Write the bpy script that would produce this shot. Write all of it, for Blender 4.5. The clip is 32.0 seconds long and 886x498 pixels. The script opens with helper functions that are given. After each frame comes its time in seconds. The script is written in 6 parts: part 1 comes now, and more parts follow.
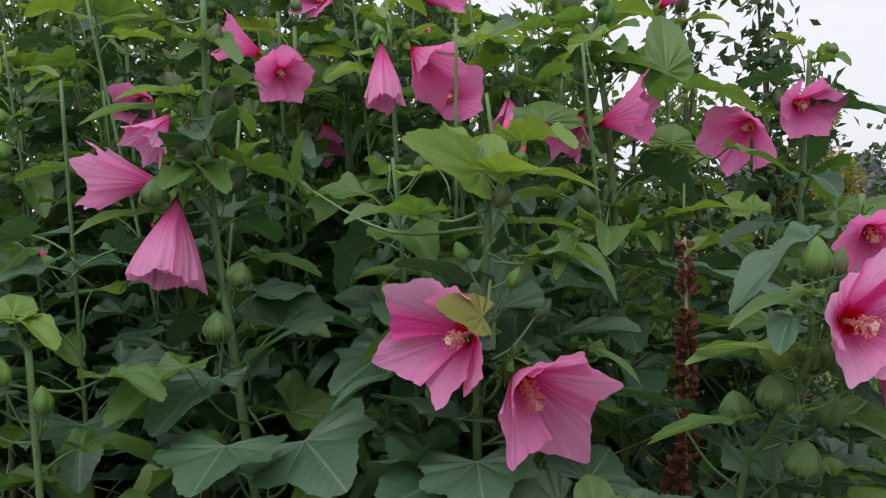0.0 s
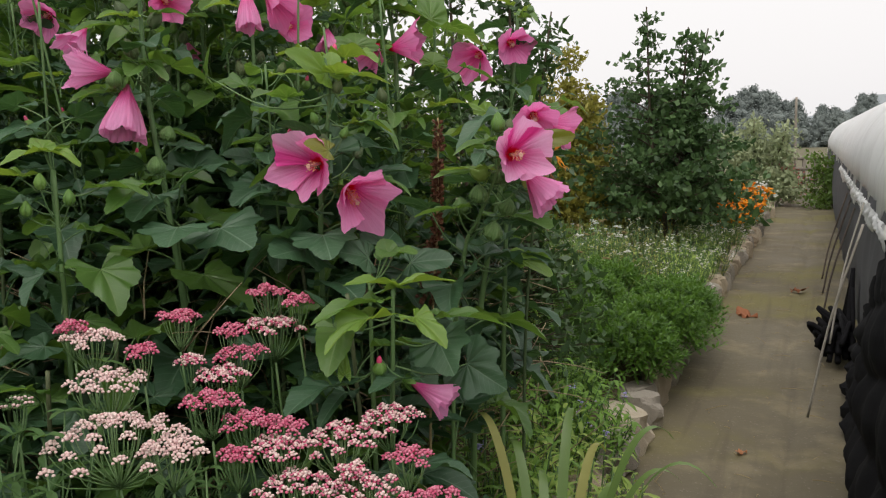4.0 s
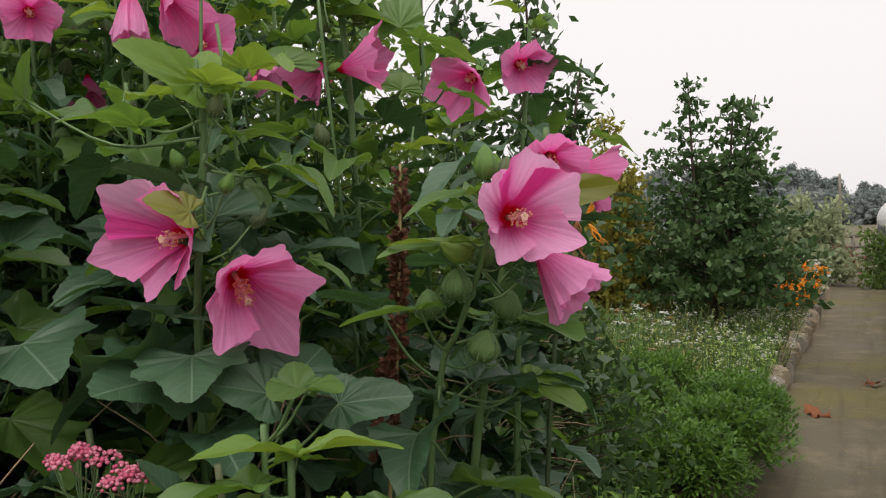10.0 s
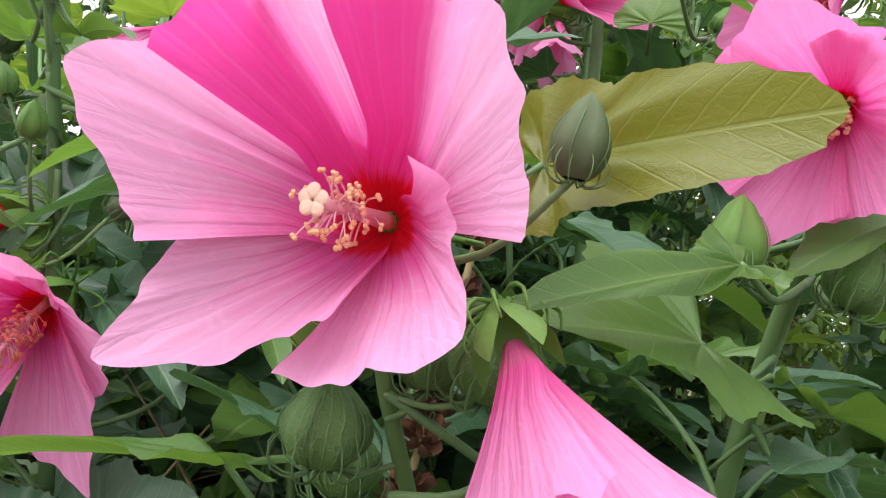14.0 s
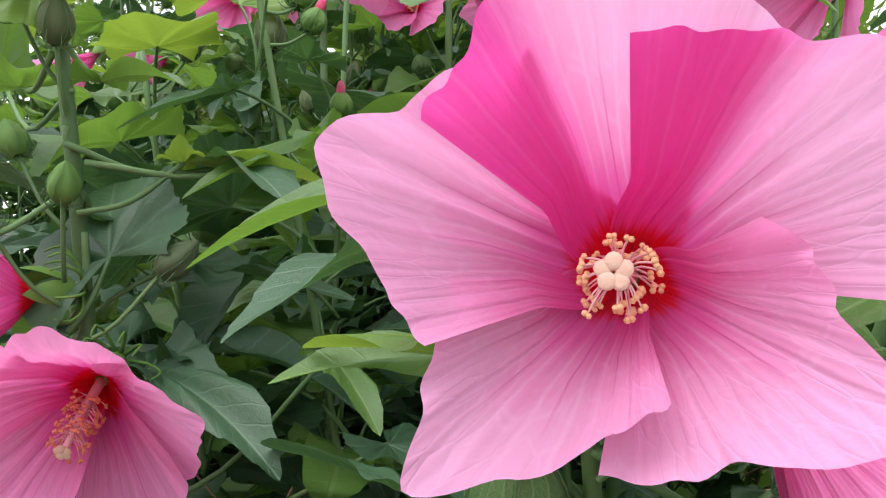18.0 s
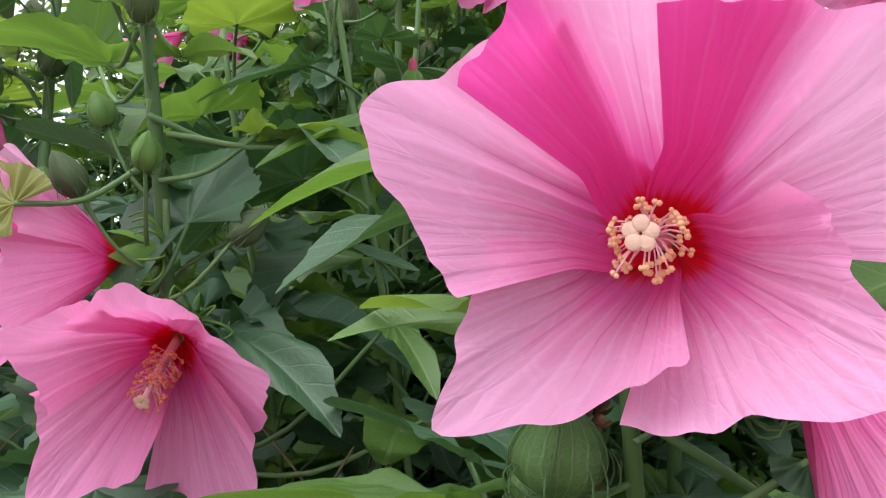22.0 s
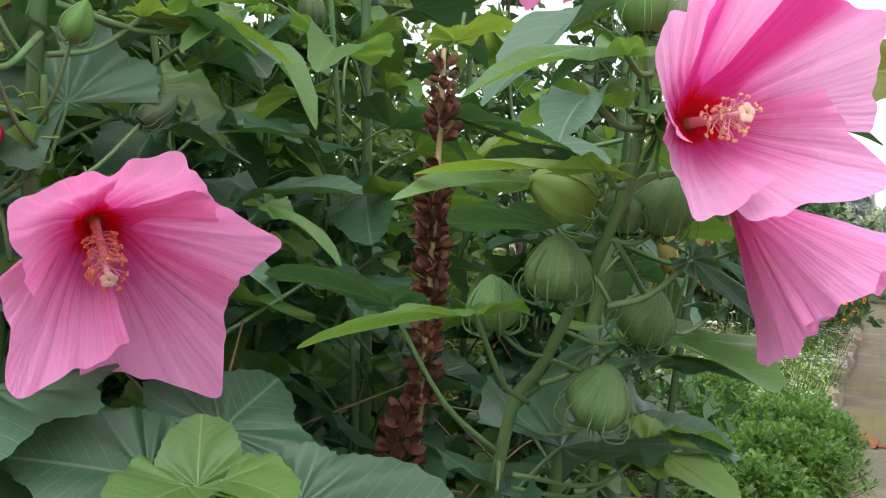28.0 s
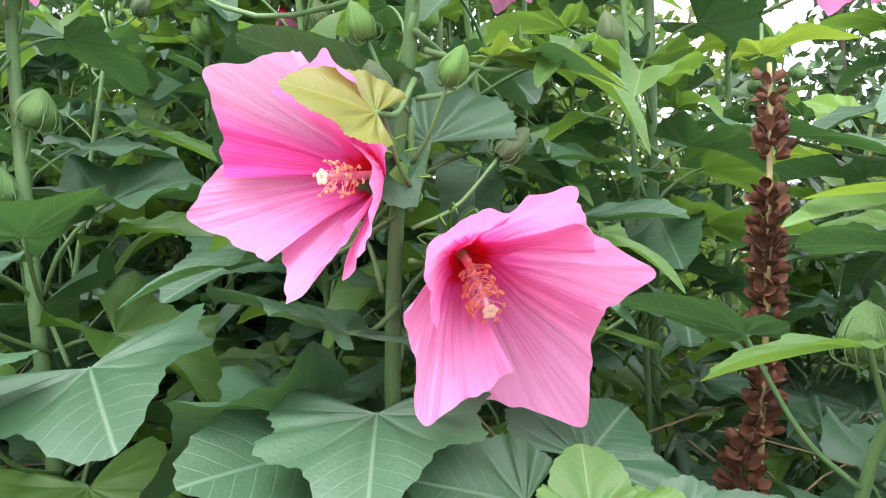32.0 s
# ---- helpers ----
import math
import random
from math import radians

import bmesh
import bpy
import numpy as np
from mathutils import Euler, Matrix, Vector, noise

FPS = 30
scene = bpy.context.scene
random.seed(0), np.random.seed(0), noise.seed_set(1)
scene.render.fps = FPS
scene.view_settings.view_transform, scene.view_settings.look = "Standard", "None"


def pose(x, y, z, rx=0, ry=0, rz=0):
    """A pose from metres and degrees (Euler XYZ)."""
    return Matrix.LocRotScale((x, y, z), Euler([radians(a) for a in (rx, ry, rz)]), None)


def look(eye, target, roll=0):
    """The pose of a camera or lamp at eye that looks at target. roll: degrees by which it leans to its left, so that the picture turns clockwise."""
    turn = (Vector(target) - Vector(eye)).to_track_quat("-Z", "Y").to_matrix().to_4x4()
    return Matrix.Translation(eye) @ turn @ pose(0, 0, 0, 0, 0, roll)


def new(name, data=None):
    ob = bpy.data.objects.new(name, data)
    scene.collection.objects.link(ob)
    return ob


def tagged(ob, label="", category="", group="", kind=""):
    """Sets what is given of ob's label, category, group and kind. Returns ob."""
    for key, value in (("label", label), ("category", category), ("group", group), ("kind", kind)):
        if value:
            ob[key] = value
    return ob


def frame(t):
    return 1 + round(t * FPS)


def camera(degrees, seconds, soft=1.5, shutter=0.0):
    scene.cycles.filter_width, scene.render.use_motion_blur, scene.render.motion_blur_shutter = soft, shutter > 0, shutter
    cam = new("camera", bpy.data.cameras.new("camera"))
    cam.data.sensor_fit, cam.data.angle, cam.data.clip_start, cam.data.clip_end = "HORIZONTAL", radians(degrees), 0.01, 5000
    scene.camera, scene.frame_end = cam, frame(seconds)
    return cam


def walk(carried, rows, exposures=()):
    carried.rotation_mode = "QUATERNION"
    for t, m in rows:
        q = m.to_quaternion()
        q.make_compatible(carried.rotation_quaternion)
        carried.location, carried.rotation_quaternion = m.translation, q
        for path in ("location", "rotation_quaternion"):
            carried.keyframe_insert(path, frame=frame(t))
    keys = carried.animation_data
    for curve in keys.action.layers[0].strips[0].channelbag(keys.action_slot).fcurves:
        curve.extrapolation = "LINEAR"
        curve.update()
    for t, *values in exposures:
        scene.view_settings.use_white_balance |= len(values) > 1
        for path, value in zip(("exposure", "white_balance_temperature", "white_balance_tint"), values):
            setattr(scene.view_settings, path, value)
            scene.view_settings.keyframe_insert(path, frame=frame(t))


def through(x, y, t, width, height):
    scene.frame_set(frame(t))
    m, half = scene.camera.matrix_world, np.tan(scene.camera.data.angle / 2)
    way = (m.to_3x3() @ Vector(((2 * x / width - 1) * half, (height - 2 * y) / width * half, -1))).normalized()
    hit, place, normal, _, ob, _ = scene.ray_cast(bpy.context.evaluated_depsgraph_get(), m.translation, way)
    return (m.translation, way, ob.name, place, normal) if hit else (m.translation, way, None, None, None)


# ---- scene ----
cam = camera(55.8, 32.0, soft=1.2)
PATH = [
    (0, (0.112, 0.135, 1.505), (-0.013, 2.131, 1.446), -2.5),
    (0.5, (0.149, 0.142, 1.497), (0.052, 2.138, 1.422), -2.3),
    (1, (0.236, 0.11, 1.489), (0.172, 2.108, 1.414), -1.3),
    (1.5, (0.232, 0.029, 1.469), (0.266, 2.027, 1.382), -0.6),
    (2, (0.098, -0.109, 1.448), (0.279, 1.878, 1.317), -2.0),
    (2.5, (0.035, -0.246, 1.441), (0.297, 1.731, 1.283), -2.5),
    (3, (0.05, -0.407, 1.37), (0.353, 1.565, 1.222), -0.1),
    (3.5, (0.043, -0.539, 1.418), (0.387, 1.412, 1.149), -0.3),
    (5.5, (-0.162, -0.795, 1.41), (0.255, 1.156, 1.272), -2.7),
    (6, (-0.138, -0.816, 1.404), (0.28, 1.134, 1.256), -2.8),
    (6.5, (-0.115, -0.834, 1.41), (0.341, 1.108, 1.266), -2.6),
    (7, (-0.085, -0.793, 1.407), (0.353, 1.154, 1.263), -2.9),
    (7.5, (-0.096, -0.67, 1.409), (0.331, 1.28, 1.283), -3.4),
    (8, (-0.109, -0.568, 1.397), (0.319, 1.381, 1.26), -3.5),
    (8.5, (-0.07, -0.469, 1.392), (0.262, 1.499, 1.265), -3.7),
    (9, (0.062, -0.321, 1.403), (0.296, 1.662, 1.281), -3.3),
    (9.5, (0.17, -0.174, 1.386), (0.398, 1.809, 1.266), -2.7),
    (10, (0.233, 0.031, 1.385), (0.532, 2.007, 1.329), -1.8),
    (10.5, (0.315, 0.259, 1.374), (0.556, 2.244, 1.346), -1.8),
    (11, (0.452, 0.339, 1.351), (0.441, 2.339, 1.376), 1.2),
    (11.5, (0.524, 0.513, 1.364), (0.448, 2.511, 1.324), 4.0),
    (12, (0.577, 0.632, 1.362), (0.401, 2.624, 1.364), 4.0),
    (12.5, (0.636, 0.729, 1.362), (0.242, 2.69, 1.339), 6.1),
    (13, (0.67, 0.795, 1.37), (-0.157, 2.616, 1.336), 7.9),
    (13.5, (0.601, 0.808, 1.385), (-0.177, 2.651, 1.381), 11.4),
    (14, (0.619, 0.765, 1.371), (-0.463, 2.445, 1.477), 7.4),
    (14.5, (0.591, 0.753, 1.37), (-0.455, 2.448, 1.555), 5.6),
    (16.5, (0.539, 0.726, 1.374), (-0.378, 2.5, 1.489), 3.0),
    (17, (0.528, 0.734, 1.372), (-0.358, 2.525, 1.44), 2.5),
    (17.5, (0.521, 0.735, 1.377), (-0.36, 2.529, 1.436), 1.6),
    (18, (0.517, 0.738, 1.388), (-0.378, 2.524, 1.48), 0.4),
    (18.5, (0.507, 0.735, 1.385), (-0.398, 2.516, 1.475), 0.0),
    (19, (0.519, 0.734, 1.383), (-0.387, 2.515, 1.469), 0.3),
    (19.5, (0.536, 0.731, 1.379), (-0.39, 2.502, 1.451), 1.0),
    (20, (0.557, 0.73, 1.377), (-0.41, 2.478, 1.47), 2.1),
    (20.5, (0.566, 0.739, 1.382), (-0.41, 2.481, 1.49), 2.7),
    (21, (0.574, 0.742, 1.38), (-0.47, 2.444, 1.489), 2.8),
    (21.5, (0.566, 0.74, 1.375), (-0.522, 2.415, 1.469), 3.3),
    (22, (0.533, 0.731, 1.382), (-0.524, 2.429, 1.425), 1.8),
    (22.5, (0.51, 0.721, 1.378), (-0.385, 2.509, 1.352), 0.0),
    (23, (0.497, 0.713, 1.36), (-0.323, 2.536, 1.289), -0.8),
    (23.5, (0.479, 0.681, 1.339), (-0.223, 2.551, 1.255), -0.6),
    (24, (0.466, 0.659, 1.339), (-0.193, 2.544, 1.235), -0.2),
    (24.5, (0.46, 0.637, 1.338), (-0.173, 2.53, 1.219), 0.5),
    (26.5, (0.369, 0.593, 1.33), (-0.014, 2.554, 1.244), 2.1),
    (27, (0.306, 0.589, 1.34), (0.258, 2.587, 1.277), 1.6),
    (27.5, (0.278, 0.578, 1.341), (0.437, 2.571, 1.273), 1.5),
    (28, (0.273, 0.565, 1.339), (0.528, 2.548, 1.269), 1.2),
    (28.5, (0.257, 0.559, 1.335), (0.534, 2.538, 1.252), 1.1),
    (29, (0.227, 0.555, 1.335), (0.426, 2.543, 1.249), 0.7),
    (29.5, (0.209, 0.558, 1.331), (0.351, 2.55, 1.228), 1.5),
    (30, (0.199, 0.577, 1.322), (0.188, 2.573, 1.211), 1.6),
    (30.5, (0.191, 0.593, 1.32), (0.116, 2.589, 1.219), 1.9),
    (31, (0.19, 0.591, 1.327), (0.069, 2.586, 1.25), 1.4),
    (31.5, (0.184, 0.588, 1.341), (0.01, 2.579, 1.272), 0.8),
    (32, (0.175, 0.567, 1.346), (-0.036, 2.555, 1.312), -0.4),
]
walk(cam, [(t, look(eye, target, roll)) for t, eye, target, roll in PATH], [(0, 0.32, 6300, 15), (1, 0.38, 6300, 14), (2, 0.35, 6600, 13), (3, 0.42, 6750, 12), (6, 0.35, 6750, 12), (9, 0.45, 6800, 13), (11, 0.28, 6900, 14), (12, 0.78, 6900, 14), (13, 0.95, 6900, 14), (14.2, 1.40, 6400, 12), (17, 1.28, 6350, 12), (22, 1.12, 6300, 11), (23, 1.25, 6500, 9), (24, 1.90, 6600, 8), (26.5, 2.15, 6400, 10), (27.2, 1.95, 6300, 11), (28, 1.22, 6200, 12), (30, 1.95, 6400, 10), (32, 2.15, 6200, 12)])

GAP = 0.004
# ---- world and light: an overcast summer day ----
world = bpy.data.worlds.new("overcast_sky")
scene.world = world
world.use_nodes = True
wn, wl = world.node_tree.nodes, world.node_tree.links
sky = wn.new("ShaderNodeTexSky")
sky.sky_type, sky.sun_disc = "NISHITA", False
sky.sun_elevation, sky.sun_rotation = radians(62), radians(200)
sky.air_density, sky.dust_density, sky.ozone_density = 2.0, 6.0, 1.0
grey = wn.new("ShaderNodeHueSaturation")
grey.inputs["Saturation"].default_value = 0.10
wl.new(sky.outputs[0], grey.inputs["Color"])
dim = wn.new("ShaderNodeMix")
dim.data_type, dim.blend_type = "RGBA", "MULTIPLY"
dim.inputs[0].default_value, dim.inputs[7].default_value = 1.0, (0.13, 0.13, 0.13, 1)
wl.new(grey.outputs[0], dim.inputs[6])
cloud = wn.new("ShaderNodeMix")  # an even layer of cloud over the sky
cloud.data_type = "RGBA"
cloud.inputs[0].default_value, cloud.inputs[7].default_value = 0.82, (0.79, 0.80, 0.82, 1)
wl.new(dim.outputs[2], cloud.inputs[6])
wl.new(cloud.outputs[2], wn["Background"].inputs[0])
wn["Background"].inputs[1].default_value = 1.0
sun = new("sun", bpy.data.lights.new("sun", "SUN"))
sun.data.energy, sun.data.angle, sun.data.color = 1.1, radians(50), (1.0, 0.97, 0.93)
sun.matrix_world = look((-1.5, -4.2, 9), (0, 0, 0))


# ---- materials ----
class Nodes:
    """A short hand for one node material."""

    def __init__(self, name):
        self.m = bpy.data.materials.new(name)
        self.m.use_nodes = True
        self.t = self.m.node_tree
        self.bsdf = self.t.nodes["Principled BSDF"]
        self.out = self.t.nodes["Material Output"]

    def add(self, kind, **kw):
        n = self.t.nodes.new(kind)
        if "operation" in kw:
            n.operation = kw["operation"]
        if "use_clamp" in kw:
            n.use_clamp = kw["use_clamp"]
        if "data_type" in kw:
            n.data_type = kw["data_type"]
        if "blend_type" in kw:
            n.blend_type = kw["blend_type"]
        if "interpolation_type" in kw:
            n.interpolation_type = kw["interpolation_type"]
        if "feature" in kw:
            n.feature = kw["feature"]
        return n

    def put(self, a, b):
        if isinstance(a, (int, float)):
            b.default_value = a
        elif isinstance(a, tuple):
            b.default_value = (*a, 1.0) if len(a) == 3 and b.type == "RGBA" else a
        else:
            self.t.links.new(a, b)

    def math(self, op, a, b=0.0, c=0.0, clamp=False):
        n = self.add("ShaderNodeMath", operation=op, use_clamp=clamp)
        for v, s in zip((a, b, c), n.inputs):
            self.put(v, s)
        return n.outputs[0]

    def mix(self, f, a, b, blend="MIX"):
        n = self.add("ShaderNodeMix", data_type="RGBA", blend_type=blend)
        self.put(f, n.inputs[0]), self.put(a, n.inputs[6]), self.put(b, n.inputs[7])
        return n.outputs[2]

    def step(self, v, lo, hi, a=0.0, b=1.0):
        n = self.add("ShaderNodeMapRange", interpolation_type="SMOOTHSTEP")
        for x, s in zip((v, lo, hi, a, b), n.inputs):
            self.put(x, s)
        return n.outputs[0]

    def noise(self, scale, detail=4.0, vec=None, rough=0.55):
        n = self.add("ShaderNodeTexNoise")
        n.inputs["Scale"].default_value, n.inputs["Detail"].default_value, n.inputs["Roughness"].default_value = scale, detail, rough
        if vec is not None:
            self.t.links.new(vec, n.inputs["Vector"])
        return n.outputs["Fac"]

    def place(self, which="Object"):
        return self.add("ShaderNodeTexCoord").outputs[which]

    def uv(self):
        s = self.add("ShaderNodeSeparateXYZ")
        self.t.links.new(self.place("UV"), s.inputs[0])
        return s.outputs[0], s.outputs[1]

    def rand(self):
        return self.add("ShaderNodeObjectInfo").outputs["Random"]

    def island(self):
        return self.add("ShaderNodeNewGeometry").outputs["Random Per Island"]

    def bump(self, height, strength=0.3, distance=0.002):
        b = self.add("ShaderNodeBump")
        b.inputs["Strength"].default_value, b.inputs["Distance"].default_value = strength, distance
        self.put(height, b.inputs["Height"])
        self.t.links.new(b.outputs[0], self.bsdf.inputs["Normal"])
        return b.outputs[0]

    def finish(self, color, rough=0.5, through=0.0, tint=None, spec=0.4, normal=None):
        self.put(color, self.bsdf.inputs["Base Color"])
        self.put(rough, self.bsdf.inputs["Roughness"])
        self.bsdf.inputs["Specular IOR Level"].default_value = spec
        if through:
            tr = self.add("ShaderNodeBsdfTranslucent")
            self.put(tint if tint is not None else color, tr.inputs[0])
            ms = self.add("ShaderNodeMixShader")
            ms.inputs[0].default_value = through
            self.t.links.new(self.bsdf.outputs[0], ms.inputs[1])
            self.t.links.new(tr.outputs[0], ms.inputs[2])
            self.t.links.new(ms.outputs[0], self.out.inputs[0])
        return self.m


def leaf_material(name, dark, light, glow, vein, through=0.3, gloss=0.34):
    n = Nodes(name)
    x, y = n.uv()
    ang = n.math("ARCTAN2", x, y)
    r = n.math("SQRT", n.math("ADD", n.math("MULTIPLY", x, x), n.math("MULTIPLY", y, y)))
    main = n.math("MULTIPLY", n.math("PINGPONG", ang, 0.31), r)
    centre = n.step(n.math("ABSOLUTE", ang), 0.20, 0.42, 1.0, 0.0)
    m1 = n.math("MULTIPLY", n.step(main, 0.004, 0.016, 1.0, 0.0), n.math("MAXIMUM", centre, n.step(r, 0.15, 0.62, 0.65, 0.08)))
    side = n.math("PINGPONG", n.math("SUBTRACT", n.math("MULTIPLY", y, 1.0), n.math("MULTIPLY", n.math("ABSOLUTE", x), 1.15)), 0.065)
    m2 = n.math("MULTIPLY", n.step(side, 0.002, 0.010, 1.0, 0.0), n.step(n.math("ABSOLUTE", ang), 0.75, 0.35, 0.0, 0.55))
    fine = n.add("ShaderNodeTexVoronoi", feature="DISTANCE_TO_EDGE")
    fine.inputs["Scale"].default_value = 26.0
    n.t.links.new(n.place("UV"), fine.inputs["Vector"])
    m3 = n.step(fine.outputs["Distance"], 0.0, 0.06, 0.16, 0.0)
    veins = n.math("MAXIMUM", n.math("MAXIMUM", m1, m2), m3)
    big = n.noise(3.0, 3.0, n.place("UV"))
    f = n.math("ADD", n.math("MULTIPLY", n.rand(), 0.65), n.math("MULTIPLY", big, 0.45))
    base = n.mix(f, dark, light)
    spots = n.step(n.noise(38.0, 2.0, n.place("UV")), 0.66, 0.74, 0.0, 0.35)
    base = n.mix(spots, base, light)
    col = n.mix(n.math("MULTIPLY", veins, 0.45), base, vein)
    h = n.math("ADD", n.math("MULTIPLY", veins, -1.0), n.math("MULTIPLY", n.noise(30.0, 3.0, n.place("UV")), 0.8))
    n.bump(h, 0.30, 0.0016)
    tint = n.mix(n.math("MULTIPLY", veins, 0.6), n.mix(n.rand(), glow, tuple(c * 0.8 for c in glow)), tuple(c * 0.65 for c in glow))
    rough = n.math("ADD", gloss, n.math("MULTIPLY", big, 0.15))
    return n.finish(col, rough, through, tint, 0.50)


LEAF = leaf_material("mallow_leaf_green", (0.022, 0.064, 0.031), (0.053, 0.120, 0.058), (0.12, 0.27, 0.06), (0.20, 0.29, 0.20), 0.20, 0.40)
# olive-yellow of a leaf underside, light shining through painted into the colour
UNDERSIDE_BACKLIT = leaf_material("mallow_leaf_backlit_underside", (0.120, 0.140, 0.018), (0.190, 0.200, 0.030), (0.32, 0.34, 0.03), (0.30, 0.34, 0.10), 0.35)
LIME = leaf_material("mallow_leaf_young", (0.105, 0.215, 0.035), (0.175, 0.300, 0.045), (0.33, 0.48, 0.05), (0.34, 0.45, 0.12), 0.4)
OLIVE = leaf_material("mallow_leaf_mid", (0.052, 0.125, 0.026), (0.105, 0.205, 0.042), (0.22, 0.40, 0.05), (0.24, 0.34, 0.12), 0.35)


def petal_material(name, deep, mid, pale, eye=(0.82, 0.010, 0.030), covered=0.0):
    n = Nodes(name)
    u, v = n.uv()
    warp = n.math("ADD", u, n.math("MULTIPLY", n.noise(3.0, 2.0, n.place("UV")), 0.04))
    fan = n.math("SINE", n.math("MULTIPLY", warp, 74.0))
    fan2 = n.math("SINE", n.math("MULTIPLY", warp, 189.0))
    line = n.math("ADD", n.math("MULTIPLY", fan, 0.6), n.math("MULTIPLY", fan2, 0.4))
    cloud = n.noise(4.0, 4.0, n.place("UV"))
    # fine veins that fork and cross between the main ones
    net = n.add("ShaderNodeMapping")
    net.inputs["Scale"].default_value = (26.0, 5.0, 1.0)
    n.t.links.new(n.place("UV"), net.inputs[0])
    cells = n.add("ShaderNodeTexVoronoi", feature="DISTANCE_TO_EDGE")
    cells.inputs["Scale"].default_value = 1.0
    n.t.links.new(net.outputs[0], cells.inputs["Vector"])
    mesh_veins = n.step(cells.outputs["Distance"], 0.0, 0.10, 1.0, 0.0)
    rim = n.step(n.math("ADD", v, n.math("MULTIPLY", n.math("SUBTRACT", cloud, 0.5), 0.5)), 0.22, 0.80)
    base = n.mix(n.math("MULTIPLY", rim, 0.88), mid, pale)
    lines = n.math("MULTIPLY", n.step(line, 0.30, 0.95), n.step(v, 0.15, 0.4))
    base = n.mix(n.math("MULTIPLY", lines, 0.40), base, tuple(min(1.0, c * 1.10) for c in pale))
    base = n.mix(n.math("MULTIPLY", mesh_veins, n.step(v, 0.3, 0.6, 0.0, 0.28)), base, tuple(min(1.0, c * 1.12) for c in pale))
    dark_lines = n.math("MULTIPLY", n.step(line, -0.72, -0.97), n.step(v, 0.95, 0.30))
    base = n.mix(n.math("MULTIPLY", dark_lines, 0.55), base, tuple(c * 0.70 for c in deep))
    # the margin that lay covered in the bud stays deeper
    half = n.math("MULTIPLY", n.step(n.math("ADD", u, n.math("MULTIPLY", n.math("SUBTRACT", cloud, 0.5), 0.12)), 0.46, 0.74), 0.10 + 0.84 * covered)
    base = n.mix(half, base, n.mix(n.math("MULTIPLY", lines, 0.25), deep, mid))
    glow = n.step(n.math("ADD", v, n.math("MULTIPLY", line, 0.03)), 0.16, 0.46, 0.80, 0.0)
    base = n.mix(glow, base, deep)
    base = n.mix(n.step(n.math("ADD", v, n.math("MULTIPLY", line, 0.018)), 0.13, 0.215, 1.0, 0.0), base, eye)
    tone = n.add("ShaderNodeHueSaturation")
    n.put(base, tone.inputs["Color"])
    n.put(n.math("ADD", 0.95, n.math("MULTIPLY", n.rand(), 0.09)), tone.inputs["Value"])
    h = n.math("ADD", line, n.math("ADD", n.math("MULTIPLY", mesh_veins, 0.5), n.math("MULTIPLY", n.noise(18.0, 3.0, n.place("UV")), 1.2)))
    n.bump(h, 0.45, 0.0007)
    return n.finish(tone.outputs[0], 0.55, 0.50, n.mix(0.15, tone.outputs[0], deep), 0.25)


PETAL = petal_material("petal_rose_pink", (0.88, 0.070, 0.400), (0.91, 0.175, 0.490), (0.92, 0.370, 0.660))
PETAL_SOFT = petal_material("petal_rose_soft", (0.88, 0.085, 0.430), (0.91, 0.215, 0.540), (0.93, 0.490, 0.755))
PETAL_TWO = petal_material("petal_rose_two_toned", (0.88, 0.080, 0.430), (0.91, 0.240, 0.560), (0.93, 0.520, 0.775), covered=1.0)
PETAL_DEEP = petal_material("petal_deep_rose", (0.88, 0.060, 0.380), (0.90, 0.150, 0.460), (0.92, 0.310, 0.620))
PETAL_PALE = petal_material("petal_fading_pink", (0.88, 0.110, 0.430), (0.90, 0.220, 0.540), (0.91, 0.400, 0.690), (0.80, 0.18, 0.40))


def plain(name, a, b, scale=20.0, rough=0.6, through=0.0, tint=None, bump=0.3, dist=0.002, spec=0.35, per="rand"):
    """Two tones that mingle at two scales, with fine relief."""
    n = Nodes(name)
    p = n.place()
    f = n.math("ADD", n.math("MULTIPLY", n.noise(scale, 5.0, p), 0.6), n.math("MULTIPLY", n.noise(scale * 7, 3.0, p), 0.25))
    f = n.math("ADD", f, n.math("MULTIPLY", n.math("SUBTRACT", n.rand() if per == "rand" else n.island(), 0.4), 0.7), clamp=True)
    n.bump(n.noise(scale * 5, 4.0, p), bump, dist)
    return n.finish(n.mix(f, a, b), rough, through, tint, spec)


STEM = plain("stem_green", (0.075, 0.150, 0.055), (0.135, 0.225, 0.085), 30, 0.5, bump=0.25, dist=0.001)
STEM_DARK = plain("stem_dark", (0.05, 0.09, 0.035), (0.11, 0.12, 0.06), 24, 0.6)
BUD = plain("calyx_green", (0.085, 0.185, 0.034), (0.165, 0.300, 0.065), 40, 0.5, 0.12, (0.2, 0.35, 0.05))
BUD_OLD = plain("calyx_dark", (0.05, 0.08, 0.035), (0.10, 0.13, 0.05), 40, 0.55)


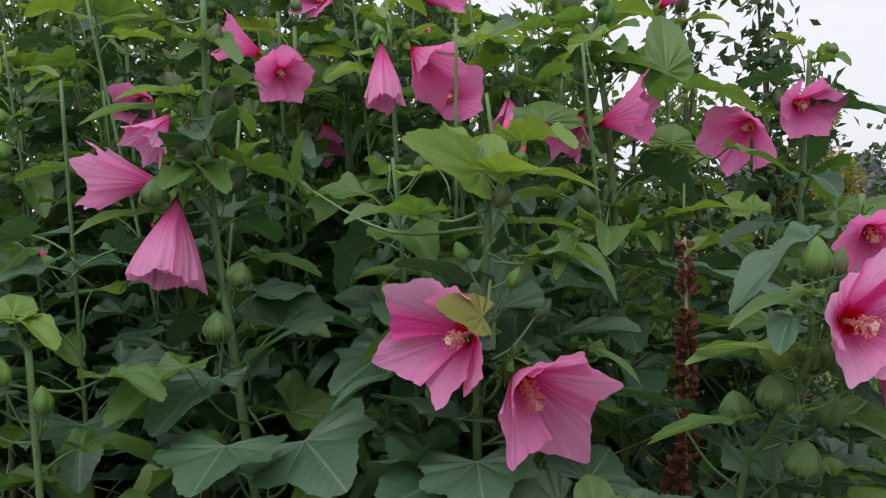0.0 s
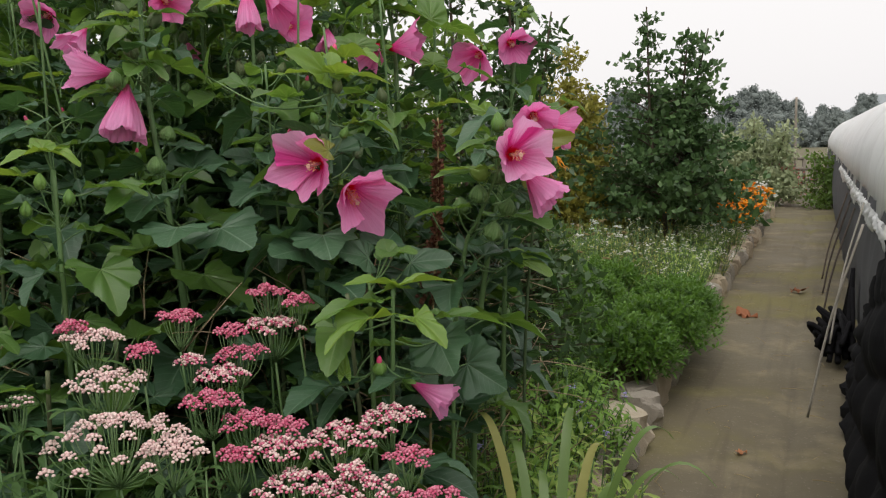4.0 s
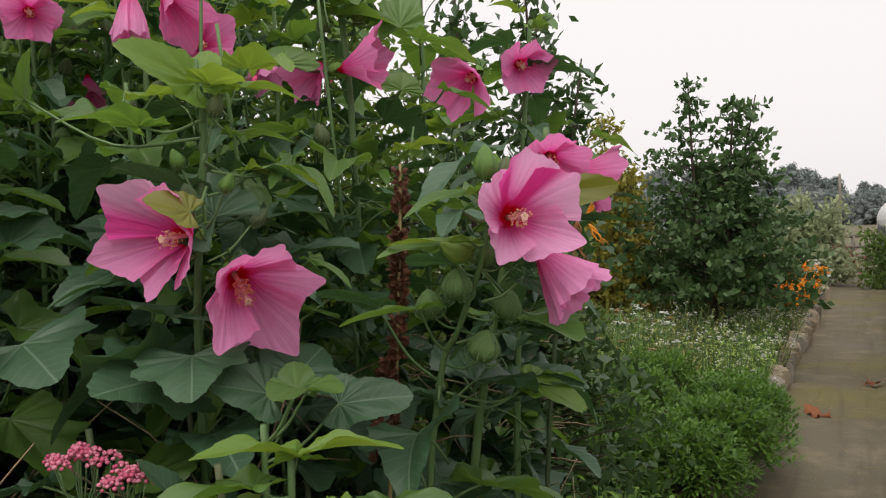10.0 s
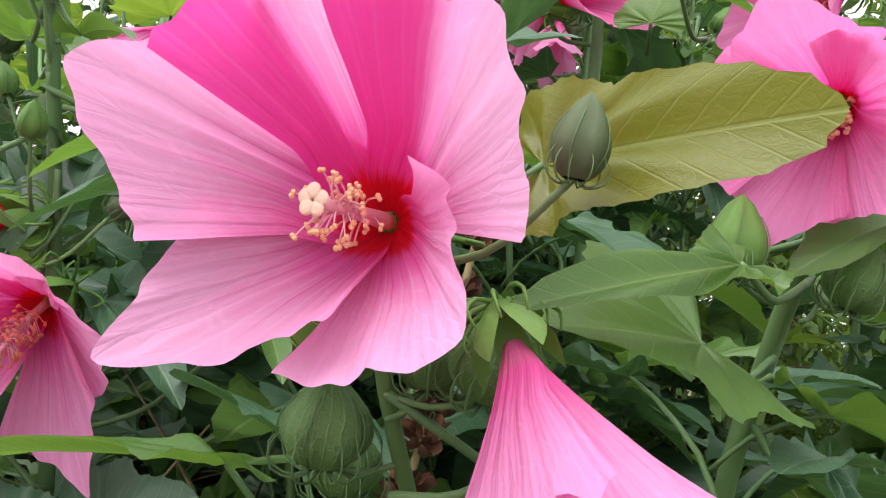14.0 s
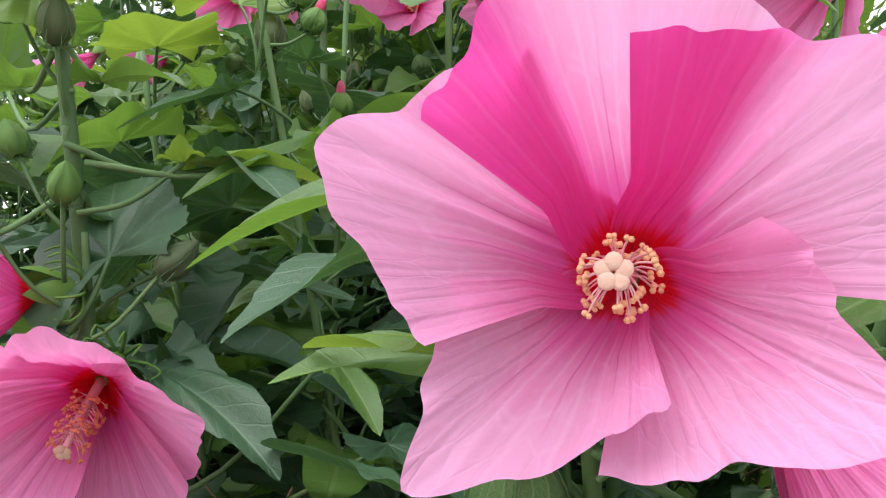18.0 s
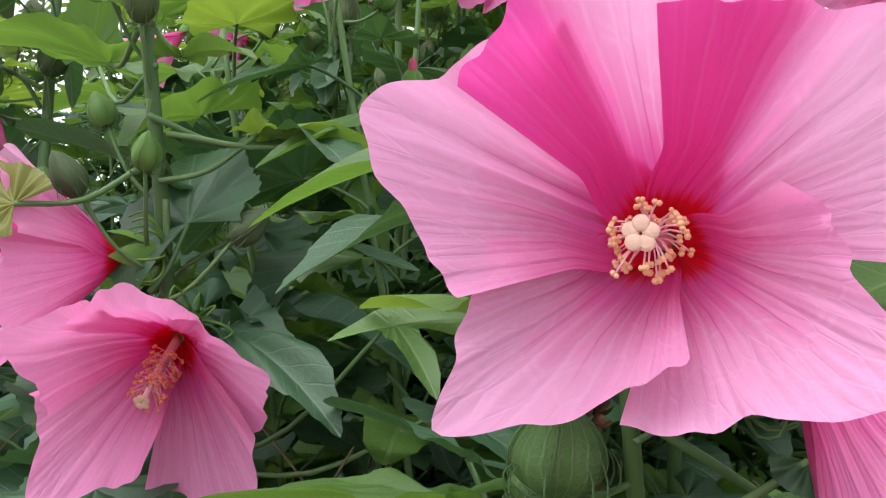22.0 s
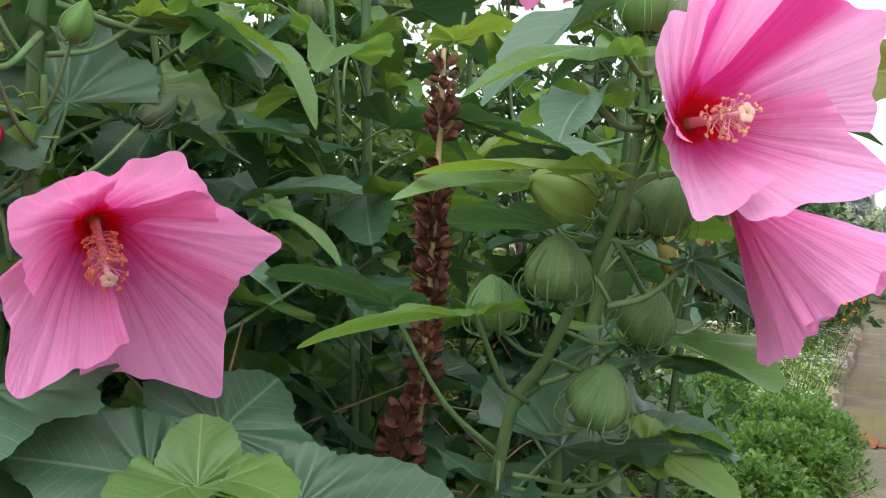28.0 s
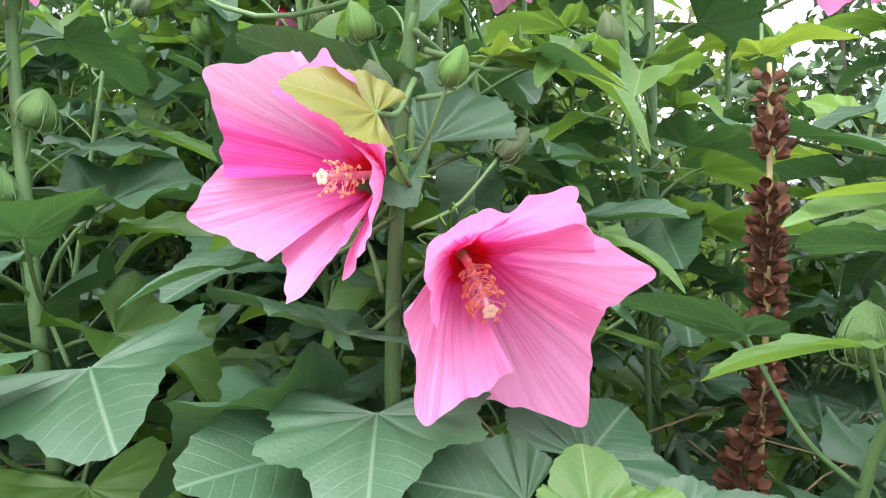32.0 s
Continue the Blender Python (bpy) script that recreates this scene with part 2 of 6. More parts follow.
def pod_material(name, a, b, vein):
    """A calyx wrapped round its pod: long veins, five seams, downy mottling."""
    n = Nodes(name)
    p = n.place()
    sp = n.add("ShaderNodeSeparateXYZ")
    n.t.links.new(p, sp.inputs[0])
    ang = n.math("SUBTRACT", n.math("ARCTAN2", sp.outputs[1], sp.outputs[0]), n.math("MULTIPLY", sp.outputs[2], 0.3))
    wob = n.math("ADD", ang, n.math("MULTIPLY", n.noise(2.5, 2.0, p), 0.30))
    veins = n.step(n.math("SINE", n.math("MULTIPLY", wob, 20.0)), 0.70, 0.98)
    cells = n.add("ShaderNodeTexVoronoi", feature="DISTANCE_TO_EDGE")
    cells.inputs["Scale"].default_value = 9.0
    n.t.links.new(p, cells.inputs["Vector"])
    net = n.step(cells.outputs["Distance"], 0.0, 0.10, 0.5, 0.0)
    f = n.math("ADD", n.math("MULTIPLY", n.noise(3.0, 4.0, p), 0.7), n.math("MULTIPLY", n.rand(), 0.3))
    col = n.mix(n.math("MULTIPLY", n.math("MAXIMUM", veins, net), 0.45), n.mix(f, a, b), vein)
    n.bump(n.math("ADD", n.math("ADD", veins, net), n.noise(40.0, 2.0, p)), 0.6, 0.001)
    return n.finish(col, 0.55, 0.12, (0.16, 0.30, 0.05), 0.35)


POD_GREEN = pod_material("pod_calyx_green", (0.070, 0.150, 0.040), (0.140, 0.245, 0.080), (0.22, 0.34, 0.14))
ANTHER = plain("anther_apricot", (0.93, 0.48, 0.24), (0.96, 0.66, 0.40), 200, 0.7, 0.2, (0.9, 0.4, 0.15))
ANTHER_DEEP = plain("anther_salmon", (0.88, 0.27, 0.16), (0.94, 0.48, 0.30), 200, 0.7, 0.2, (0.9, 0.3, 0.15))
STIGMA = plain("stigma_cream", (0.86, 0.54, 0.42), (0.92, 0.66, 0.52), 200, 0.6, 0.2, (0.9, 0.6, 0.5))
COLUMN = plain("column_pink", (0.90, 0.45, 0.50), (0.95, 0.66, 0.66), 90, 0.5, 0.2, (0.9, 0.4, 0.4))
HUSK = plain("seed_husk_brown", (0.050, 0.018, 0.010), (0.180, 0.070, 0.036), 60, 0.55, bump=0.5)
STRAW = plain("dry_stalk_straw", (0.22, 0.16, 0.07), (0.36, 0.29, 0.15), 30, 0.7)
LITTER = plain("dry_litter", (0.15, 0.10, 0.06), (0.42, 0.33, 0.21), 8, 0.8, per="island")
YARROW_PALE = plain("yarrow_floret_blush", (0.74, 0.46, 0.46), (0.88, 0.74, 0.68), 300, 0.7, 0.15, (0.8, 0.5, 0.5), per="island")
YARROW_DEEP = plain("yarrow_floret_crimson", (0.52, 0.035, 0.13), (0.78, 0.33, 0.42), 300, 0.7, 0.15, (0.7, 0.1, 0.2), per="island")
FERN = plain("yarrow_foliage", (0.045, 0.105, 0.030), (0.085, 0.165, 0.050), 20, 0.6, 0.25, (0.2, 0.35, 0.05), per="island")
HERB = plain("herb_foliage", (0.080, 0.180, 0.028), (0.210, 0.370, 0.065), 6, 0.5, 0.3, (0.25, 0.42, 0.05), per="island")
HERB_LIGHT = plain("herb_foliage_light", (0.180, 0.280, 0.055), (0.360, 0.460, 0.120), 6, 0.55, 0.3, (0.35, 0.5, 0.08), per="island")
CUSHION = plain("cushion_foliage", (0.045, 0.110, 0.020), (0.130, 0.250, 0.045), 6, 0.5, 0.3, (0.18, 0.34, 0.04), per="island")
HERB_DRY = plain("herb_foliage_yellowing", (0.20, 0.21, 0.055), (0.38, 0.37, 0.13), 6, 0.6, 0.3, (0.4, 0.42, 0.1), per="island")
SHRUB = plain("shrub_foliage_dark", (0.028, 0.062, 0.024), (0.070, 0.125, 0.045), 4, 0.45, 0.2, (0.1, 0.2, 0.04), per="island")
SHRUB_MID = plain("shrub_foliage_mid", (0.050, 0.100, 0.024), (0.120, 0.200, 0.045), 4, 0.5, 0.3, (0.25, 0.38, 0.05), per="island")
TREE = plain("tree_foliage_deep", (0.030, 0.070, 0.024), (0.090, 0.160, 0.050), 3, 0.5, 0.2, (0.09, 0.18, 0.06), per="island")
GOLD = plain("foliage_golden", (0.17, 0.18, 0.03), (0.34, 0.31, 0.06), 3, 0.55, 0.3, (0.4, 0.35, 0.06), per="island")
SILVER = plain("foliage_silver_green", (0.22, 0.28, 0.15), (0.42, 0.47, 0.28), 3, 0.6, 0.3, (0.4, 0.45, 0.25), per="island")
# distance haze is painted into the next two pale grey-green base colours
FAR = plain("far_wood_haze_tint", (0.175, 0.205, 0.195), (0.215, 0.250, 0.232), 0.35, 0.9, per="island", bump=0.2, dist=0.05)
FAR_HAZE = plain("far_hill_haze_tint", (0.23, 0.26, 0.27), (0.31, 0.34, 0.34), 0.12, 0.9, bump=0.4, dist=0.2)
BARK = plain("bark_brown", (0.05, 0.035, 0.025), (0.13, 0.10, 0.07), 30, 0.8, bump=0.6, dist=0.004)
SOIL = plain("bed_soil", (0.045, 0.032, 0.022), (0.130, 0.095, 0.062), 9, 0.9, bump=0.9, dist=0.012)
STONE = plain("edge_stone", (0.17, 0.15, 0.12), (0.42, 0.38, 0.32), 9, 0.8, bump=0.9, dist=0.008)
STONE_OCHRE = plain("edge_stone_ochre", (0.26, 0.20, 0.13), (0.48, 0.42, 0.32), 9, 0.8, bump=0.9, dist=0.008)
WHITE_BLOOM = plain("blossom_white", (0.62, 0.62, 0.56), (0.82, 0.82, 0.76), 90, 0.7, 0.2, per="island")
ORANGE_BLOOM = plain("blossom_orange", (0.75, 0.20, 0.01), (0.85, 0.40, 0.02), 90, 0.6, 0.25, (0.9, 0.4, 0.02), per="island")
LILAC_BLOOM = plain("blossom_lilac", (0.32, 0.30, 0.62), (0.55, 0.52, 0.80), 90, 0.6, 0.2, per="island")
RED_BLOOM = plain("blossom_dull_red", (0.30, 0.05, 0.04), (0.45, 0.12, 0.10), 30, 0.6, 0.2, per="island")
LILY = plain("wilted_lily_orange", (0.75, 0.22, 0.02), (0.85, 0.42, 0.05), 40, 0.6, 0.3, (0.9, 0.45, 0.03))
WITHER = plain("withered_petal_brown", (0.22, 0.07, 0.03), (0.48, 0.22, 0.10), 40, 0.7, 0.15)
POD = plain("lily_pod_green", (0.14, 0.17, 0.04), (0.30, 0.24, 0.07), 14, 0.5)
IRON = plain("thin_iron_rust", (0.06, 0.05, 0.045), (0.14, 0.11, 0.09), 30, 0.6)
WHITE_PAINT = plain("white_paint_weathered", (0.60, 0.62, 0.63), (0.76, 0.78, 0.78), 20, 0.5)
NET = plain("shade_net_black", (0.006, 0.006, 0.007), (0.020, 0.020, 0.022), 5, 0.9, bump=0.8, dist=0.004, spec=0.1)
NET_GREY = plain("shade_net_grey", (0.070, 0.072, 0.076), (0.120, 0.122, 0.128), 3, 0.85, 0.25, (0.14, 0.14, 0.15), bump=0.6, dist=0.003)
STRAP = plain("webbing_pale", (0.26, 0.24, 0.20), (0.38, 0.36, 0.32), 30, 0.8)


def film_material():
    n = Nodes("tunnel_film_milky")
    p = n.place()
    streak = n.add("ShaderNodeMapping")
    streak.inputs["Scale"].default_value = (1.0, 6.0, 1.0)
    n.t.links.new(p, streak.inputs[0])
    dirt = n.step(n.noise(1.6, 6.0, streak.outputs[0]), 0.45, 0.75)
    col = n.mix(n.math("MULTIPLY", dirt, 0.5), (0.87, 0.88, 0.88), (0.62, 0.62, 0.60))
    n.bump(n.noise(3.0, 5.0, streak.outputs[0]), 0.5, 0.03)
    return n.finish(col, 0.4, 0.35, (0.88, 0.89, 0.88), 0.4)


def path_material():
    """Worn fabric over earth: grey-brown, with olive algae, mud streaks and grit."""
    n = Nodes("path_ground_cloth")
    p = n.place()
    big = n.noise(0.8, 5.0, p)
    mud = n.step(n.noise(2.2, 6.0, p, 0.65), 0.48, 0.70)
    lay = n.add("ShaderNodeMapping")
    lay.vector_type = "TEXTURE"
    lay.inputs["Rotation"].default_value, lay.inputs["Scale"].default_value = (0, 0, radians(54.9)), (2.0, 0.11, 1.0)
    n.t.links.new(p, lay.inputs[0])
    track = n.step(n.noise(1.0, 5.0, lay.outputs[0], 0.6), 0.52, 0.66)
    alg = n.step(big, 0.50, 0.66)
    col = n.mix(mud, (0.135, 0.116, 0.076), (0.212, 0.180, 0.112))
    col = n.mix(n.math("MULTIPLY", alg, 0.8), col, (0.175, 0.158, 0.062))
    col = n.mix(n.math("MULTIPLY", track, 0.30), col, (0.070, 0.056, 0.040))
    col = n.mix(n.step(n.noise(60.0, 2.0, p), 0.62, 0.72, 0.0, 0.5), col, (0.24, 0.21, 0.17))
    n.bump(n.math("ADD", n.noise(30.0, 4.0, p), n.math("MULTIPLY", mud, 0.8)), 0.5, 0.006)
    return n.finish(col, n.step(big, 0.35, 0.65, 0.6, 0.85), spec=0.2)


FILM, PATH_MAT = film_material(), path_material()
GROUND = plain("open_ground_earth", (0.07, 0.075, 0.035), (0.16, 0.14, 0.085), 1.2, 0.9, bump=0.8, dist=0.02)


# ---- building helpers ----
def mesh_of(name, verts, faces, mat, uvs=None, smooth=True, slots=None):
    me = bpy.data.meshes.new(name)
    me.from_pydata([tuple(map(float, v)) for v in verts], [], [tuple(map(int, f)) for f in faces])
    for m in mat if isinstance(mat, (list, tuple)) else [mat]:
        me.materials.append(m)
    if uvs is not None:
        layer = me.uv_layers.new(name="UVMap")
        idx = np.zeros(len(me.loops), dtype=np.int32)
        me.loops.foreach_get("vertex_index", idx)
        layer.data.foreach_set("uv", np.asarray(uvs, dtype=np.float32)[idx].ravel())
    if slots is not None:
        me.polygons.foreach_set("material_index", np.asarray(slots, dtype=np.int32))
    if smooth:
        me.polygons.foreach_set("use_smooth", np.ones(len(me.polygons), dtype=bool))
    me.update()
    return me


def thing(name, at, label, category, group="", kind=""):
    ob = new(name)
    ob.location = at
    return tagged(ob, label, category, group, kind)


def part(name, me, parent, m=None, label=""):
    """One mesh object, placed in the world by m, under its thing or part."""
    ob = new(name, me)
    ob.parent = parent
    where = Matrix() if m is None else m
    inv = Matrix.Translation(parent.location).inverted() if parent.type == "EMPTY" else parent.matrix_basis.inverted()
    if parent.type != "EMPTY" and parent.parent is not None:
        inv = parent.matrix_basis.inverted() @ Matrix.Translation(parent.parent.location).inverted()
    ob.matrix_basis = inv @ where
    if label:
        ob["label"] = label
    return ob


def solo(name, me, label, category, group="", kind="", m=None):
    ob = new(name, me)
    if m is not None:
        ob.matrix_basis = m
    return tagged(ob, label, category, group, kind)


def grid_faces(nu, nv, off=0, wrap=False):
    out = []
    for i in range(nu if wrap else nu - 1):
        for j in range(nv - 1):
            a, b = i * nv + j, ((i + 1) % nu) * nv + j
            out.append((off + a, off + b, off + b + 1, off + a + 1))
    return out


def bez(points, n=14):
    """A smooth line through the points."""
    p = np.array(points, float)
    if len(p) == 2:
        return np.array([p[0] + (p[1] - p[0]) * t for t in np.linspace(0, 1, n)])
    p = np.vstack([2 * p[0] - p[1], p, 2 * p[-1] - p[-2]])
    out = []
    spans = len(p) - 3
    for t in np.linspace(0, spans - 1e-6, n):
        k, f = int(t), t - int(t)
        a, b, c, d = p[k : k + 4]
        out.append(0.5 * (2 * b + (c - a) * f + (2 * a - 5 * b + 4 * c - d) * f * f + (3 * b - a - 3 * c + d) * f**3))
    return np.array(out)


def tube_data(line, r0, r1, sides=8):
    line = np.asarray(line, float)
    n = len(line)
    tan = np.gradient(line, axis=0)
    tan /= np.linalg.norm(tan, axis=1)[:, None] + 1e-9
    ref = np.array([0.31, 0.95, 0.05]) if abs(tan[0][1]) < 0.9 else np.array([1.0, 0, 0])
    verts = []
    for k in range(n):
        a = np.cross(tan[k], ref)
        a /= np.linalg.norm(a) + 1e-9
        b = np.cross(tan[k], a)
        r = r0 + (r1 - r0) * k / max(1, n - 1)
        for s in range(sides):
            w = 2 * math.pi * s / sides
            verts.append(line[k] + r * (math.cos(w) * a + math.sin(w) * b))
    faces = []
    for k in range(n - 1):
        for s in range(sides):
            s2 = (s + 1) % sides
            faces.append((k * sides + s, k * sides + s2, (k + 1) * sides + s2, (k + 1) * sides + s))
    faces.append(tuple(range(sides))[::-1])
    faces.append(tuple((n - 1) * sides + s for s in range(sides)))
    return verts, faces


def tube(name, points, r0, r1, mat, sides=8, n=14):
    v, f = tube_data(bez(points, n), r0, r1, sides)
    return mesh_of(name, v, f, mat)


class Heap:
    """Gathers pieces into one mesh with several materials."""

    def __init__(self):
        self.v, self.f, self.s, self.uv, self.n = [], [], [], [], 0

    def add(self, verts, faces, slot=0, uv=None):
        self.v.extend(verts)
        self.f.extend(tuple(i + self.n for i in f) for f in faces)
        self.s.extend([slot] * len(faces))
        self.uv.extend(uv if uv is not None else [(0, 0)] * len(verts))
        self.n += len(verts)

    def tube(self, points, r0, r1, slot=0, sides=5, n=8):
        v, f = tube_data(bez(points, n), r0, r1, sides)
        self.add(v, f, slot)

    def mesh(self, name, mats, smooth=True):
        return mesh_of(name, self.v, self.f, mats, self.uv, smooth, self.s)


def smooth01(x):
    x = np.clip(x, 0, 1)
    return x * x * (3 - 2 * x)


def aim(at, direction, up=(0, 0, 1), spin=0.0):
    """A pose whose z axis lies along direction."""
    z = Vector(direction).normalized()
    x = Vector(up).cross(z)
    x = Vector((1, 0, 0)) if x.length < 1e-4 else x.normalized()
    y = z.cross(x)
    r = Matrix((x, y, z)).transposed().to_4x4()
    return Matrix.Translation(at) @ r @ Matrix.Rotation(spin, 4, "Z")


# ---- the mallow's leaves ----
def leaf_radius(a, kind):
    """The outline round the end of the petiole: a is the angle from the tip's direction."""
    a = abs(a)
    if kind == "lobed":
        r = 0.47 + 0.53 * math.exp(-((a / 0.40) ** 1.8)) + 0.19 * math.exp(-(((a - 0.84) / 0.27) ** 2)) + 0.08 * math.exp(-(((a - 1.75) / 0.4) ** 2))
    elif kind == "narrow":
        r = 0.22 + 0.78 * math.exp(-((a / 0.33) ** 1.5)) + 0.05 * math.exp(-(((a - 1.5) / 0.5) ** 2))
    else:
        r = 0.36 + 0.64 * math.exp(-((a / 0.52) ** 1.7)) + 0.05 * math.exp(-(((a - 1.3) / 0.5) ** 2))
    return r


def leaf_mesh(kind, mat, fold, droop, wave, seed, stalk=0.0):
    """A blade of length 1 along +y from the end of its petiole, face up; stalk adds the petiole behind it."""
    rng = random.Random(seed)
    na, nr, most = 97, 7, 2.30
    ph = [rng.uniform(0, 6.28) for _ in range(4)]
    verts, uvs = [], []
    for i in range(na):
        a = most * (2 * i / (na - 1) - 1)
        edge = leaf_radius(a, kind) * (1 + (0.020, -0.006, -0.016)[i % 3] * (1 if abs(a) > 0.05 else 0) + 0.010 * math.sin(0.9 * i + ph[3])) * (1 + 0.03 * math.sin(3 * a + ph[0]))
        for j in range(nr):
            q = j / (nr - 1)
            r = edge * q ** 0.9
            x, y = r * math.sin(a), r * math.cos(a)
            z = fold * abs(x) ** 1.25 - droop * max(y, 0) ** 2 - 0.10 * abs(x) ** 2
            z += wave * q * q * math.sin(5.0 * a + ph[1]) + 0.5 * wave * q**3 * math.sin(11 * a + ph[2])
            z -= 0.012 * abs(math.sin(a * math.pi / 0.62)) * 0 + 0.020 * math.cos(a * 2 * math.pi / 0.62) * math.sin(math.pi * q) - 0.008 * math.cos((y - 1.15 * abs(x)) * math.pi / 0.065) * min(1.0, abs(x) * 12) * (1 - q)
            y2 = y * (1 - 0.35 * droop * max(y, 0))
            verts.append((x, y2, z))
            uvs.append((x, y))
    faces = grid_faces(na, nr)
    slots = [0] * len(faces)
    if stalk:
        v, f = tube_data(bez([(0, 0.015, 0.004), (0, -0.25 * stalk, -0.10 * stalk), (0, -0.7 * stalk, -0.42 * stalk), (0, -stalk, -0.85 * stalk)], 7), 0.012, 0.017, 5)
        faces += [tuple(k + len(verts) for k in q) for q in f]
        slots += [1] * len(f)
        verts += [tuple(p) for p in v]
        uvs += [(0, 0)] * len(v)
    return mesh_of("leaf", verts, faces, [mat, STEM], uvs, True, slots)


LEAVES = {}
for mat_key, mat in (("green", LEAF), ("lime", LIME), ("olive", OLIVE), ("gold", UNDERSIDE_BACKLIT)):
    for kind in ("lobed", "ovate", "narrow"):
        for k in range(3):
            LEAVES[mat_key, kind, k] = leaf_mesh(kind, mat, 0.16 + 0.10 * k, 0.14 + 0.14 * k, 0.030 + 0.012 * k, hash((k, len(kind))) % 97 + k)
            LEAVES[mat_key, kind, k, "stalk"] = leaf_mesh(kind, mat, 0.14 + 0.14 * k, 0.12 + 0.14 * k, 0.045 + 0.012 * k, k * 7 + len(kind), 0.55)


def leaf_pose(base, tip, width, up=(0, 0, 1), roll=0.0):
    y = Vector(tip) - Vector(base)
    length = y.length
    y.normalize()
    x = y.cross(Vector(up))
    x = Vector((1, 0, 0)) if x.length < 1e-4 else x.normalized()
    z = x.cross(y)
    m = Matrix((x, y, z)).transposed().to_4x4()
    return Matrix.Translation(base) @ m @ Matrix.Rotation(radians(roll), 4, "Y") @ Matrix.Diagonal((width / 0.80, length, length, 1))


def leaf(plant, base, tip, width, tone="green", kind="ovate", k=1, stem=None, up=(0, 0, 1), roll=0.0):
    """One leaf from the end of its petiole to its tip; stem is where the petiole leaves the stalk."""
    ob = part("leaf", LEAVES[tone, kind, k], plant, leaf_pose(base, tip, width, up, roll))
    if stem is not None:
        b, s = np.array(base), np.array(stem)
        mid = (b + s) / 2 + np.array((0, 0, -0.12 * np.linalg.norm(b - s)))
        part("petiole", tube("petiole", [s, mid, b], 0.0021, 0.0016, STEM, 6, 9), plant)
    return ob


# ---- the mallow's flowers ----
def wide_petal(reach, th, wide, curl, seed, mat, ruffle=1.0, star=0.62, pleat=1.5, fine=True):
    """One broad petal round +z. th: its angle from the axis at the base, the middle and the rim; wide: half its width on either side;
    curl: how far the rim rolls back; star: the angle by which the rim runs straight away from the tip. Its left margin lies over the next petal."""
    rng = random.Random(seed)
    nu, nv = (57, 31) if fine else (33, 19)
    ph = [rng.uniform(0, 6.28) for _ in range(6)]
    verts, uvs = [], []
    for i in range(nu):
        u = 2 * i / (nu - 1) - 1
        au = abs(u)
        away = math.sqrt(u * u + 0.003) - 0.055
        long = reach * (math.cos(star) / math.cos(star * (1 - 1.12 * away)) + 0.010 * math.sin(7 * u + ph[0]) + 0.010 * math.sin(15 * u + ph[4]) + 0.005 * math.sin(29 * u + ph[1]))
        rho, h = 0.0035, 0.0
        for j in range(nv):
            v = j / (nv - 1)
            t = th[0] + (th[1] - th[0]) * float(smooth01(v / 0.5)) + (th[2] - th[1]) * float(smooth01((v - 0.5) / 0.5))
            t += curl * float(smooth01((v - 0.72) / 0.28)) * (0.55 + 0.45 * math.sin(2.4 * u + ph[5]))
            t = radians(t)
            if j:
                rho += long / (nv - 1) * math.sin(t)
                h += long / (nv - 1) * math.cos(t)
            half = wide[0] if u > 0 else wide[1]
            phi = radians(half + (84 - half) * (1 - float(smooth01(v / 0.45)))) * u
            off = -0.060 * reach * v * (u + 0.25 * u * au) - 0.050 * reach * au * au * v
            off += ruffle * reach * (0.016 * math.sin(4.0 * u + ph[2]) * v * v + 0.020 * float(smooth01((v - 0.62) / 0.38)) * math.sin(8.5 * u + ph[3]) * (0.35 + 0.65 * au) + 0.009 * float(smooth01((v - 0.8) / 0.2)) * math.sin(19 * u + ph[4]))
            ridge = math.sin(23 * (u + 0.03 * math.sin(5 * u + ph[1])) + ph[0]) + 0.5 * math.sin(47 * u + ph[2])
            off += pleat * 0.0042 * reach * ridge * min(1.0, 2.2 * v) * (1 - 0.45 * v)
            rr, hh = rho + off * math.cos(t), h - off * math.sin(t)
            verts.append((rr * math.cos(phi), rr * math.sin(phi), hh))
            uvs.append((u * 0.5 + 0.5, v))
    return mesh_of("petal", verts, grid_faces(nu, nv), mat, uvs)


def ball(center, r, stretch=(1, 1, 1), seg=6, rings=4):
    v, f = [], []
    for i in range(rings + 1):
        a = math.pi * i / rings
        for s in range(seg):
            b = 2 * math.pi * s / seg
            v.append((center[0] + r * stretch[0] * math.sin(a) * math.cos(b), center[1] + r * stretch[1] * math.sin(a) * math.sin(b), center[2] + r * stretch[2] * math.cos(a)))
    for i in range(rings):
        for s in range(seg):
            f.append((i * seg + s, (i + 1) * seg + s, (i + 1) * seg + (s + 1) % seg, i * seg + (s + 1) % seg))
    return v, f


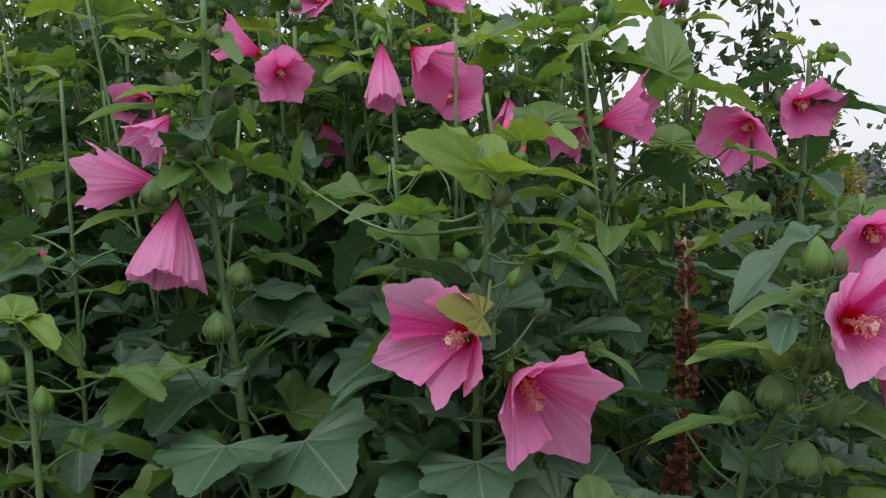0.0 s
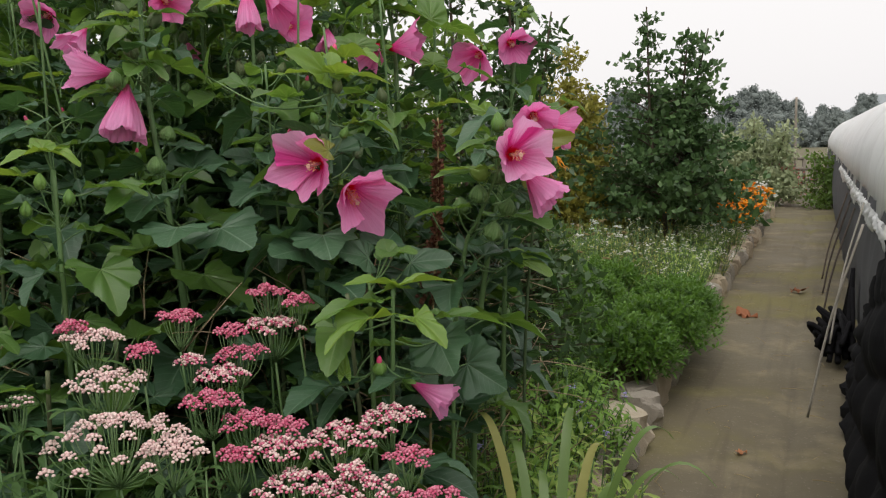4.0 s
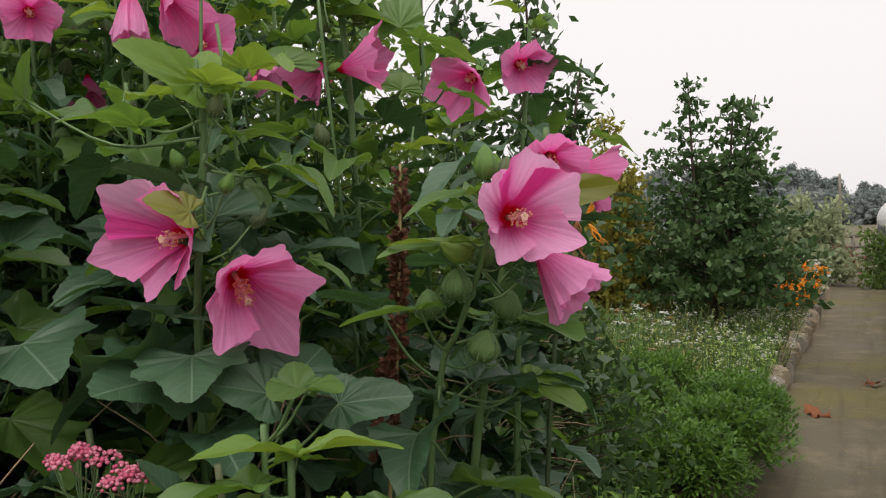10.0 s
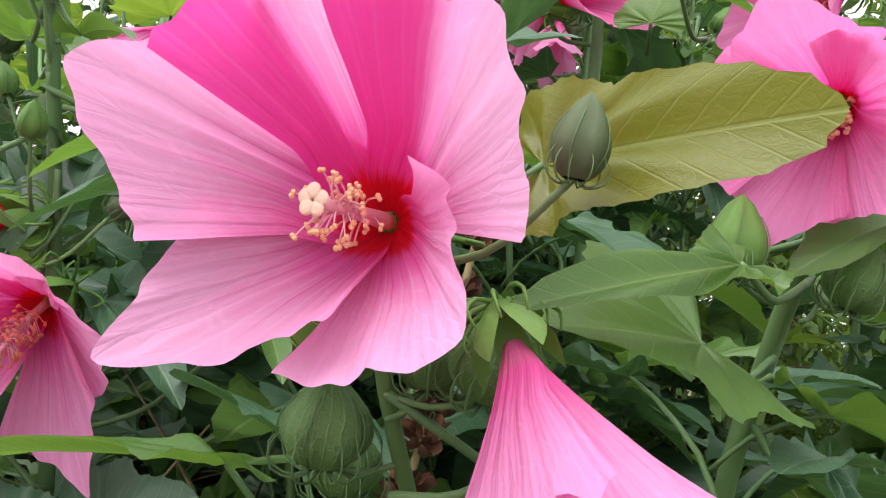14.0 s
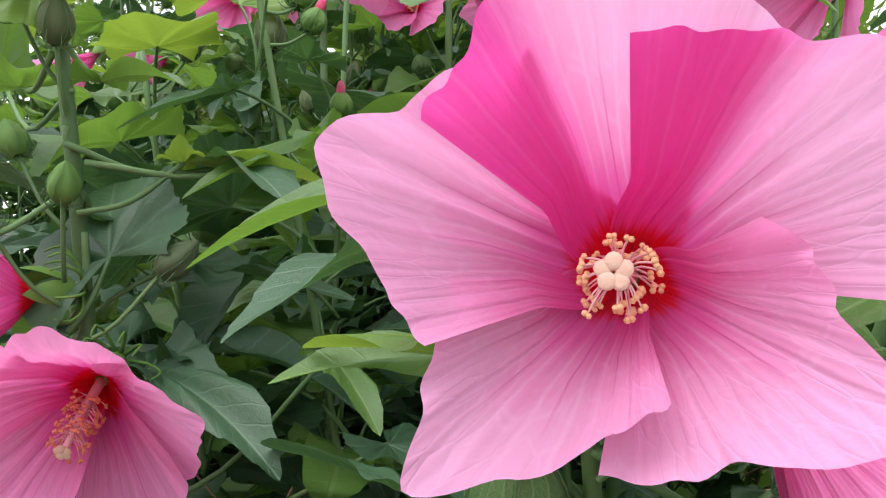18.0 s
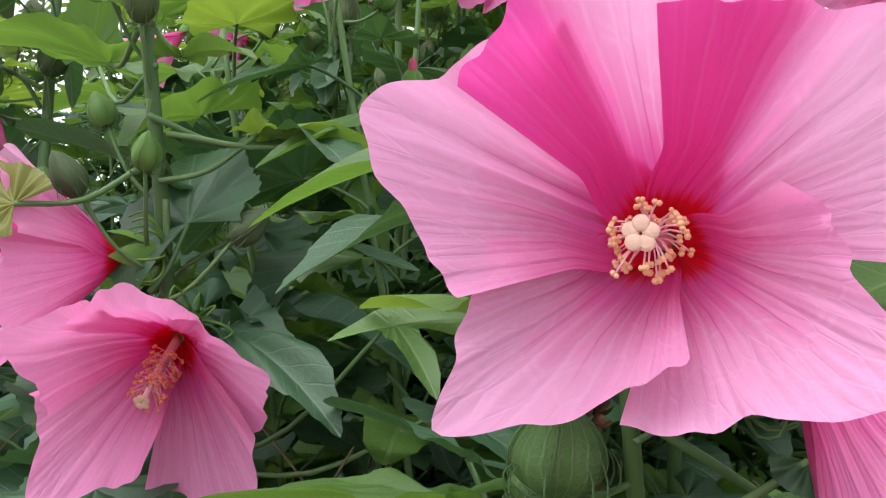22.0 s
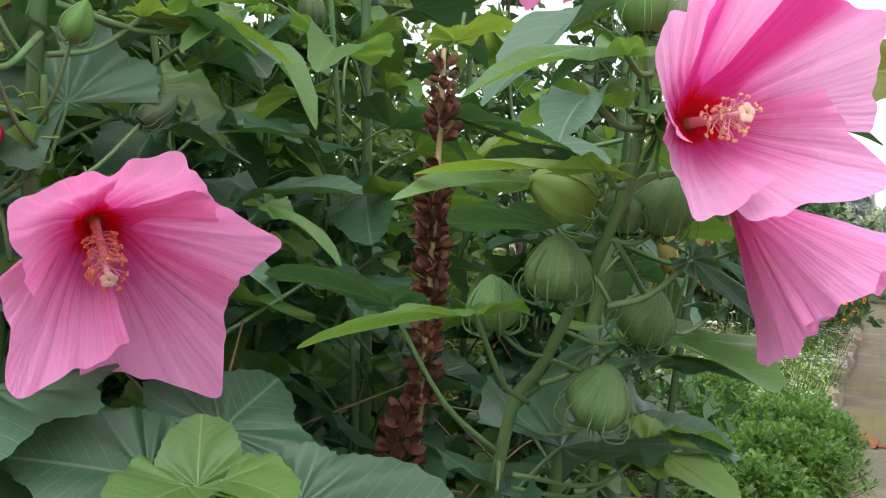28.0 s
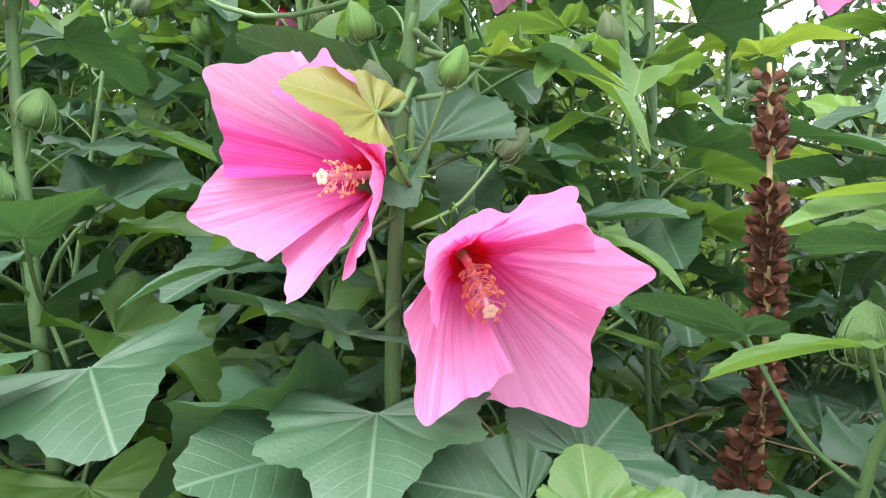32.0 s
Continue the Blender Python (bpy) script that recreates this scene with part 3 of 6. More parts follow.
def column_mesh(length, count, seed, low=0.42, reach=0.0088, sag=0.0, size=0.0014, anther=None):
    """The staminal column: arching filaments with two-lobed anthers round its outer part, and a stigma of five flat discs at its end."""
    rng = random.Random(seed)
    heap = Heap()
    heap.tube([(0, 0, 0), (0, -sag * 0.2, length * 0.5), (0, -sag, length)], 0.0030, 0.0016, 0, 9, 10)
    for k in range(count):
        q = low + (0.93 - low) * (k + 0.5) / count
        z, drop = length * q, -sag * q * q
        a = k * 2.399963 + rng.uniform(-0.3, 0.3)
        out = reach * rng.uniform(0.65, 1.2)
        c, s = math.cos(a), math.sin(a)
        e = (out * c, drop + out * s - 0.0016, z + rng.uniform(0.001, 0.006))
        heap.tube([(0.0016 * c, drop + 0.0016 * s, z - 0.002), (0.55 * out * c, drop + 0.55 * out * s + 0.0005, z + 0.001), e], 0.00036, 0.00028, 0, 4, 5)
        for w in (-1, 1):
            v, f = ball((e[0] - 0.6 * size * s * w, e[1] + 0.6 * size * c * w, e[2]), size * rng.uniform(0.8, 1.1), (1, 1, 0.85), 6, 4)
            heap.add(v, f, 1)
    for k in range(5):
        a = 2 * math.pi * k / 5 + 0.3
        e = (0.0027 * math.cos(a), -sag + 0.0027 * math.sin(a), length + 0.0035 + 0.0003 * (k % 2))
        heap.tube([(0, -sag, length - 0.003), (0.4 * e[0], -sag + 0.4 * (e[1] + sag), length + 0.001), e], 0.0007, 0.0006, 0, 5, 5)
        v, f = ball(e, 0.0024, (1, 1, 0.28), 12, 6)
        heap.add(v, f, 2)
    return heap.mesh("stamen_column", [COLUMN, anther or ANTHER, STIGMA])


def calyx_mesh(size, mat, closed=0.35, bracts=11, seed=1, curl=1.0):
    """A five-pointed calyx behind the petals, with a ring of thin curled bracts; +z towards the petals."""
    rng = random.Random(seed)
    heap = Heap()
    for k in range(5):
        a0 = 2 * math.pi * k / 5
        nu, nv = 7, 7
        v = []
        for i in range(nu):
            u = 2 * i / (nu - 1) - 1
            for j in range(nv):
                q = j / (nv - 1)
                w = 0.63 * (1 - q**2.2) + 0.02
                rad = size * (0.16 + 0.42 * math.sin(min(1.0, q * 1.15) * 1.75) * closed * 2.1)
                a = a0 + u * w
                v.append((rad * math.cos(a), rad * math.sin(a), size * (-0.12 + 1.05 * q)))
        heap.add(v, grid_faces(nu, nv), 0)
    for k in range(bracts):
        a = 2 * math.pi * k / bracts + rng.uniform(-0.15, 0.15)
        c, s = math.cos(a), math.sin(a)
        r = size * rng.uniform(0.75, 1.0) * curl
        heap.tube([(0.1 * size * c, 0.1 * size * s, -0.14 * size), (0.6 * r * c, 0.6 * r * s, -0.10 * size), (0.95 * r * c, 0.95 * r * s, 0.15 * size), (0.85 * r * c, 0.85 * r * s, 0.45 * size)], 0.05 * size, 0.018 * size, 0, 4, 7)
    v, f = ball((0, 0, -0.10 * size), 0.2 * size, (1, 1, 0.7), 8, 5)
    heap.add(v, f, 0)
    return heap.mesh("flower", mat)


COLUMN_FINE, COLUMN_PLAIN = column_mesh(0.044, 46, 1, 0.45, 0.0095, 0.0, 0.0010), column_mesh(0.028, 16, 2, 0.35, 0.007)
COLUMN_LONG = column_mesh(0.050, 78, 3, 0.30, 0.0098, 0.006, 0.00115, ANTHER_DEEP)
CALYX, CALYX_BELL = calyx_mesh(0.031, BUD, 0.42), calyx_mesh(0.027, BUD, 0.44, 10, 2, 0.75)
# open blooms that random leaves must not hide from the camera
BLOOMS = []


def flower(plant, at, axis, R=0.075, bend=(30, 52, 66), spin=0.0, seed=0, mat=None, star=0.66, ruffle=1.0, stem=None):
    """A flower whose petals start at the given place and open along axis."""
    m = aim(at, axis, spin=radians(spin))
    head = part("flower", CALYX if bend[1] > 30 else CALYX_BELL, plant, m @ Matrix.Translation((0, 0, -0.022 if bend[1] > 40 else -0.014)))
    rng = random.Random(seed)
    for k in range(5):
        tilt = rng.uniform(-5, 5)
        me = wide_petal(R * 1.16 * rng.uniform(0.93, 1.05), tuple(b + tilt for b in bend), (50, 48), rng.uniform(-6, 12), seed * 5 + k, mat or PETAL_DEEP, ruffle, star, 1.8, False)
        part("petal", me, head, m @ Matrix.Rotation(radians(72 * k + rng.uniform(-7, 7)), 4, "Z"))
    if bend[1] > 34:
        part("stamen_column", COLUMN_PLAIN, head, m)
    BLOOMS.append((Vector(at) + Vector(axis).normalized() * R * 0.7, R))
    if stem is not None:
        a, s = np.array(at) - 0.018 * np.array(Vector(axis).normalized()), np.array(stem)
        mid = (a + s) / 2 + np.array((0, 0, -0.1 * np.linalg.norm(a - s))) - 0.015 * np.array(Vector(axis).normalized())
        part("flower_stalk", tube("flower_stalk", [s, mid, a], 0.0024, 0.0022, STEM, 7, 9), plant)
    return head


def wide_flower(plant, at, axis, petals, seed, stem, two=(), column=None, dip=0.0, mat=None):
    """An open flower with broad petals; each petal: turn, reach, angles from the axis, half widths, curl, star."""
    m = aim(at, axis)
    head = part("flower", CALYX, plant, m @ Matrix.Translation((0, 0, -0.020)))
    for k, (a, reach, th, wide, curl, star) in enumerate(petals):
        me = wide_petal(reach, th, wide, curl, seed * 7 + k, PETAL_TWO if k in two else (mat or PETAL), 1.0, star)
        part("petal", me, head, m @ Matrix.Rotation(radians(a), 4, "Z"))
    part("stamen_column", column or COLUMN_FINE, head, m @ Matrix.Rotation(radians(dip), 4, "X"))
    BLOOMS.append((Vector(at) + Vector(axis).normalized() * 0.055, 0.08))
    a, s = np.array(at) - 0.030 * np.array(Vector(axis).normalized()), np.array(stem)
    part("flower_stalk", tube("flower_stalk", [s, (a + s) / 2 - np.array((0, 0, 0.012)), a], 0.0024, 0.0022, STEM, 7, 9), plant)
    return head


def bud_mesh(mat, slim=0.92, point=0.15, seed=3, tip=None, bracts=11):
    """A ribbed pod of width 1 wrapped in its calyx, with curled bracts beneath; +z to its point."""
    rng = random.Random(seed)
    heap = Heap()
    nu, nv = 30, 12
    v = []
    for i in range(nu):
        a = 2 * math.pi * i / nu
        rib = 1 + 0.20 * abs(math.cos(2.5 * a)) ** 0.6 + 0.015 * math.cos(10 * a)
        for j in range(nv):
            q = j / (nv - 1)
            r = 0.5 * rib * math.sin(math.pi * (0.06 + 0.94 * q) ** 0.92) ** 0.60 * (1 - 0.10 * q)
            z = -0.48 + slim * (1.02 * q + point * max(0, q - 0.75) ** 1.3)
            v.append((r * math.cos(a + 0.3 * q), r * math.sin(a + 0.3 * q), z))
    heap.add(v, grid_faces(nu, nv, 0, True), 0)
    if tip:
        vv, ff = ball((0, 0, slim * 0.62), 0.24, (0.9, 0.9, 1.9), 10, 6)
        heap.add(vv, ff, 1)
    for k in range(bracts):
        a = 2 * math.pi * k / bracts + rng.uniform(-0.2, 0.2)
        c, s = math.cos(a), math.sin(a)
        r = rng.uniform(0.50, 0.68)
        heap.tube([(0.12 * c, 0.12 * s, -0.5), (0.55 * r * c, 0.55 * r * s, -0.60), (r * c, r * s, -0.46), (1.06 * r * c, 1.06 * r * s, -0.20), (0.88 * r * c, 0.88 * r * s, rng.uniform(-0.12, 0.08))], 0.024, 0.010, 2, 4, 9)
    for k in range(5):
        a = 2 * math.pi * k / 5 + 0.31
        heap.tube([(r * math.cos(a + 0.3 * q), r * math.sin(a + 0.3 * q), -0.48 + slim * 1.02 * q) for q, r in ((0.06, 0.34), (0.3, 0.555), (0.55, 0.555), (0.8, 0.39), (0.96, 0.14))], 0.016, 0.010, 2, 4, 9)
    return heap.mesh("bud", [mat, tip or mat, STEM if mat is not LIME else LIME])


PINK_TIP = plain("bud_tip_pink", (0.55, 0.03, 0.12), (0.75, 0.12, 0.25), 60, 0.5)
BUDS = {"pod": bud_mesh(POD_GREEN, 0.98, 0.6), "young": bud_mesh(BUD, 1.35, 0.8, 5), "dark": bud_mesh(BUD_OLD, 1.45, 0.7, 6), "pink": bud_mesh(BUD, 1.1, 0.2, 7, PINK_TIP), "lime": bud_mesh(LIME, 1.2, 0.3, 8)}


def bud(plant, at, width, stem, kind="pod", up=(0, 0, 1)):
    part("bud", BUDS[kind], plant, aim(at, up, (0.3, 1, 0.1), at[0] * 9) @ Matrix.Scale(width, 4))
    a, s = np.array(at) - 0.45 * width * np.array(Vector(up).normalized()), np.array(stem)
    mid = (a + s) / 2 + np.array((0, 0, -0.12 * np.linalg.norm(a - s)))
    part("bud_stalk", tube("bud_stalk", [s, mid, a], 0.0015, 0.0013, STEM, 6, 8), plant)


def stalk(plant, points, r0=0.007, r1=0.004, mat=None):
    part("stem", tube("stem", points, r0, r1, mat or STEM, 10, 26), plant)
    return bez(points, 60)


def mallow(base, label, group="mallow plants"):
    return thing("mallow_plant", base, label, "hibiscus plant", group)


CAMERA_CORRIDOR = []


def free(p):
    """False if the place hides a bloom from the camera or fills its corridor."""
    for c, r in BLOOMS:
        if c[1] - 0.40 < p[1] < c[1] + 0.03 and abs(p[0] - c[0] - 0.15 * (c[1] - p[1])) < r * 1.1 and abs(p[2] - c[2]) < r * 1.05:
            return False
    for lo, hi in CAMERA_CORRIDOR:
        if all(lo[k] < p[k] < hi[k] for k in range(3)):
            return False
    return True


def leafy(plant, line, rng, lo, hi, count, size=(0.075, 0.15), young=0.12):
    """Leaves in a spiral along a stalk: large, dark and lobed below, small and bright at the top."""
    a = rng.uniform(0, 6.28)
    for k in range(count):
        f = lo + (hi - lo) * (k + rng.uniform(0, 0.8)) / count
        p = line[int(f * (len(line) - 1))]
        a += 2.4 + rng.uniform(-0.4, 0.4)
        length = (size[1] + (size[0] - size[1]) * max(0.0, f - 0.25) / 0.75) * rng.uniform(0.8, 1.15)
        tilt = rng.uniform(-0.30, 0.30) + (0.35 if f > 0.93 else 0)
        d = Vector((math.cos(a) * math.cos(tilt), math.sin(a) * math.cos(tilt), math.sin(tilt)))
        base = Vector(p) + Vector((d.x, d.y, abs(d.z) + 0.4)).normalized() * length * 0.55
        # no leaf between the camera and a bloom
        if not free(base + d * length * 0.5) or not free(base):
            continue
        tone = "lime" if (f > 0.93 and rng.random() < 0.6) else ("olive" if rng.random() < 0.12 + 0.55 * f**3 else "green")
        kind = "lobed" if rng.random() < 0.75 - 0.55 * f else ("narrow" if rng.random() < 0.35 else "ovate")
        m = leaf_pose(base, base + d * length, length * rng.uniform(0.62, 0.85), (0, 0, 1), rng.uniform(-22, 22))
        part("leaf", LEAVES[tone, kind, rng.randrange(3), "stalk"], plant, m)


def crown_buds(plant, line, rng, count, kinds=("pod", "young", "dark")):
    for k in range(count):
        f = rng.uniform(0.80, 0.99)
        p = line[int(f * (len(line) - 1))]
        a = rng.uniform(0, 6.28)
        at = (p[0] + 0.035 * math.cos(a), p[1] + 0.035 * math.sin(a), p[2] + rng.uniform(0.01, 0.05))
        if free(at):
            bud(plant, at, rng.uniform(0.017, 0.027), p, rng.choice(kinds), (0.4 * math.cos(a), 0.4 * math.sin(a), 1))


# ---- ground, bed and path; s runs along the path, n across it to the right ----
ALONG, ACROSS = Vector((0.575, 0.818, 0)), Vector((0.818, -0.575, 0))


def spot(s, n, z=0.0):
    p = ALONG * s + ACROSS * n
    return Vector((p.x, p.y, z))


def sheet(name, s0, s1, ns, n0, n1, nn, height, mat, label, category):
    """A ground sheet laid along the path, with its relief."""
    v = []
    for i in range(ns):
        s = s0 + (s1 - s0) * i / (ns - 1)
        for j in range(nn):
            n = n0 + (n1 - n0) * j / (nn - 1)
            v.append(spot(s, n, height(s, n)))
    return solo(name, mesh_of(name, v, grid_faces(ns, nn)[::-1], mat), label, category, kind="structure")


def bed_height(s, n):
    lift = float(smooth01((-0.42 - n) / 0.10))
    return 0.02 + lift * (0.14 + 0.05 * noise.noise((s * 1.3, n * 1.3, 0))) + 0.02 * noise.noise((s * 6, n * 6, 2))


v = []
for i in range(41):
    for j in range(41):
        x, y = (i / 20 - 1) ** 3 * 900, (j / 20 - 1) ** 3 * 900
        v.append((x, y, -0.03 + 0.01 * noise.noise((x, y, 0))))
solo("ground", mesh_of("ground", v, grid_faces(41, 41)[::-1], GROUND), "open earthy ground with sparse weeds round the beds", "ground", kind="structure")
sheet("flower_bed", -3.0, 19.0, 170, -6.5, -0.42, 60, bed_height, SOIL, "dark crumbly soil of a raised flower bed", "soil")
sheet("path", -4.0, 34.0, 300, -0.42, 0.82, 30, lambda s, n: 0.012 + 0.012 * noise.noise((s * 2.5, n * 2.5, 5)) - 0.024 * math.exp(-(((n - 0.26 - 0.04 * math.sin(s * 2.1) - 0.05 * noise.noise((s * 2.3, 1, 8))) / 0.035) ** 2)), PATH_MAT, "muddy grey-brown garden path with worn ground cloth", "path")


def stone_mesh(seed, mat):
    rng = random.Random(seed)
    bm = bmesh.new()
    bmesh.ops.create_icosphere(bm, subdivisions=3, radius=0.5)
    o = Vector((rng.uniform(0, 50), rng.uniform(0, 50), 0))
    for q in bm.verts:
        d = q.co.normalized()
        q.co = d * 0.5 * (1 + 0.45 * noise.noise(d * 1.4 + o)) + d * (0.07 * noise.noise(d * 4 + o) + 0.035 * noise.noise(d * 11 + o))
        q.co.x = max(-0.40, min(0.42, q.co.x))
        q.co.y = max(-0.36, min(0.40, q.co.y + 0.08 * q.co.x))
        q.co.z = max(-0.36, min(0.36, q.co.z))
    me = bpy.data.meshes.new("stone")
    bm.to_mesh(me)
    bm.free()
    me.materials.append(mat)
    return me


STONES = [stone_mesh(k, STONE if k % 3 else STONE_OCHRE) for k in range(7)]
edge = thing("stone_edging", spot(1.5, -0.3), "rough pale field stones edging the raised flower bed", "edging")
rng = random.Random(5)
s = 1.15
while s < 16.5:
    w = rng.uniform(0.16, 0.30) * (1 if s > 3.6 else 1.35)
    m = Matrix.Translation(spot(s, -0.42 + rng.uniform(-0.05, 0.03), 0.085)) @ Matrix.Rotation(rng.uniform(0, 6.28), 4, "Z") @ Matrix.Diagonal((w, w * rng.uniform(0.6, 0.9), rng.uniform(0.22, 0.34), 1))
    part("stone", STONES[rng.randrange(7)], edge, m)
    s += w * 0.8

# ---- the film tunnel with its shade net ----
tunnel = thing("polytunnel", spot(2.0, 0.6), "low polytunnel of milky film with black shade net", "greenhouse")
S0, S1, N0, HALF, EAVE, RISE = 1.2, 30.0, 2.30, 1.64, 1.06, 1.02
nu, nv = 140, 33
v = []
for i in range(nu):
    s = S0 + (S1 - S0) * i / (nu - 1)
    rib = 0.035 * abs(math.sin(math.pi * (s - S0) / 1.1)) ** 0.5
    for j in range(nv):
        a = math.pi * j / (nv - 1)
        r = 1 - rib * (0.6 + 0.4 * math.sin(a))
        ragged = 0.10 * noise.noise((s * 1.7, 9 if j > nv / 2 else 3, 0)) if j in (0, nv - 1) else 0
        wob = 0.02 * noise.noise((s * 2.2, j * 0.5, 4)) + 0.008 * noise.noise((s * 9, j * 0.8, 4))
        v.append(spot(s, N0 - (HALF + wob) * r * math.cos(a), EAVE + RISE * r * math.sin(a) ** 0.85 + ragged - (0.10 if j in (0, nv - 1) else 0)))
me = mesh_of("film_cover", v, grid_faces(nu, nv), FILM)
cover = part("film_cover", me, tunnel)
mod = cover.modifiers.new("thickness", "SOLIDIFY")
mod.thickness = 0.004
v = []
for i in range(9):
    for j in range(nv):
        a, q = math.pi * j / (nv - 1), i / 8
        v.append(spot(S1 - 0.02, N0 - HALF * math.cos(a), (EAVE + RISE * math.sin(a) ** 0.85) * q))
part("end_wall", mesh_of("end_wall", v, grid_faces(9, nv), FILM), tunnel)
for k in range(26):
    s = S0 + 0.05 + 1.1 * k
    pts = [spot(s, N0 - HALF * 0.950, 0.0)] + [spot(s, N0 - HALF * 0.950 * math.cos(a), EAVE - 0.02 + RISE * 0.94 * math.sin(a) ** 0.85) for a in np.linspace(0.05, math.pi - 0.05, 13)] + [spot(s, N0 + HALF * 0.950, 0.0)]
    part("hoop", tube("hoop", pts, 0.014, 0.014, IRON, 7, 40), tunnel, label="bent steel hoop of the tunnel frame")


def hem_mesh(s0, s1, n, seed):
    """The film's lower edge, rolled up and hanging in a crumpled, torn valance."""
    nu, nv = int((s1 - s0) * 26), 11
    v = []
    for i in range(nu):
        s = s0 + (s1 - s0) * i / (nu - 1)
        drop = 0.09 + 0.16 * max(0.0, noise.noise((s * 0.9, seed, 2))) + 0.05 * noise.noise((s * 4, seed, 5))
        for j in range(nv):
            w = j / (nv - 1)
            out = 0.018 * math.sin(math.pi * w) + 0.022 * noise.noise((s * 7, w * 3, seed)) + 0.012 * noise.noise((s * 19, w * 6, seed))
            v.append(spot(s, n - out, EAVE - 0.06 - drop * w + 0.012 * noise.noise((s * 12, w * 5, seed + 3))))
    return mesh_of("film_hem", v, grid_faces(nu, nv), FILM)


def side_net_mesh(s0, s1, n, seed):
    """Grey net stretched down the tunnel's side, slack between its fixings."""
    nu, nv = int((s1 - s0) * 14), 16
    v = []
    for i in range(nu):
        s = s0 + (s1 - s0) * i / (nu - 1)
        for j in range(nv):
            w = j / (nv - 1)
            out = 0.04 * math.sin(math.pi * w) + 0.018 * math.sin(9 * s + 2 * noise.noise((s, w, seed))) * w + 0.012 * noise.noise((s * 5, w * 4, seed))
            v.append(spot(s, n - out, (EAVE - 0.04) * (1 - w) + 0.01))
    return mesh_of("side_net", v, grid_faces(nu, nv), NET_GREY)


def drape_mesh(s0, s1, n, seed):
    """Black net hung over the near end: it falls in deep swags that sag lower and lower, and slumps onto the path."""
    nu, nv = 110, 60
    v = []
    for i in range(nu):
        q = i / (nu - 1)
        s = s0 + (s1 - s0) * q
        top = 1.34 - 0.98 * q**1.5
        for j in range(nv):
            w = j / (nv - 1)
            sag = 4.2 * w + 0.9 * (2 * q - 0.9) ** 2 + 0.35 * noise.noise((s * 1.2, w * 1.5, seed))
            swag = abs(math.sin(math.pi * sag)) ** 0.75
            z = top * (1 - w) ** 0.95 + 0.02 - 0.05 * swag * w * (1 - w)
            out = 0.01 + 0.09 * w**1.8 * (1 - 0.45 * q) + 0.042 * swag * float(smooth01(w / 0.35)) + 0.020 * noise.noise((s * 5, w * 6, seed)) + 0.007 * noise.noise((s * 17, w * 21, seed))
            out += 0.030 * math.sin(13 * s + 4 * noise.noise((s, w, seed))) * (1 - 0.6 * w) + 0.012 * math.sin(31 * s + 5 * w)
            if w > 0.9:
                z += 0.05 * abs(noise.noise((s * 5, w * 9, seed)))
            v.append(spot(s + 0.04 * noise.noise((s * 3, w * 4, seed + 4)), n - out, z))
    return mesh_of("shade_net", v, grid_faces(nu, nv), NET)


NEAR = N0 - HALF
part("film_hem", hem_mesh(1.25, 12.0, NEAR - 0.005, 2.0), tunnel, label="crumpled white film edge, torn in places")
part("side_net", side_net_mesh(1.25, 29.8, NEAR + 0.02, 7.0), tunnel, label="grey woven net down the tunnel's side")
part("shade_net", drape_mesh(1.2, 4.4, NEAR - 0.03, 2.0), tunnel, label="black woven shade net hanging in slack swags")
heap = Heap()
rng = random.Random(44)
for k in range(30):
    q, r = k * 0.7, rng.uniform(0.06, 0.13)
    heap.tube([spot(5.15 + 0.30 * math.sin(q), 0.50 + r * math.cos(q), 0.03 + 0.006 * k), spot(5.30 + 0.28 * math.sin(q + 0.8), 0.47 + r * math.cos(q + 0.8), 0.10 + 0.006 * k), spot(5.45 + 0.26 * math.sin(q + 1.9), 0.52 + 0.5 * r, 0.04 + 0.004 * k), spot(5.5, 0.60, 0.20 + 0.012 * k)], 0.018, 0.013, 0, 6, 12)
part("slumped_net", heap.mesh("slumped_net", [NET]), tunnel, label="bunched black net lying on the path")
for a, b in (((4.9, 0.62, 1.02), (4.55, 0.46, 0.25)), ((3.6, 0.56, 1.02), (3.45, 0.36, 0.16))):
    part("tie_strap", tube("tie_strap", [spot(*a), spot((a[0] + b[0]) / 2, (a[1] + b[1]) / 2 - 0.02, (a[2] + b[2]) / 2), spot(*b)], 0.006, 0.006, STRAP, 5, 12), tunnel, label="pale webbing strap holding the net down")
for k in range(3):
    s = 6.6 + 0.9 * k
    part("ground_peg", tube("ground_peg", [spot(s, 0.44, 0.0), spot(s + 0.05, 0.50, 0.35), spot(s + 0.08, 0.64, 0.85)], 0.008, 0.008, IRON, 5, 8), tunnel)

# ---- far wood, sheds and hills ----
def leaf_cloud(centers, spread, count, size, rng_np, slim=0.5, up=0.3):
    """Small folded leaves scattered round twig ends, as vertices and faces."""
    c = np.asarray(centers, float)
    n = count * len(c)
    p = np.repeat(c, count, axis=0) + rng_np.normal(0, 1, (n, 3)) * np.asarray(spread)
    d = rng_np.normal(0, 1, (n, 3)) + np.array([0, 0, up])
    d /= np.linalg.norm(d, axis=1)[:, None]
    e = np.cross(d, rng_np.normal(0, 1, (n, 3)))
    e /= np.linalg.norm(e, axis=1)[:, None] + 1e-9
    g = np.cross(d, e)
    L = size * rng_np.uniform(0.6, 1.3, (n, 1))
    quad = np.stack([p, p + d * L * 0.5 + e * L * slim * 0.5 + g * L * 0.06, p + d * L - g * L * 0.08, p + d * L * 0.5 - e * L * slim * 0.5 + g * L * 0.06], 1).reshape(-1, 3)
    return quad, np.arange(4 * n).reshape(-1, 4)


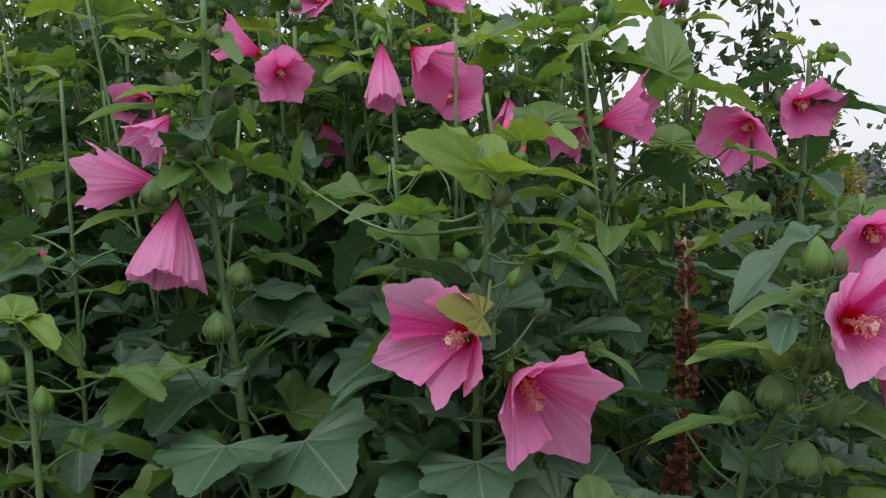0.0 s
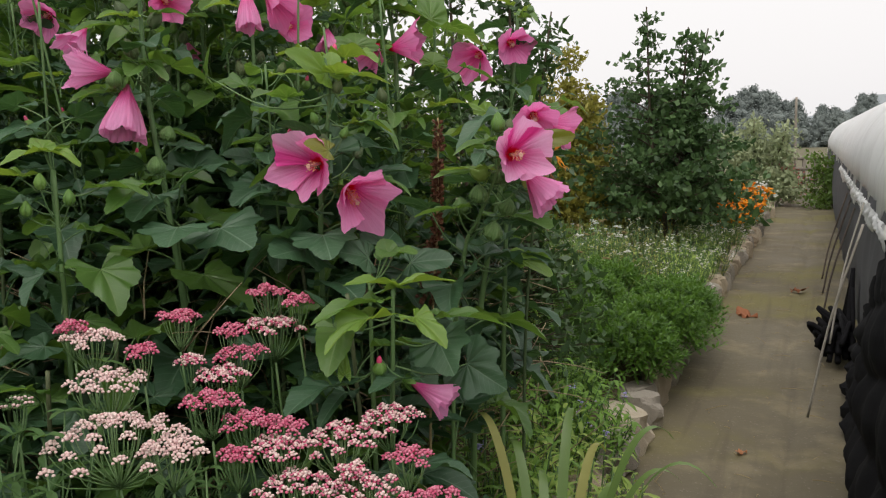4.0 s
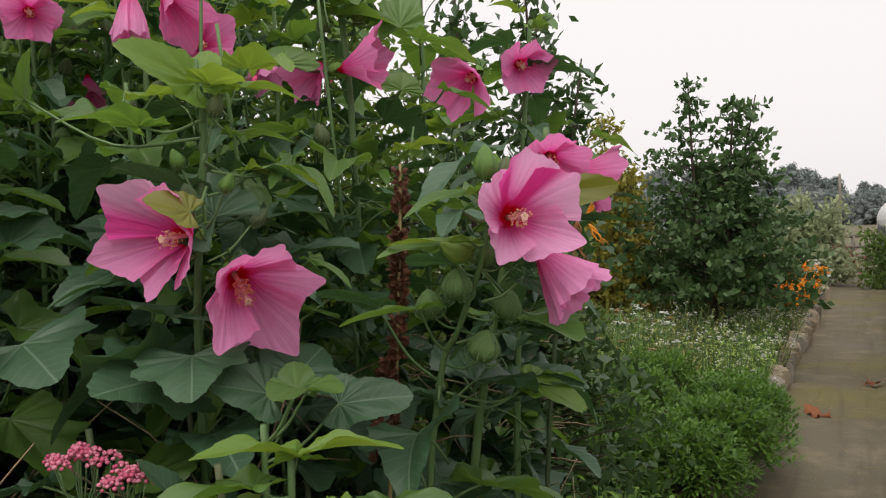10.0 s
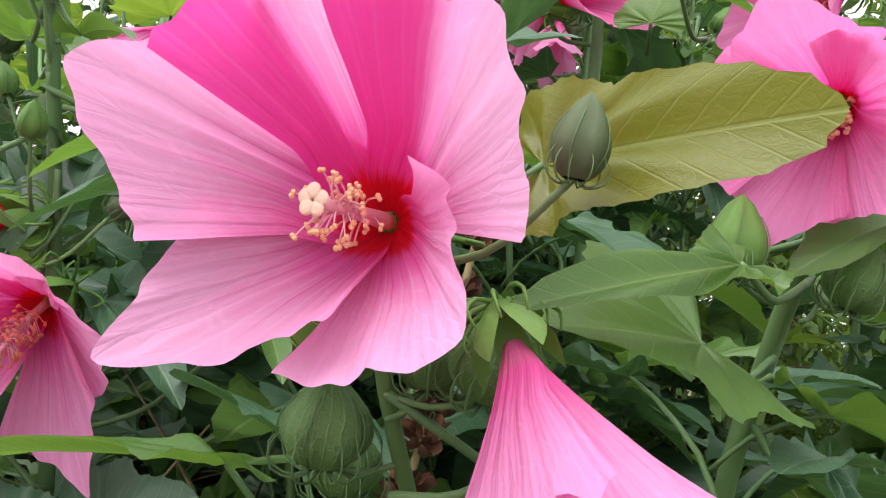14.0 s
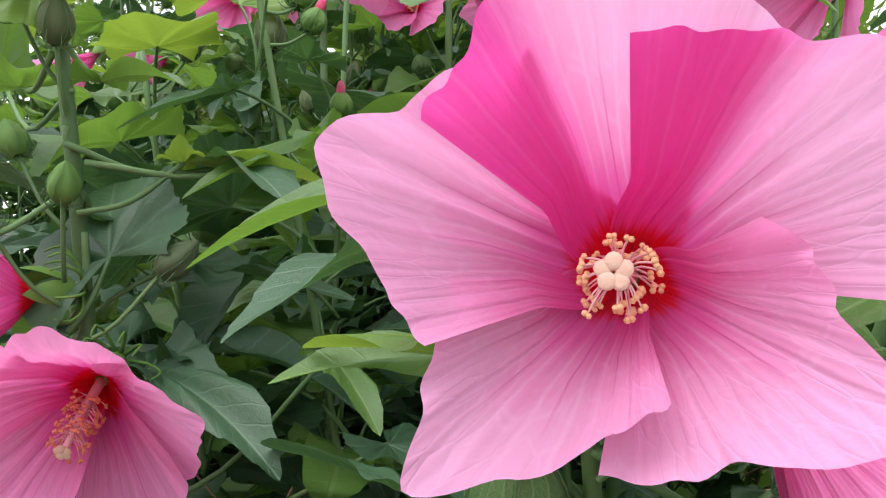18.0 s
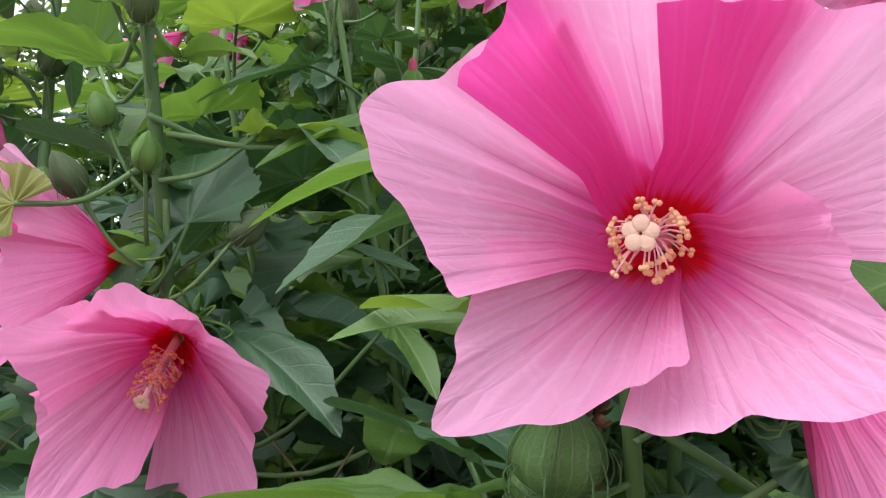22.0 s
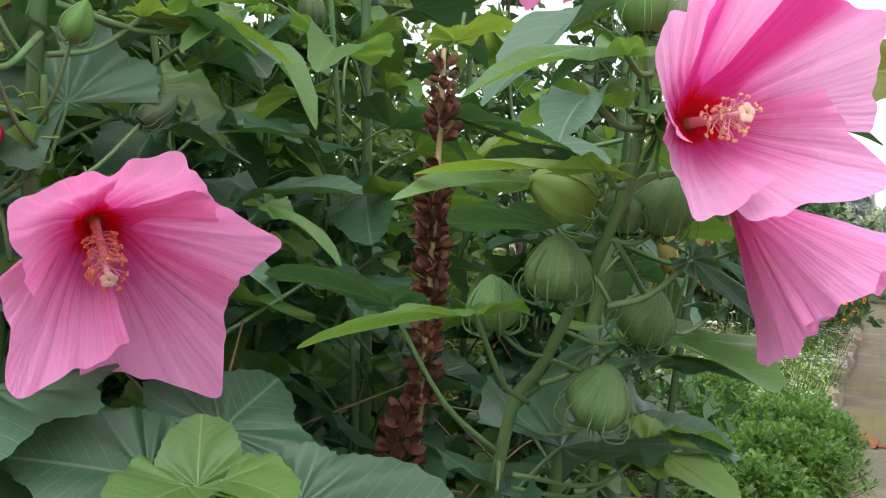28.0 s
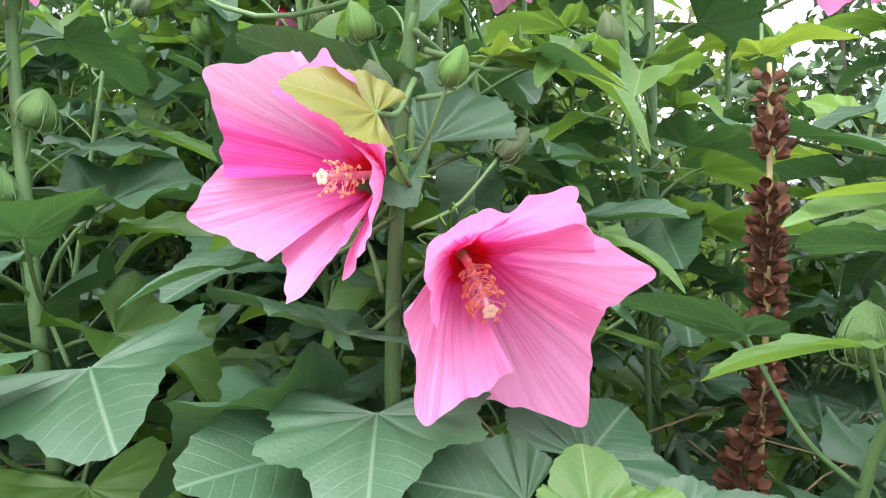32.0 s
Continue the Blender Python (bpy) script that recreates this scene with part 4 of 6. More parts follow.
def cloud_mesh(name, centers, spread, count, size, seed, mat, slim=0.5, up=0.3):
    v, f = leaf_cloud(centers, spread, count, size, np.random.RandomState(seed), slim, up)
    me = bpy.data.meshes.new(name)
    me.vertices.add(len(v)), me.loops.add(len(f) * 4), me.polygons.add(len(f))
    me.vertices.foreach_set("co", v.astype(np.float32).ravel())
    me.loops.foreach_set("vertex_index", f.astype(np.int32).ravel())
    me.polygons.foreach_set("loop_start", np.arange(0, len(f) * 4, 4, dtype=np.int32))
    me.materials.append(mat)
    me.update(calc_edges=True)
    me.validate()
    return me


v = []
for i in range(90):
    for j in range(12):
        x, q = -60 + 300 * i / 89, j / 11
        top = 6.0 + 1.5 * noise.noise((x * 0.03, 1, 0)) + max(0.0, (x - 126)) * 0.42 + 1.2 * noise.noise((x * 0.21, 1, 4))
        v.append((x, 165 - 0.25 * x + 40 * q, top * math.sin(q * math.pi / 2) - 0.5 + 0.5 * noise.noise((x * 0.3, q * 9, 3))))
solo("far_hill", mesh_of("far_hill", v, grid_faces(90, 12)[::-1], FAR_HAZE), "wooded hillside far beyond the garden, haze painted into its colour", "hill", kind="structure")


def crown_mesh(seed):
    """A far tree crown: billows of foliage heaped into an uneven dome, ragged with loose sprays."""
    rng = random.Random(seed)
    heap = Heap()
    tips = []
    for k in range(40):
        a, q = rng.uniform(0, 6.28), rng.random()
        c = Vector((0.62 * math.cos(a) * (1 - 0.7 * q), 0.62 * math.sin(a) * (1 - 0.7 * q), -0.35 + 1.15 * q))
        r = rng.uniform(0.13, 0.25) * (1 - 0.25 * q)
        v, f = ball((0, 0, 0), 1.0, (1, 1, 0.8), 9, 6)
        pts = []
        for p in v:
            d = Vector(p)
            pts.append(c + d * r * (1 + 0.35 * noise.noise(d * 2.2 + c * 9) + 0.20 * noise.noise(d * 6 + c * 5)))
        heap.add(pts, f, 0)
        tips += [p for p in pts if rng.random() < 0.9]
    quad, _ = leaf_cloud([tuple(p) for p in tips], (0.055, 0.055, 0.05), 5, 0.06, np.random.RandomState(seed), 0.8)
    heap.add([tuple(p) for p in quad], [(4 * k, 4 * k + 1, 4 * k + 2, 4 * k + 3) for k in range(len(quad) // 4)], 0)
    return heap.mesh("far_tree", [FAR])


CROWNS = [crown_mesh(k) for k in range(4)]
rng = random.Random(8)
for k in range(44):
    x = 14 + 2.9 * k + rng.uniform(-0.8, 0.8)
    w = rng.uniform(3.2, 4.6)
    top = 5.9 + 2.4 * noise.noise((x * 0.075, 3, 0)) + rng.uniform(-0.9, 0.7) + max(0.0, x - 95) * 0.05
    m = Matrix.Translation((x, rng.uniform(98, 112) - 0.1 * x, top - w * 0.75)) @ Matrix.Rotation(rng.uniform(0, 6.28), 4, "Z") @ Matrix.Diagonal((w, w, w, 1))
    solo("far_tree", CROWNS[k % 4], "broadleaf tree in the far belt, haze painted into its colour", "tree", "far tree belt", m=m)
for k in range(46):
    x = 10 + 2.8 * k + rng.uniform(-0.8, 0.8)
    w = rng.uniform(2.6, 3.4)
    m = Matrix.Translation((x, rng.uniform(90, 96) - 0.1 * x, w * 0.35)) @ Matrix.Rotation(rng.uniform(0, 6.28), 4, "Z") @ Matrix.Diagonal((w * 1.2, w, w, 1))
    solo("far_shrub", CROWNS[k % 4], "rounded shrub below the far trees, haze painted into its colour", "shrub", "far tree belt", m=m)
pole = solo("utility_pole", tube("utility_pole", [(21.5, 31.5, 0), (21.5, 31.5, 1.4), (21.5, 31.5, 3.0)], 0.07, 0.05, STONE, 8, 6), "thin grey utility pole standing beyond the garden", "pole")
heap = Heap()
for k in range(30):
    heap.tube([(14 + k * 0.4, 21 + 0.02 * k, 0), (14 + k * 0.4, 21 + 0.02 * k, 0.8)], 0.05, 0.05, 0, 5, 2)
for z in (0.15, 0.45, 0.75):
    heap.tube([(13.8, 21, z), (20, 21.3, z), (26, 21.6, z)], 0.06, 0.06, 0, 5, 6)
solo("far_fence", heap.mesh("far_fence", [STONE]), "low pale fence at the far end of the path", "fence")


# ---- trees and shrubs ----
def tree(name, base, label, mat, leaders, seed, size=0.09, count=26, limb_r=0.03, tiers=9, slim=0.5, reach=0.55, category="tree", spread=0.075, slender=1.3, flat=0.55):
    """A trunk with leaders that rise from it; tiers of limbs shorten towards each leader's tip, and carry sprays of leaves."""
    rng = random.Random(seed)
    root = thing(name, base, label, category)
    wood, cents = Heap(), []
    for top, low, wide in leaders:
        b, t = np.array(base), np.array(top)
        line = bez([b, b + (t - b) * 0.45 + np.array((rng.uniform(-0.1, 0.1), rng.uniform(-0.1, 0.1), 0)), t], 24)
        wood.tube([b, line[12], t], limb_r, limb_r * 0.18, 0, 8, 20)
        for k in range(tiers):
            f = low + (0.99 - low) * k / (tiers - 1)
            p = line[int(f * 23)]
            span = wide * (1 - f) ** slender * reach / 0.55 + (0.05 if f < 0.75 else 0.02)
            for j in range(5 if f < 0.8 else (3 if f < 0.9 else 2)):
                a = rng.uniform(0, 6.28)
                q = p + np.array((math.cos(a) * span, math.sin(a) * span, span * rng.uniform(0.0, 0.5))) * rng.uniform(0.6, 1.1)
                wood.tube([p, (p + q) / 2 + np.array((0, 0, 0.05 * span)), q], 0.25 * limb_r, 0.05 * limb_r, 0, 4, 5)
                for w in np.linspace(0.35, 1.0, max(2, int(span / 0.13))):
                    cents.append(p + (q - p) * w)
    part("trunk", wood.mesh("trunk", [BARK]), root)
    part("crown", cloud_mesh("crown", cents, (spread, spread, spread * flat), count, size, seed, mat, slim), root)
    return root


def up_to(s, n, z):
    return tuple(spot(s, n, z))


tree("broad_tree", (3.75, 6.9, 0.15), "dark green tree with three pointed leafy leaders above the bed", TREE,
     [((3.50, 7.0, 2.66), 0.26, 1.30), ((3.88, 6.9, 2.46), 0.28, 1.0), ((4.14, 7.0, 2.46), 0.26, 1.15)], 21, 0.075, 9, 0.03, 17, 0.62, 0.62, spread=0.055, slender=1.15, flat=0.22)
tree("broad_tree", (4.4, 8.5, 0.15), "dark green rounded tree behind the pointed one", TREE, [((4.4, 8.6, 1.95), 0.2, 0.8), ((4.9, 8.8, 1.75), 0.2, 0.6)], 22, 0.12, 14, 0.03, 10, 0.6, 0.8)
tree("golden_shrub", (2.95, 7.6, 0.15), "tall shrub with yellowing golden-green leaves", GOLD, [((3.0, 7.8, 2.40), 0.25, 0.7), ((2.6, 7.6, 2.1), 0.25, 0.6), ((3.3, 7.9, 1.9), 0.3, 0.6)], 23, 0.065, 30, 0.025, 13, 0.5, category="shrub")
tree("twiggy_tree", (1.05, 2.95, 0.15), "slender dark-leaved tree with thin bare twigs at its top", SHRUB, [((0.98, 2.9, 2.30), 0.15, 0.42), ((0.72, 2.9, 2.42), 0.2, 0.40), ((1.25, 3.1, 2.0), 0.2, 0.40), ((1.05, 3.0, 2.15), 0.2, 0.4)], 24, 0.052, 10, 0.018, 16, 0.5, 0.6, spread=0.05)
tree("silver_shrub", (9.6, 14.8, 0), "pale silvery-green shrub far down the bed", SILVER, [((9.4, 14.8, 1.75), 0.15, 0.9), ((10.0, 14.6, 1.6), 0.15, 0.8), ((8.9, 14.9, 1.5), 0.15, 0.7)], 25, 0.11, 22, 0.04, 9, category="shrub", spread=0.12)
tree("red_shrub", (10.8, 15.9, 0), "reddish low shrub beside the far end of the path", RED_BLOOM, [((10.8, 15.9, 0.95), 0.1, 0.5)], 26, 0.08, 12, 0.02, 6, category="shrub", spread=0.1)
tree("green_shrub", (10.4, 13.6, 0), "fresh green shrub leaning over the tunnel's far side", SHRUB_MID, [((10.2, 13.9, 1.05), 0.1, 0.6), ((10.6, 14.0, 0.9), 0.1, 0.5)], 27, 0.09, 16, 0.03, 7, category="shrub", spread=0.1)
for k, (x, y, z, wide, mat, size) in enumerate(((-2.6, 3.6, 3.1, 0.95, SHRUB, 0.055), (-1.5, 3.4, 2.9, 0.9, SHRUB, 0.055), (-0.75, 3.5, 3.3, 0.9, SHRUB_MID, 0.05), (0.0, 3.2, 2.95, 0.7, SHRUB_MID, 0.05), (0.45, 3.5, 2.25, 0.55, SHRUB_MID, 0.05), (-0.45, 2.9, 2.95, 0.7, SHRUB, 0.05), (0.12, 2.75, 2.15, 0.5, SHRUB_MID, 0.045), (-1.1, 2.9, 3.0, 0.8, SHRUB_MID, 0.05), (-2.0, 3.0, 2.9, 0.8, SHRUB_MID, 0.05), (-3.8, 3.2, 3.2, 1.0, SHRUB_MID, 0.055), (-1.9, 5.2, 3.4, 1.1, SHRUB_MID, 0.065), (-3.9, 5.6, 3.8, 1.2, GOLD, 0.065), (0.1, 5.6, 2.15, 0.9, SHRUB_MID, 0.06), (1.7, 6.0, 1.5, 0.7, SHRUB_MID, 0.06))):
    tree("garden_shrub", (x, y, 0.15), "dense garden shrub with small dull green leaves behind the mallows", mat,
         [((x, y, z), 0.08, wide), ((x - 0.45, y + 0.1, z - 0.2), 0.08, wide * 0.9), ((x + 0.45, y - 0.05, z - 0.25), 0.08, wide * 0.9)], 40 + k, size, 22, 0.02, 16, 0.5, 0.65, "shrub", 0.065)

fan = thing("garden_windmill", (-2.55, 5.2, 0.15), "white round spinning garden windmill on a thin pole", "garden ornament")
part("pole", tube("pole", [(-2.55, 5.2, 0.15), (-2.55, 5.2, 1.6), (-2.55, 5.2, 2.72)], 0.012, 0.010, WHITE_PAINT, 7, 6), fan)
for k in range(12):
    a, b = 2 * math.pi * k / 12, 2 * math.pi * (k + 0.8) / 12
    v = [(-2.55 + r * math.cos(q), 5.16 + w, 2.74 + r * math.sin(q)) for w in (0.0, 0.006) for q, r in ((a, 0.02), (a, 0.115), ((a + b) / 2, 0.12), (b, 0.115), (b, 0.02))]
    part("blade", mesh_of("blade", v, [(0, 1, 2, 3, 4), (9, 8, 7, 6, 5), (0, 5, 6, 1), (1, 6, 7, 2), (2, 7, 8, 3), (3, 8, 9, 4), (4, 9, 5, 0)], WHITE_PAINT, None, False), fan)
vv, ff = ball((-2.55, 5.15, 2.74), 0.022, (1, 1, 1), 10, 6)
part("hub", mesh_of("hub", vv, ff, WHITE_PAINT), fan)


# ---- low planting along the bed ----
def blade_heap(heap, p, d, length, width, slot=0, arch=0.5, n=5):
    """A narrow leaf that arches over."""
    d = np.array(d, float)
    side = np.cross(d, (0, 0, 1.0))
    side /= np.linalg.norm(side) + 1e-9
    v = []
    for k in range(n):
        q = k / (n - 1)
        c = np.array(p) + d * length * q + np.array((0, 0, -arch * length * q * q))
        w = width * math.sin(math.pi * (0.12 + 0.86 * q)) ** 0.8
        v += [c - side * w * 0.5 + np.array((0, 0, 0.12 * w)), c, c + side * w * 0.5 + np.array((0, 0, 0.12 * w))]
    f = []
    for k in range(n - 1):
        a = 3 * k
        f += [(a, a + 1, a + 4, a + 3), (a + 1, a + 2, a + 5, a + 4)]
    heap.add(v, f, slot)


def clump(base, height, wide, stems, seed, label, mat, leaf_len=0.06, leaf_w=0.016, bloom=None, blooms=0, bloom_r=0.012, name="leafy_perennial", lean=0.25, per=11, flat=False):
    """Upright stems set with narrow leaves; some end in small blossoms."""
    rng = random.Random(seed)
    root = thing(name, base, label, "plant", "planting along the bed")
    wood, green, tops = Heap(), Heap(), []
    for k in range(stems):
        a, q = rng.uniform(0, 6.28), math.sqrt(rng.random())
        b = np.array(base) + np.array((math.cos(a), math.sin(a), 0)) * wide * 0.7 * q
        h = height * rng.uniform(0.65, 1.05) * (1 - 0.25 * q * q)
        t = b + np.array((math.cos(a) * lean * h * q * 1.6, math.sin(a) * lean * h * q * 1.6, h))
        line = bez([b, (b + t) / 2 + np.array((rng.uniform(-0.03, 0.03), rng.uniform(-0.03, 0.03), 0)), t], 12)
        wood.tube([line[0], line[6], line[11]], 0.0035, 0.0015, 0, 4, 6)
        tops.append(line[-1])
        g = rng.uniform(0, 6.28)
        for j in range(per):
            f = 0.2 + 0.8 * j / per
            g += 2.4
            p = line[min(11, int(f * 12))]
            el = rng.uniform(-0.1, 0.7)
            d = (math.cos(g) * math.cos(el), math.sin(g) * math.cos(el), math.sin(el))
            blade_heap(green, p, d, leaf_len * rng.uniform(0.7, 1.3) * (1.1 - 0.4 * f), leaf_w * rng.uniform(0.8, 1.2), 0, rng.uniform(0.2, 0.8), 4)
    tagged(part("stem_tuft", wood.mesh("stem_tuft", [STEM]), root), kind="stuff")
    tagged(part("foliage", green.mesh("foliage", [mat]), root), kind="stuff")
    if bloom:
        heap = Heap()
        rng.shuffle(tops)
        for t in tops[:blooms]:
            for j in range(6 if flat else 5):
                c = t + np.array((rng.uniform(-1, 1), rng.uniform(-1, 1), rng.uniform(-0.2, 0.5) if flat else rng.uniform(-1, 1))) * bloom_r * 1.4
                v, f = ball(c, bloom_r * rng.uniform(0.5, 0.9), (1, 1, 0.45), 6, 3)
                heap.add(v, f, 0)
        tagged(part("blossoms", heap.mesh("blossoms", [bloom], True), root), kind="stuff")
    return root


def cushion(base, wide, height, count, seed, label, mat):
    """A dense dome of leafy shoots: rosettes of small pointed leaves crowd its surface, darker ones fill it within."""
    rng = random.Random(seed)
    root = thing("leafy_cushion", base, label, "plant", "planting along the bed")
    outer, wood = Heap(), Heap()
    for k in range(count):
        a, q = k * 2.399963, math.sqrt((k + 0.5) / count)
        up = math.sqrt(max(0.0, 1 - q * q * 0.92))
        bump = 1 + 0.22 * noise.noise((base[0] + 3 * q * math.cos(a), base[1] + 3 * q * math.sin(a), seed))
        deep = 1.0 if rng.random() < 0.72 else rng.uniform(0.65, 0.9)
        p = np.array(base) + np.array((wide * q * math.cos(a) * bump, wide * q * math.sin(a) * bump, height * (0.12 + 0.88 * up) * bump)) * np.array((deep, deep, deep)) + np.array((rng.uniform(-0.015, 0.015), rng.uniform(-0.015, 0.015), rng.uniform(-0.02, 0.02)))
        out = np.array((q * math.cos(a), q * math.sin(a), 0.45 + 0.6 * up))
        out /= np.linalg.norm(out)
        wood.tube([p - out * 0.10, p - out * 0.05, p], 0.0016, 0.001, 0, 3, 3)
        side = np.cross(out, (0.3, 0.2, 0.9))
        side /= np.linalg.norm(side)
        fwd = np.cross(out, side)
        g = rng.uniform(0, 6.28)
        for j in range(8):
            g += 2.4
            lean = 1.15 - 0.11 * j
            d = out * math.cos(lean) + (side * math.cos(g) + fwd * math.sin(g)) * math.sin(lean)
            blade_heap(outer, p - out * 0.008 * (7 - j), d, rng.uniform(0.036, 0.052) * (1.1 - 0.06 * j), rng.uniform(0.014, 0.019), 0, rng.uniform(0.05, 0.35), 4)
    tagged(part("stem_tuft", wood.mesh("stem_tuft", [STEM]), root), kind="stuff")
    tagged(part("foliage", outer.mesh("foliage", [mat]), root), kind="stuff")
    return root


rng = random.Random(31)
# the fresh green cushions by the path
for k, (s, n, h, w) in enumerate(((3.85, -0.52, 0.36, 0.30), (4.25, -0.44, 0.40, 0.32), (4.70, -0.42, 0.42, 0.32), (5.15, -0.46, 0.38, 0.30), (4.0, -0.95, 0.46, 0.34), (4.6, -0.95, 0.48, 0.34), (5.2, -0.95, 0.46, 0.34), (3.5, -0.85, 0.34, 0.28))):
    cushion(up_to(s, n, 0.12), w, h, 330, 60 + k, "dense cushion of fresh green leafy shoots spilling over the edging", CUSHION)
# lilac asters in front of them
for k, (s, n) in enumerate(((2.55, -0.50), (2.85, -0.48), (2.75, -0.85), (2.2, -0.75), (2.3, -1.2), (1.9, -1.0))):
    clump(up_to(s, n, 0.14), 0.26, 0.16, 16, 70 + k, "loose clump with small lilac daisies", HERB, 0.05, 0.012, LILAC_BLOOM, 7, 0.010, per=9)
# pale seed heads and yellowing stems further along
for k in range(30):
    s = 5.5 + 0.36 * k + rng.uniform(-0.15, 0.15)
    n = -0.52 - rng.uniform(0, 0.25)
    clump(up_to(s, n, 0.14), rng.uniform(0.28, 0.42) * (1 if k < 10 else 0.8), 0.24, 30, 80 + k, "low clump dotted with tiny white flowers beside the stones", (HERB_LIGHT, HERB, HERB_DRY)[k % 3], 0.05, 0.010, WHITE_BLOOM, 11, 0.013, per=8)
for k in range(24):
    s = 4.0 + 0.34 * k + rng.uniform(-0.15, 0.15)
    n = -1.05 - rng.uniform(0, 0.9)
    clump(up_to(s, n, 0.15), rng.uniform(0.45, 0.72), 0.28, 34, 120 + k, "tall loose plant with flat cream seed heads, yellowing", (HERB_DRY, HERB_LIGHT, HERB)[k % 3], 0.075, 0.010, WHITE_BLOOM if k % 2 else STRAW, 8, 0.018, per=9, flat=True)
# the airy meadow of pale stems in front of the tree
for k in range(22):
    s, n = 5.7 + 0.13 * k + rng.uniform(-0.1, 0.1), -0.62 - 0.36 * (k % 4) - rng.uniform(0, 0.1)
    clump(up_to(s, n, 0.15), rng.uniform(0.42, 0.62), 0.26, 36, 260 + k, "airy meadow plant with pale stems and tiny white flowers", (HERB_LIGHT, HERB_DRY)[k % 2], 0.06, 0.011, WHITE_BLOOM, 10, 0.011, per=10)
# green filling between the mallows and the path
for k in range(26):
    x, y = rng.uniform(0.55, 1.75), rng.uniform(1.75, 3.3)
    if (Vector((x, y, 0)).dot(ACROSS)) > -0.42:
        continue
    clump((x, y, 0.15), rng.uniform(0.20, 0.42), 0.20, 22, 160 + k, "upright leafy plant with willow-like leaves", (HERB, HERB_LIGHT, HERB)[k % 3], 0.075, 0.018, per=12)
for k, (x, y) in enumerate(((0.62, 1.28), (0.75, 1.5), (0.55, 1.55), (0.88, 1.72), (0.48, 1.42))):
    clump((x, y, 0.15), 0.36 + 0.08 * (k % 3), 0.16, 20, 200 + k, "bright weed with willow-like leaves beside the mallows", HERB_LIGHT if k % 2 else HERB, 0.08, 0.014, per=11)
# orange daisies by the path
for k in range(12):
    clump(up_to(10.2 + 0.55 * (k % 6), -0.66 - 0.50 * (k // 6), 0.14), 0.46 + 0.08 * (k % 2) + 0.10 * (k // 6), 0.34, 46, 220 + k, "mass of golden-orange daisies in full flower", HERB, 0.07, 0.014, ORANGE_BLOOM, 44, 0.046, "orange_daisies", per=8)
for k in range(3):
    clump(up_to(8.6 + 0.6 * k, -1.15, 0.14), 0.6, 0.25, 16, 232 + k, "orange daisies among dark foliage", HERB, 0.07, 0.014, ORANGE_BLOOM, 5, 0.035, "orange_daisies", per=8)
clump(up_to(14.6, -0.55, 0.14), 0.5, 0.3, 20, 240, "white daisies by the path's far end", HERB, 0.06, 0.012, WHITE_BLOOM, 14, 0.04, per=8)

# strap leaves by the corner of the bed
strap = thing("strap_leaved_plant", (0.53, 0.98, 0.15), "clump of long arching strap leaves, partly browned", "plant", "planting along the bed")
for k in range(12):
    a = -1.1 + 0.27 * k
    heap = Heap()
    blade_heap(heap, (0.53 + 0.03 * math.cos(a), 0.98 + 0.03 * math.sin(a), 0.15), (0.34 * math.cos(a), 0.34 * math.sin(a), 1.75), 0.70 + 0.10 * (k % 3), 0.024, 0, 1.10, 18)
    part("leaf", heap.mesh("leaf", [HERB_DRY if k % 4 == 3 else OLIVE]), strap)

# litter and dry stalks under the mallows
heap = Heap()
rng = random.Random(77)
for k in range(3000):
    x, y = rng.uniform(-1.6, 0.9), rng.uniform(1.0, 2.8)
    if Vector((x, y, 0)).dot(ACROSS) > -0.4:
        continue
    z = 0.17 + rng.random() ** 2 * 0.95
    a, el, l = rng.uniform(0, 6.28), rng.uniform(-0.3, 0.9), rng.uniform(0.06, 0.30)
    e = (x + l * math.cos(a) * math.cos(el), y + l * math.sin(a) * math.cos(el), z + l * math.sin(el))
    heap.tube([(x, y, z), ((x + e[0]) / 2 + rng.uniform(-0.02, 0.02), (y + e[1]) / 2, (z + e[2]) / 2 + 0.01), e], 0.0022, 0.001, 0, 3, 4)
solo("dry_litter", heap.mesh("dry_litter", [LITTER]), "tangle of dry brown stalks and litter under the mallows", "litter", kind="stuff")
heap = Heap()
for k in range(150):
    s, n = rng.uniform(0.5, 9), rng.uniform(-0.28, 0.55)
    a, l = rng.uniform(0, 6.28), rng.uniform(0.01, 0.16) * (1 if rng.random() < 0.3 else 0.3)
    p, d = spot(s, n, 0.028), Vector((math.cos(a), math.sin(a), 0)) * l
    heap.tube([p, p + d * 0.5 + Vector((0, 0, 0.004)), p + d], 0.002, 0.0012, 0, 4, 4)
solo("path_litter", heap.mesh("path_litter", [STRAW]), "scattered straws and twigs on the path", "litter", kind="stuff")
FALLEN = leaf_mesh("ovate", WITHER, 0.2, -0.2, 0.12, 4)
for k, (s, n, w) in enumerate(((6.3, -0.08, 0.16), (3.3, 0.1, 0.05), (7.6, 0.2, 0.12))):
    solo("fallen_leaf", FALLEN, "curled brown fallen leaf lying on the path", "leaf", "fallen leaves", m=Matrix.Translation(spot(s, n, 0.02)) @ Matrix.Rotation(k * 2.1, 4, "Z") @ Matrix.Scale(w, 4))


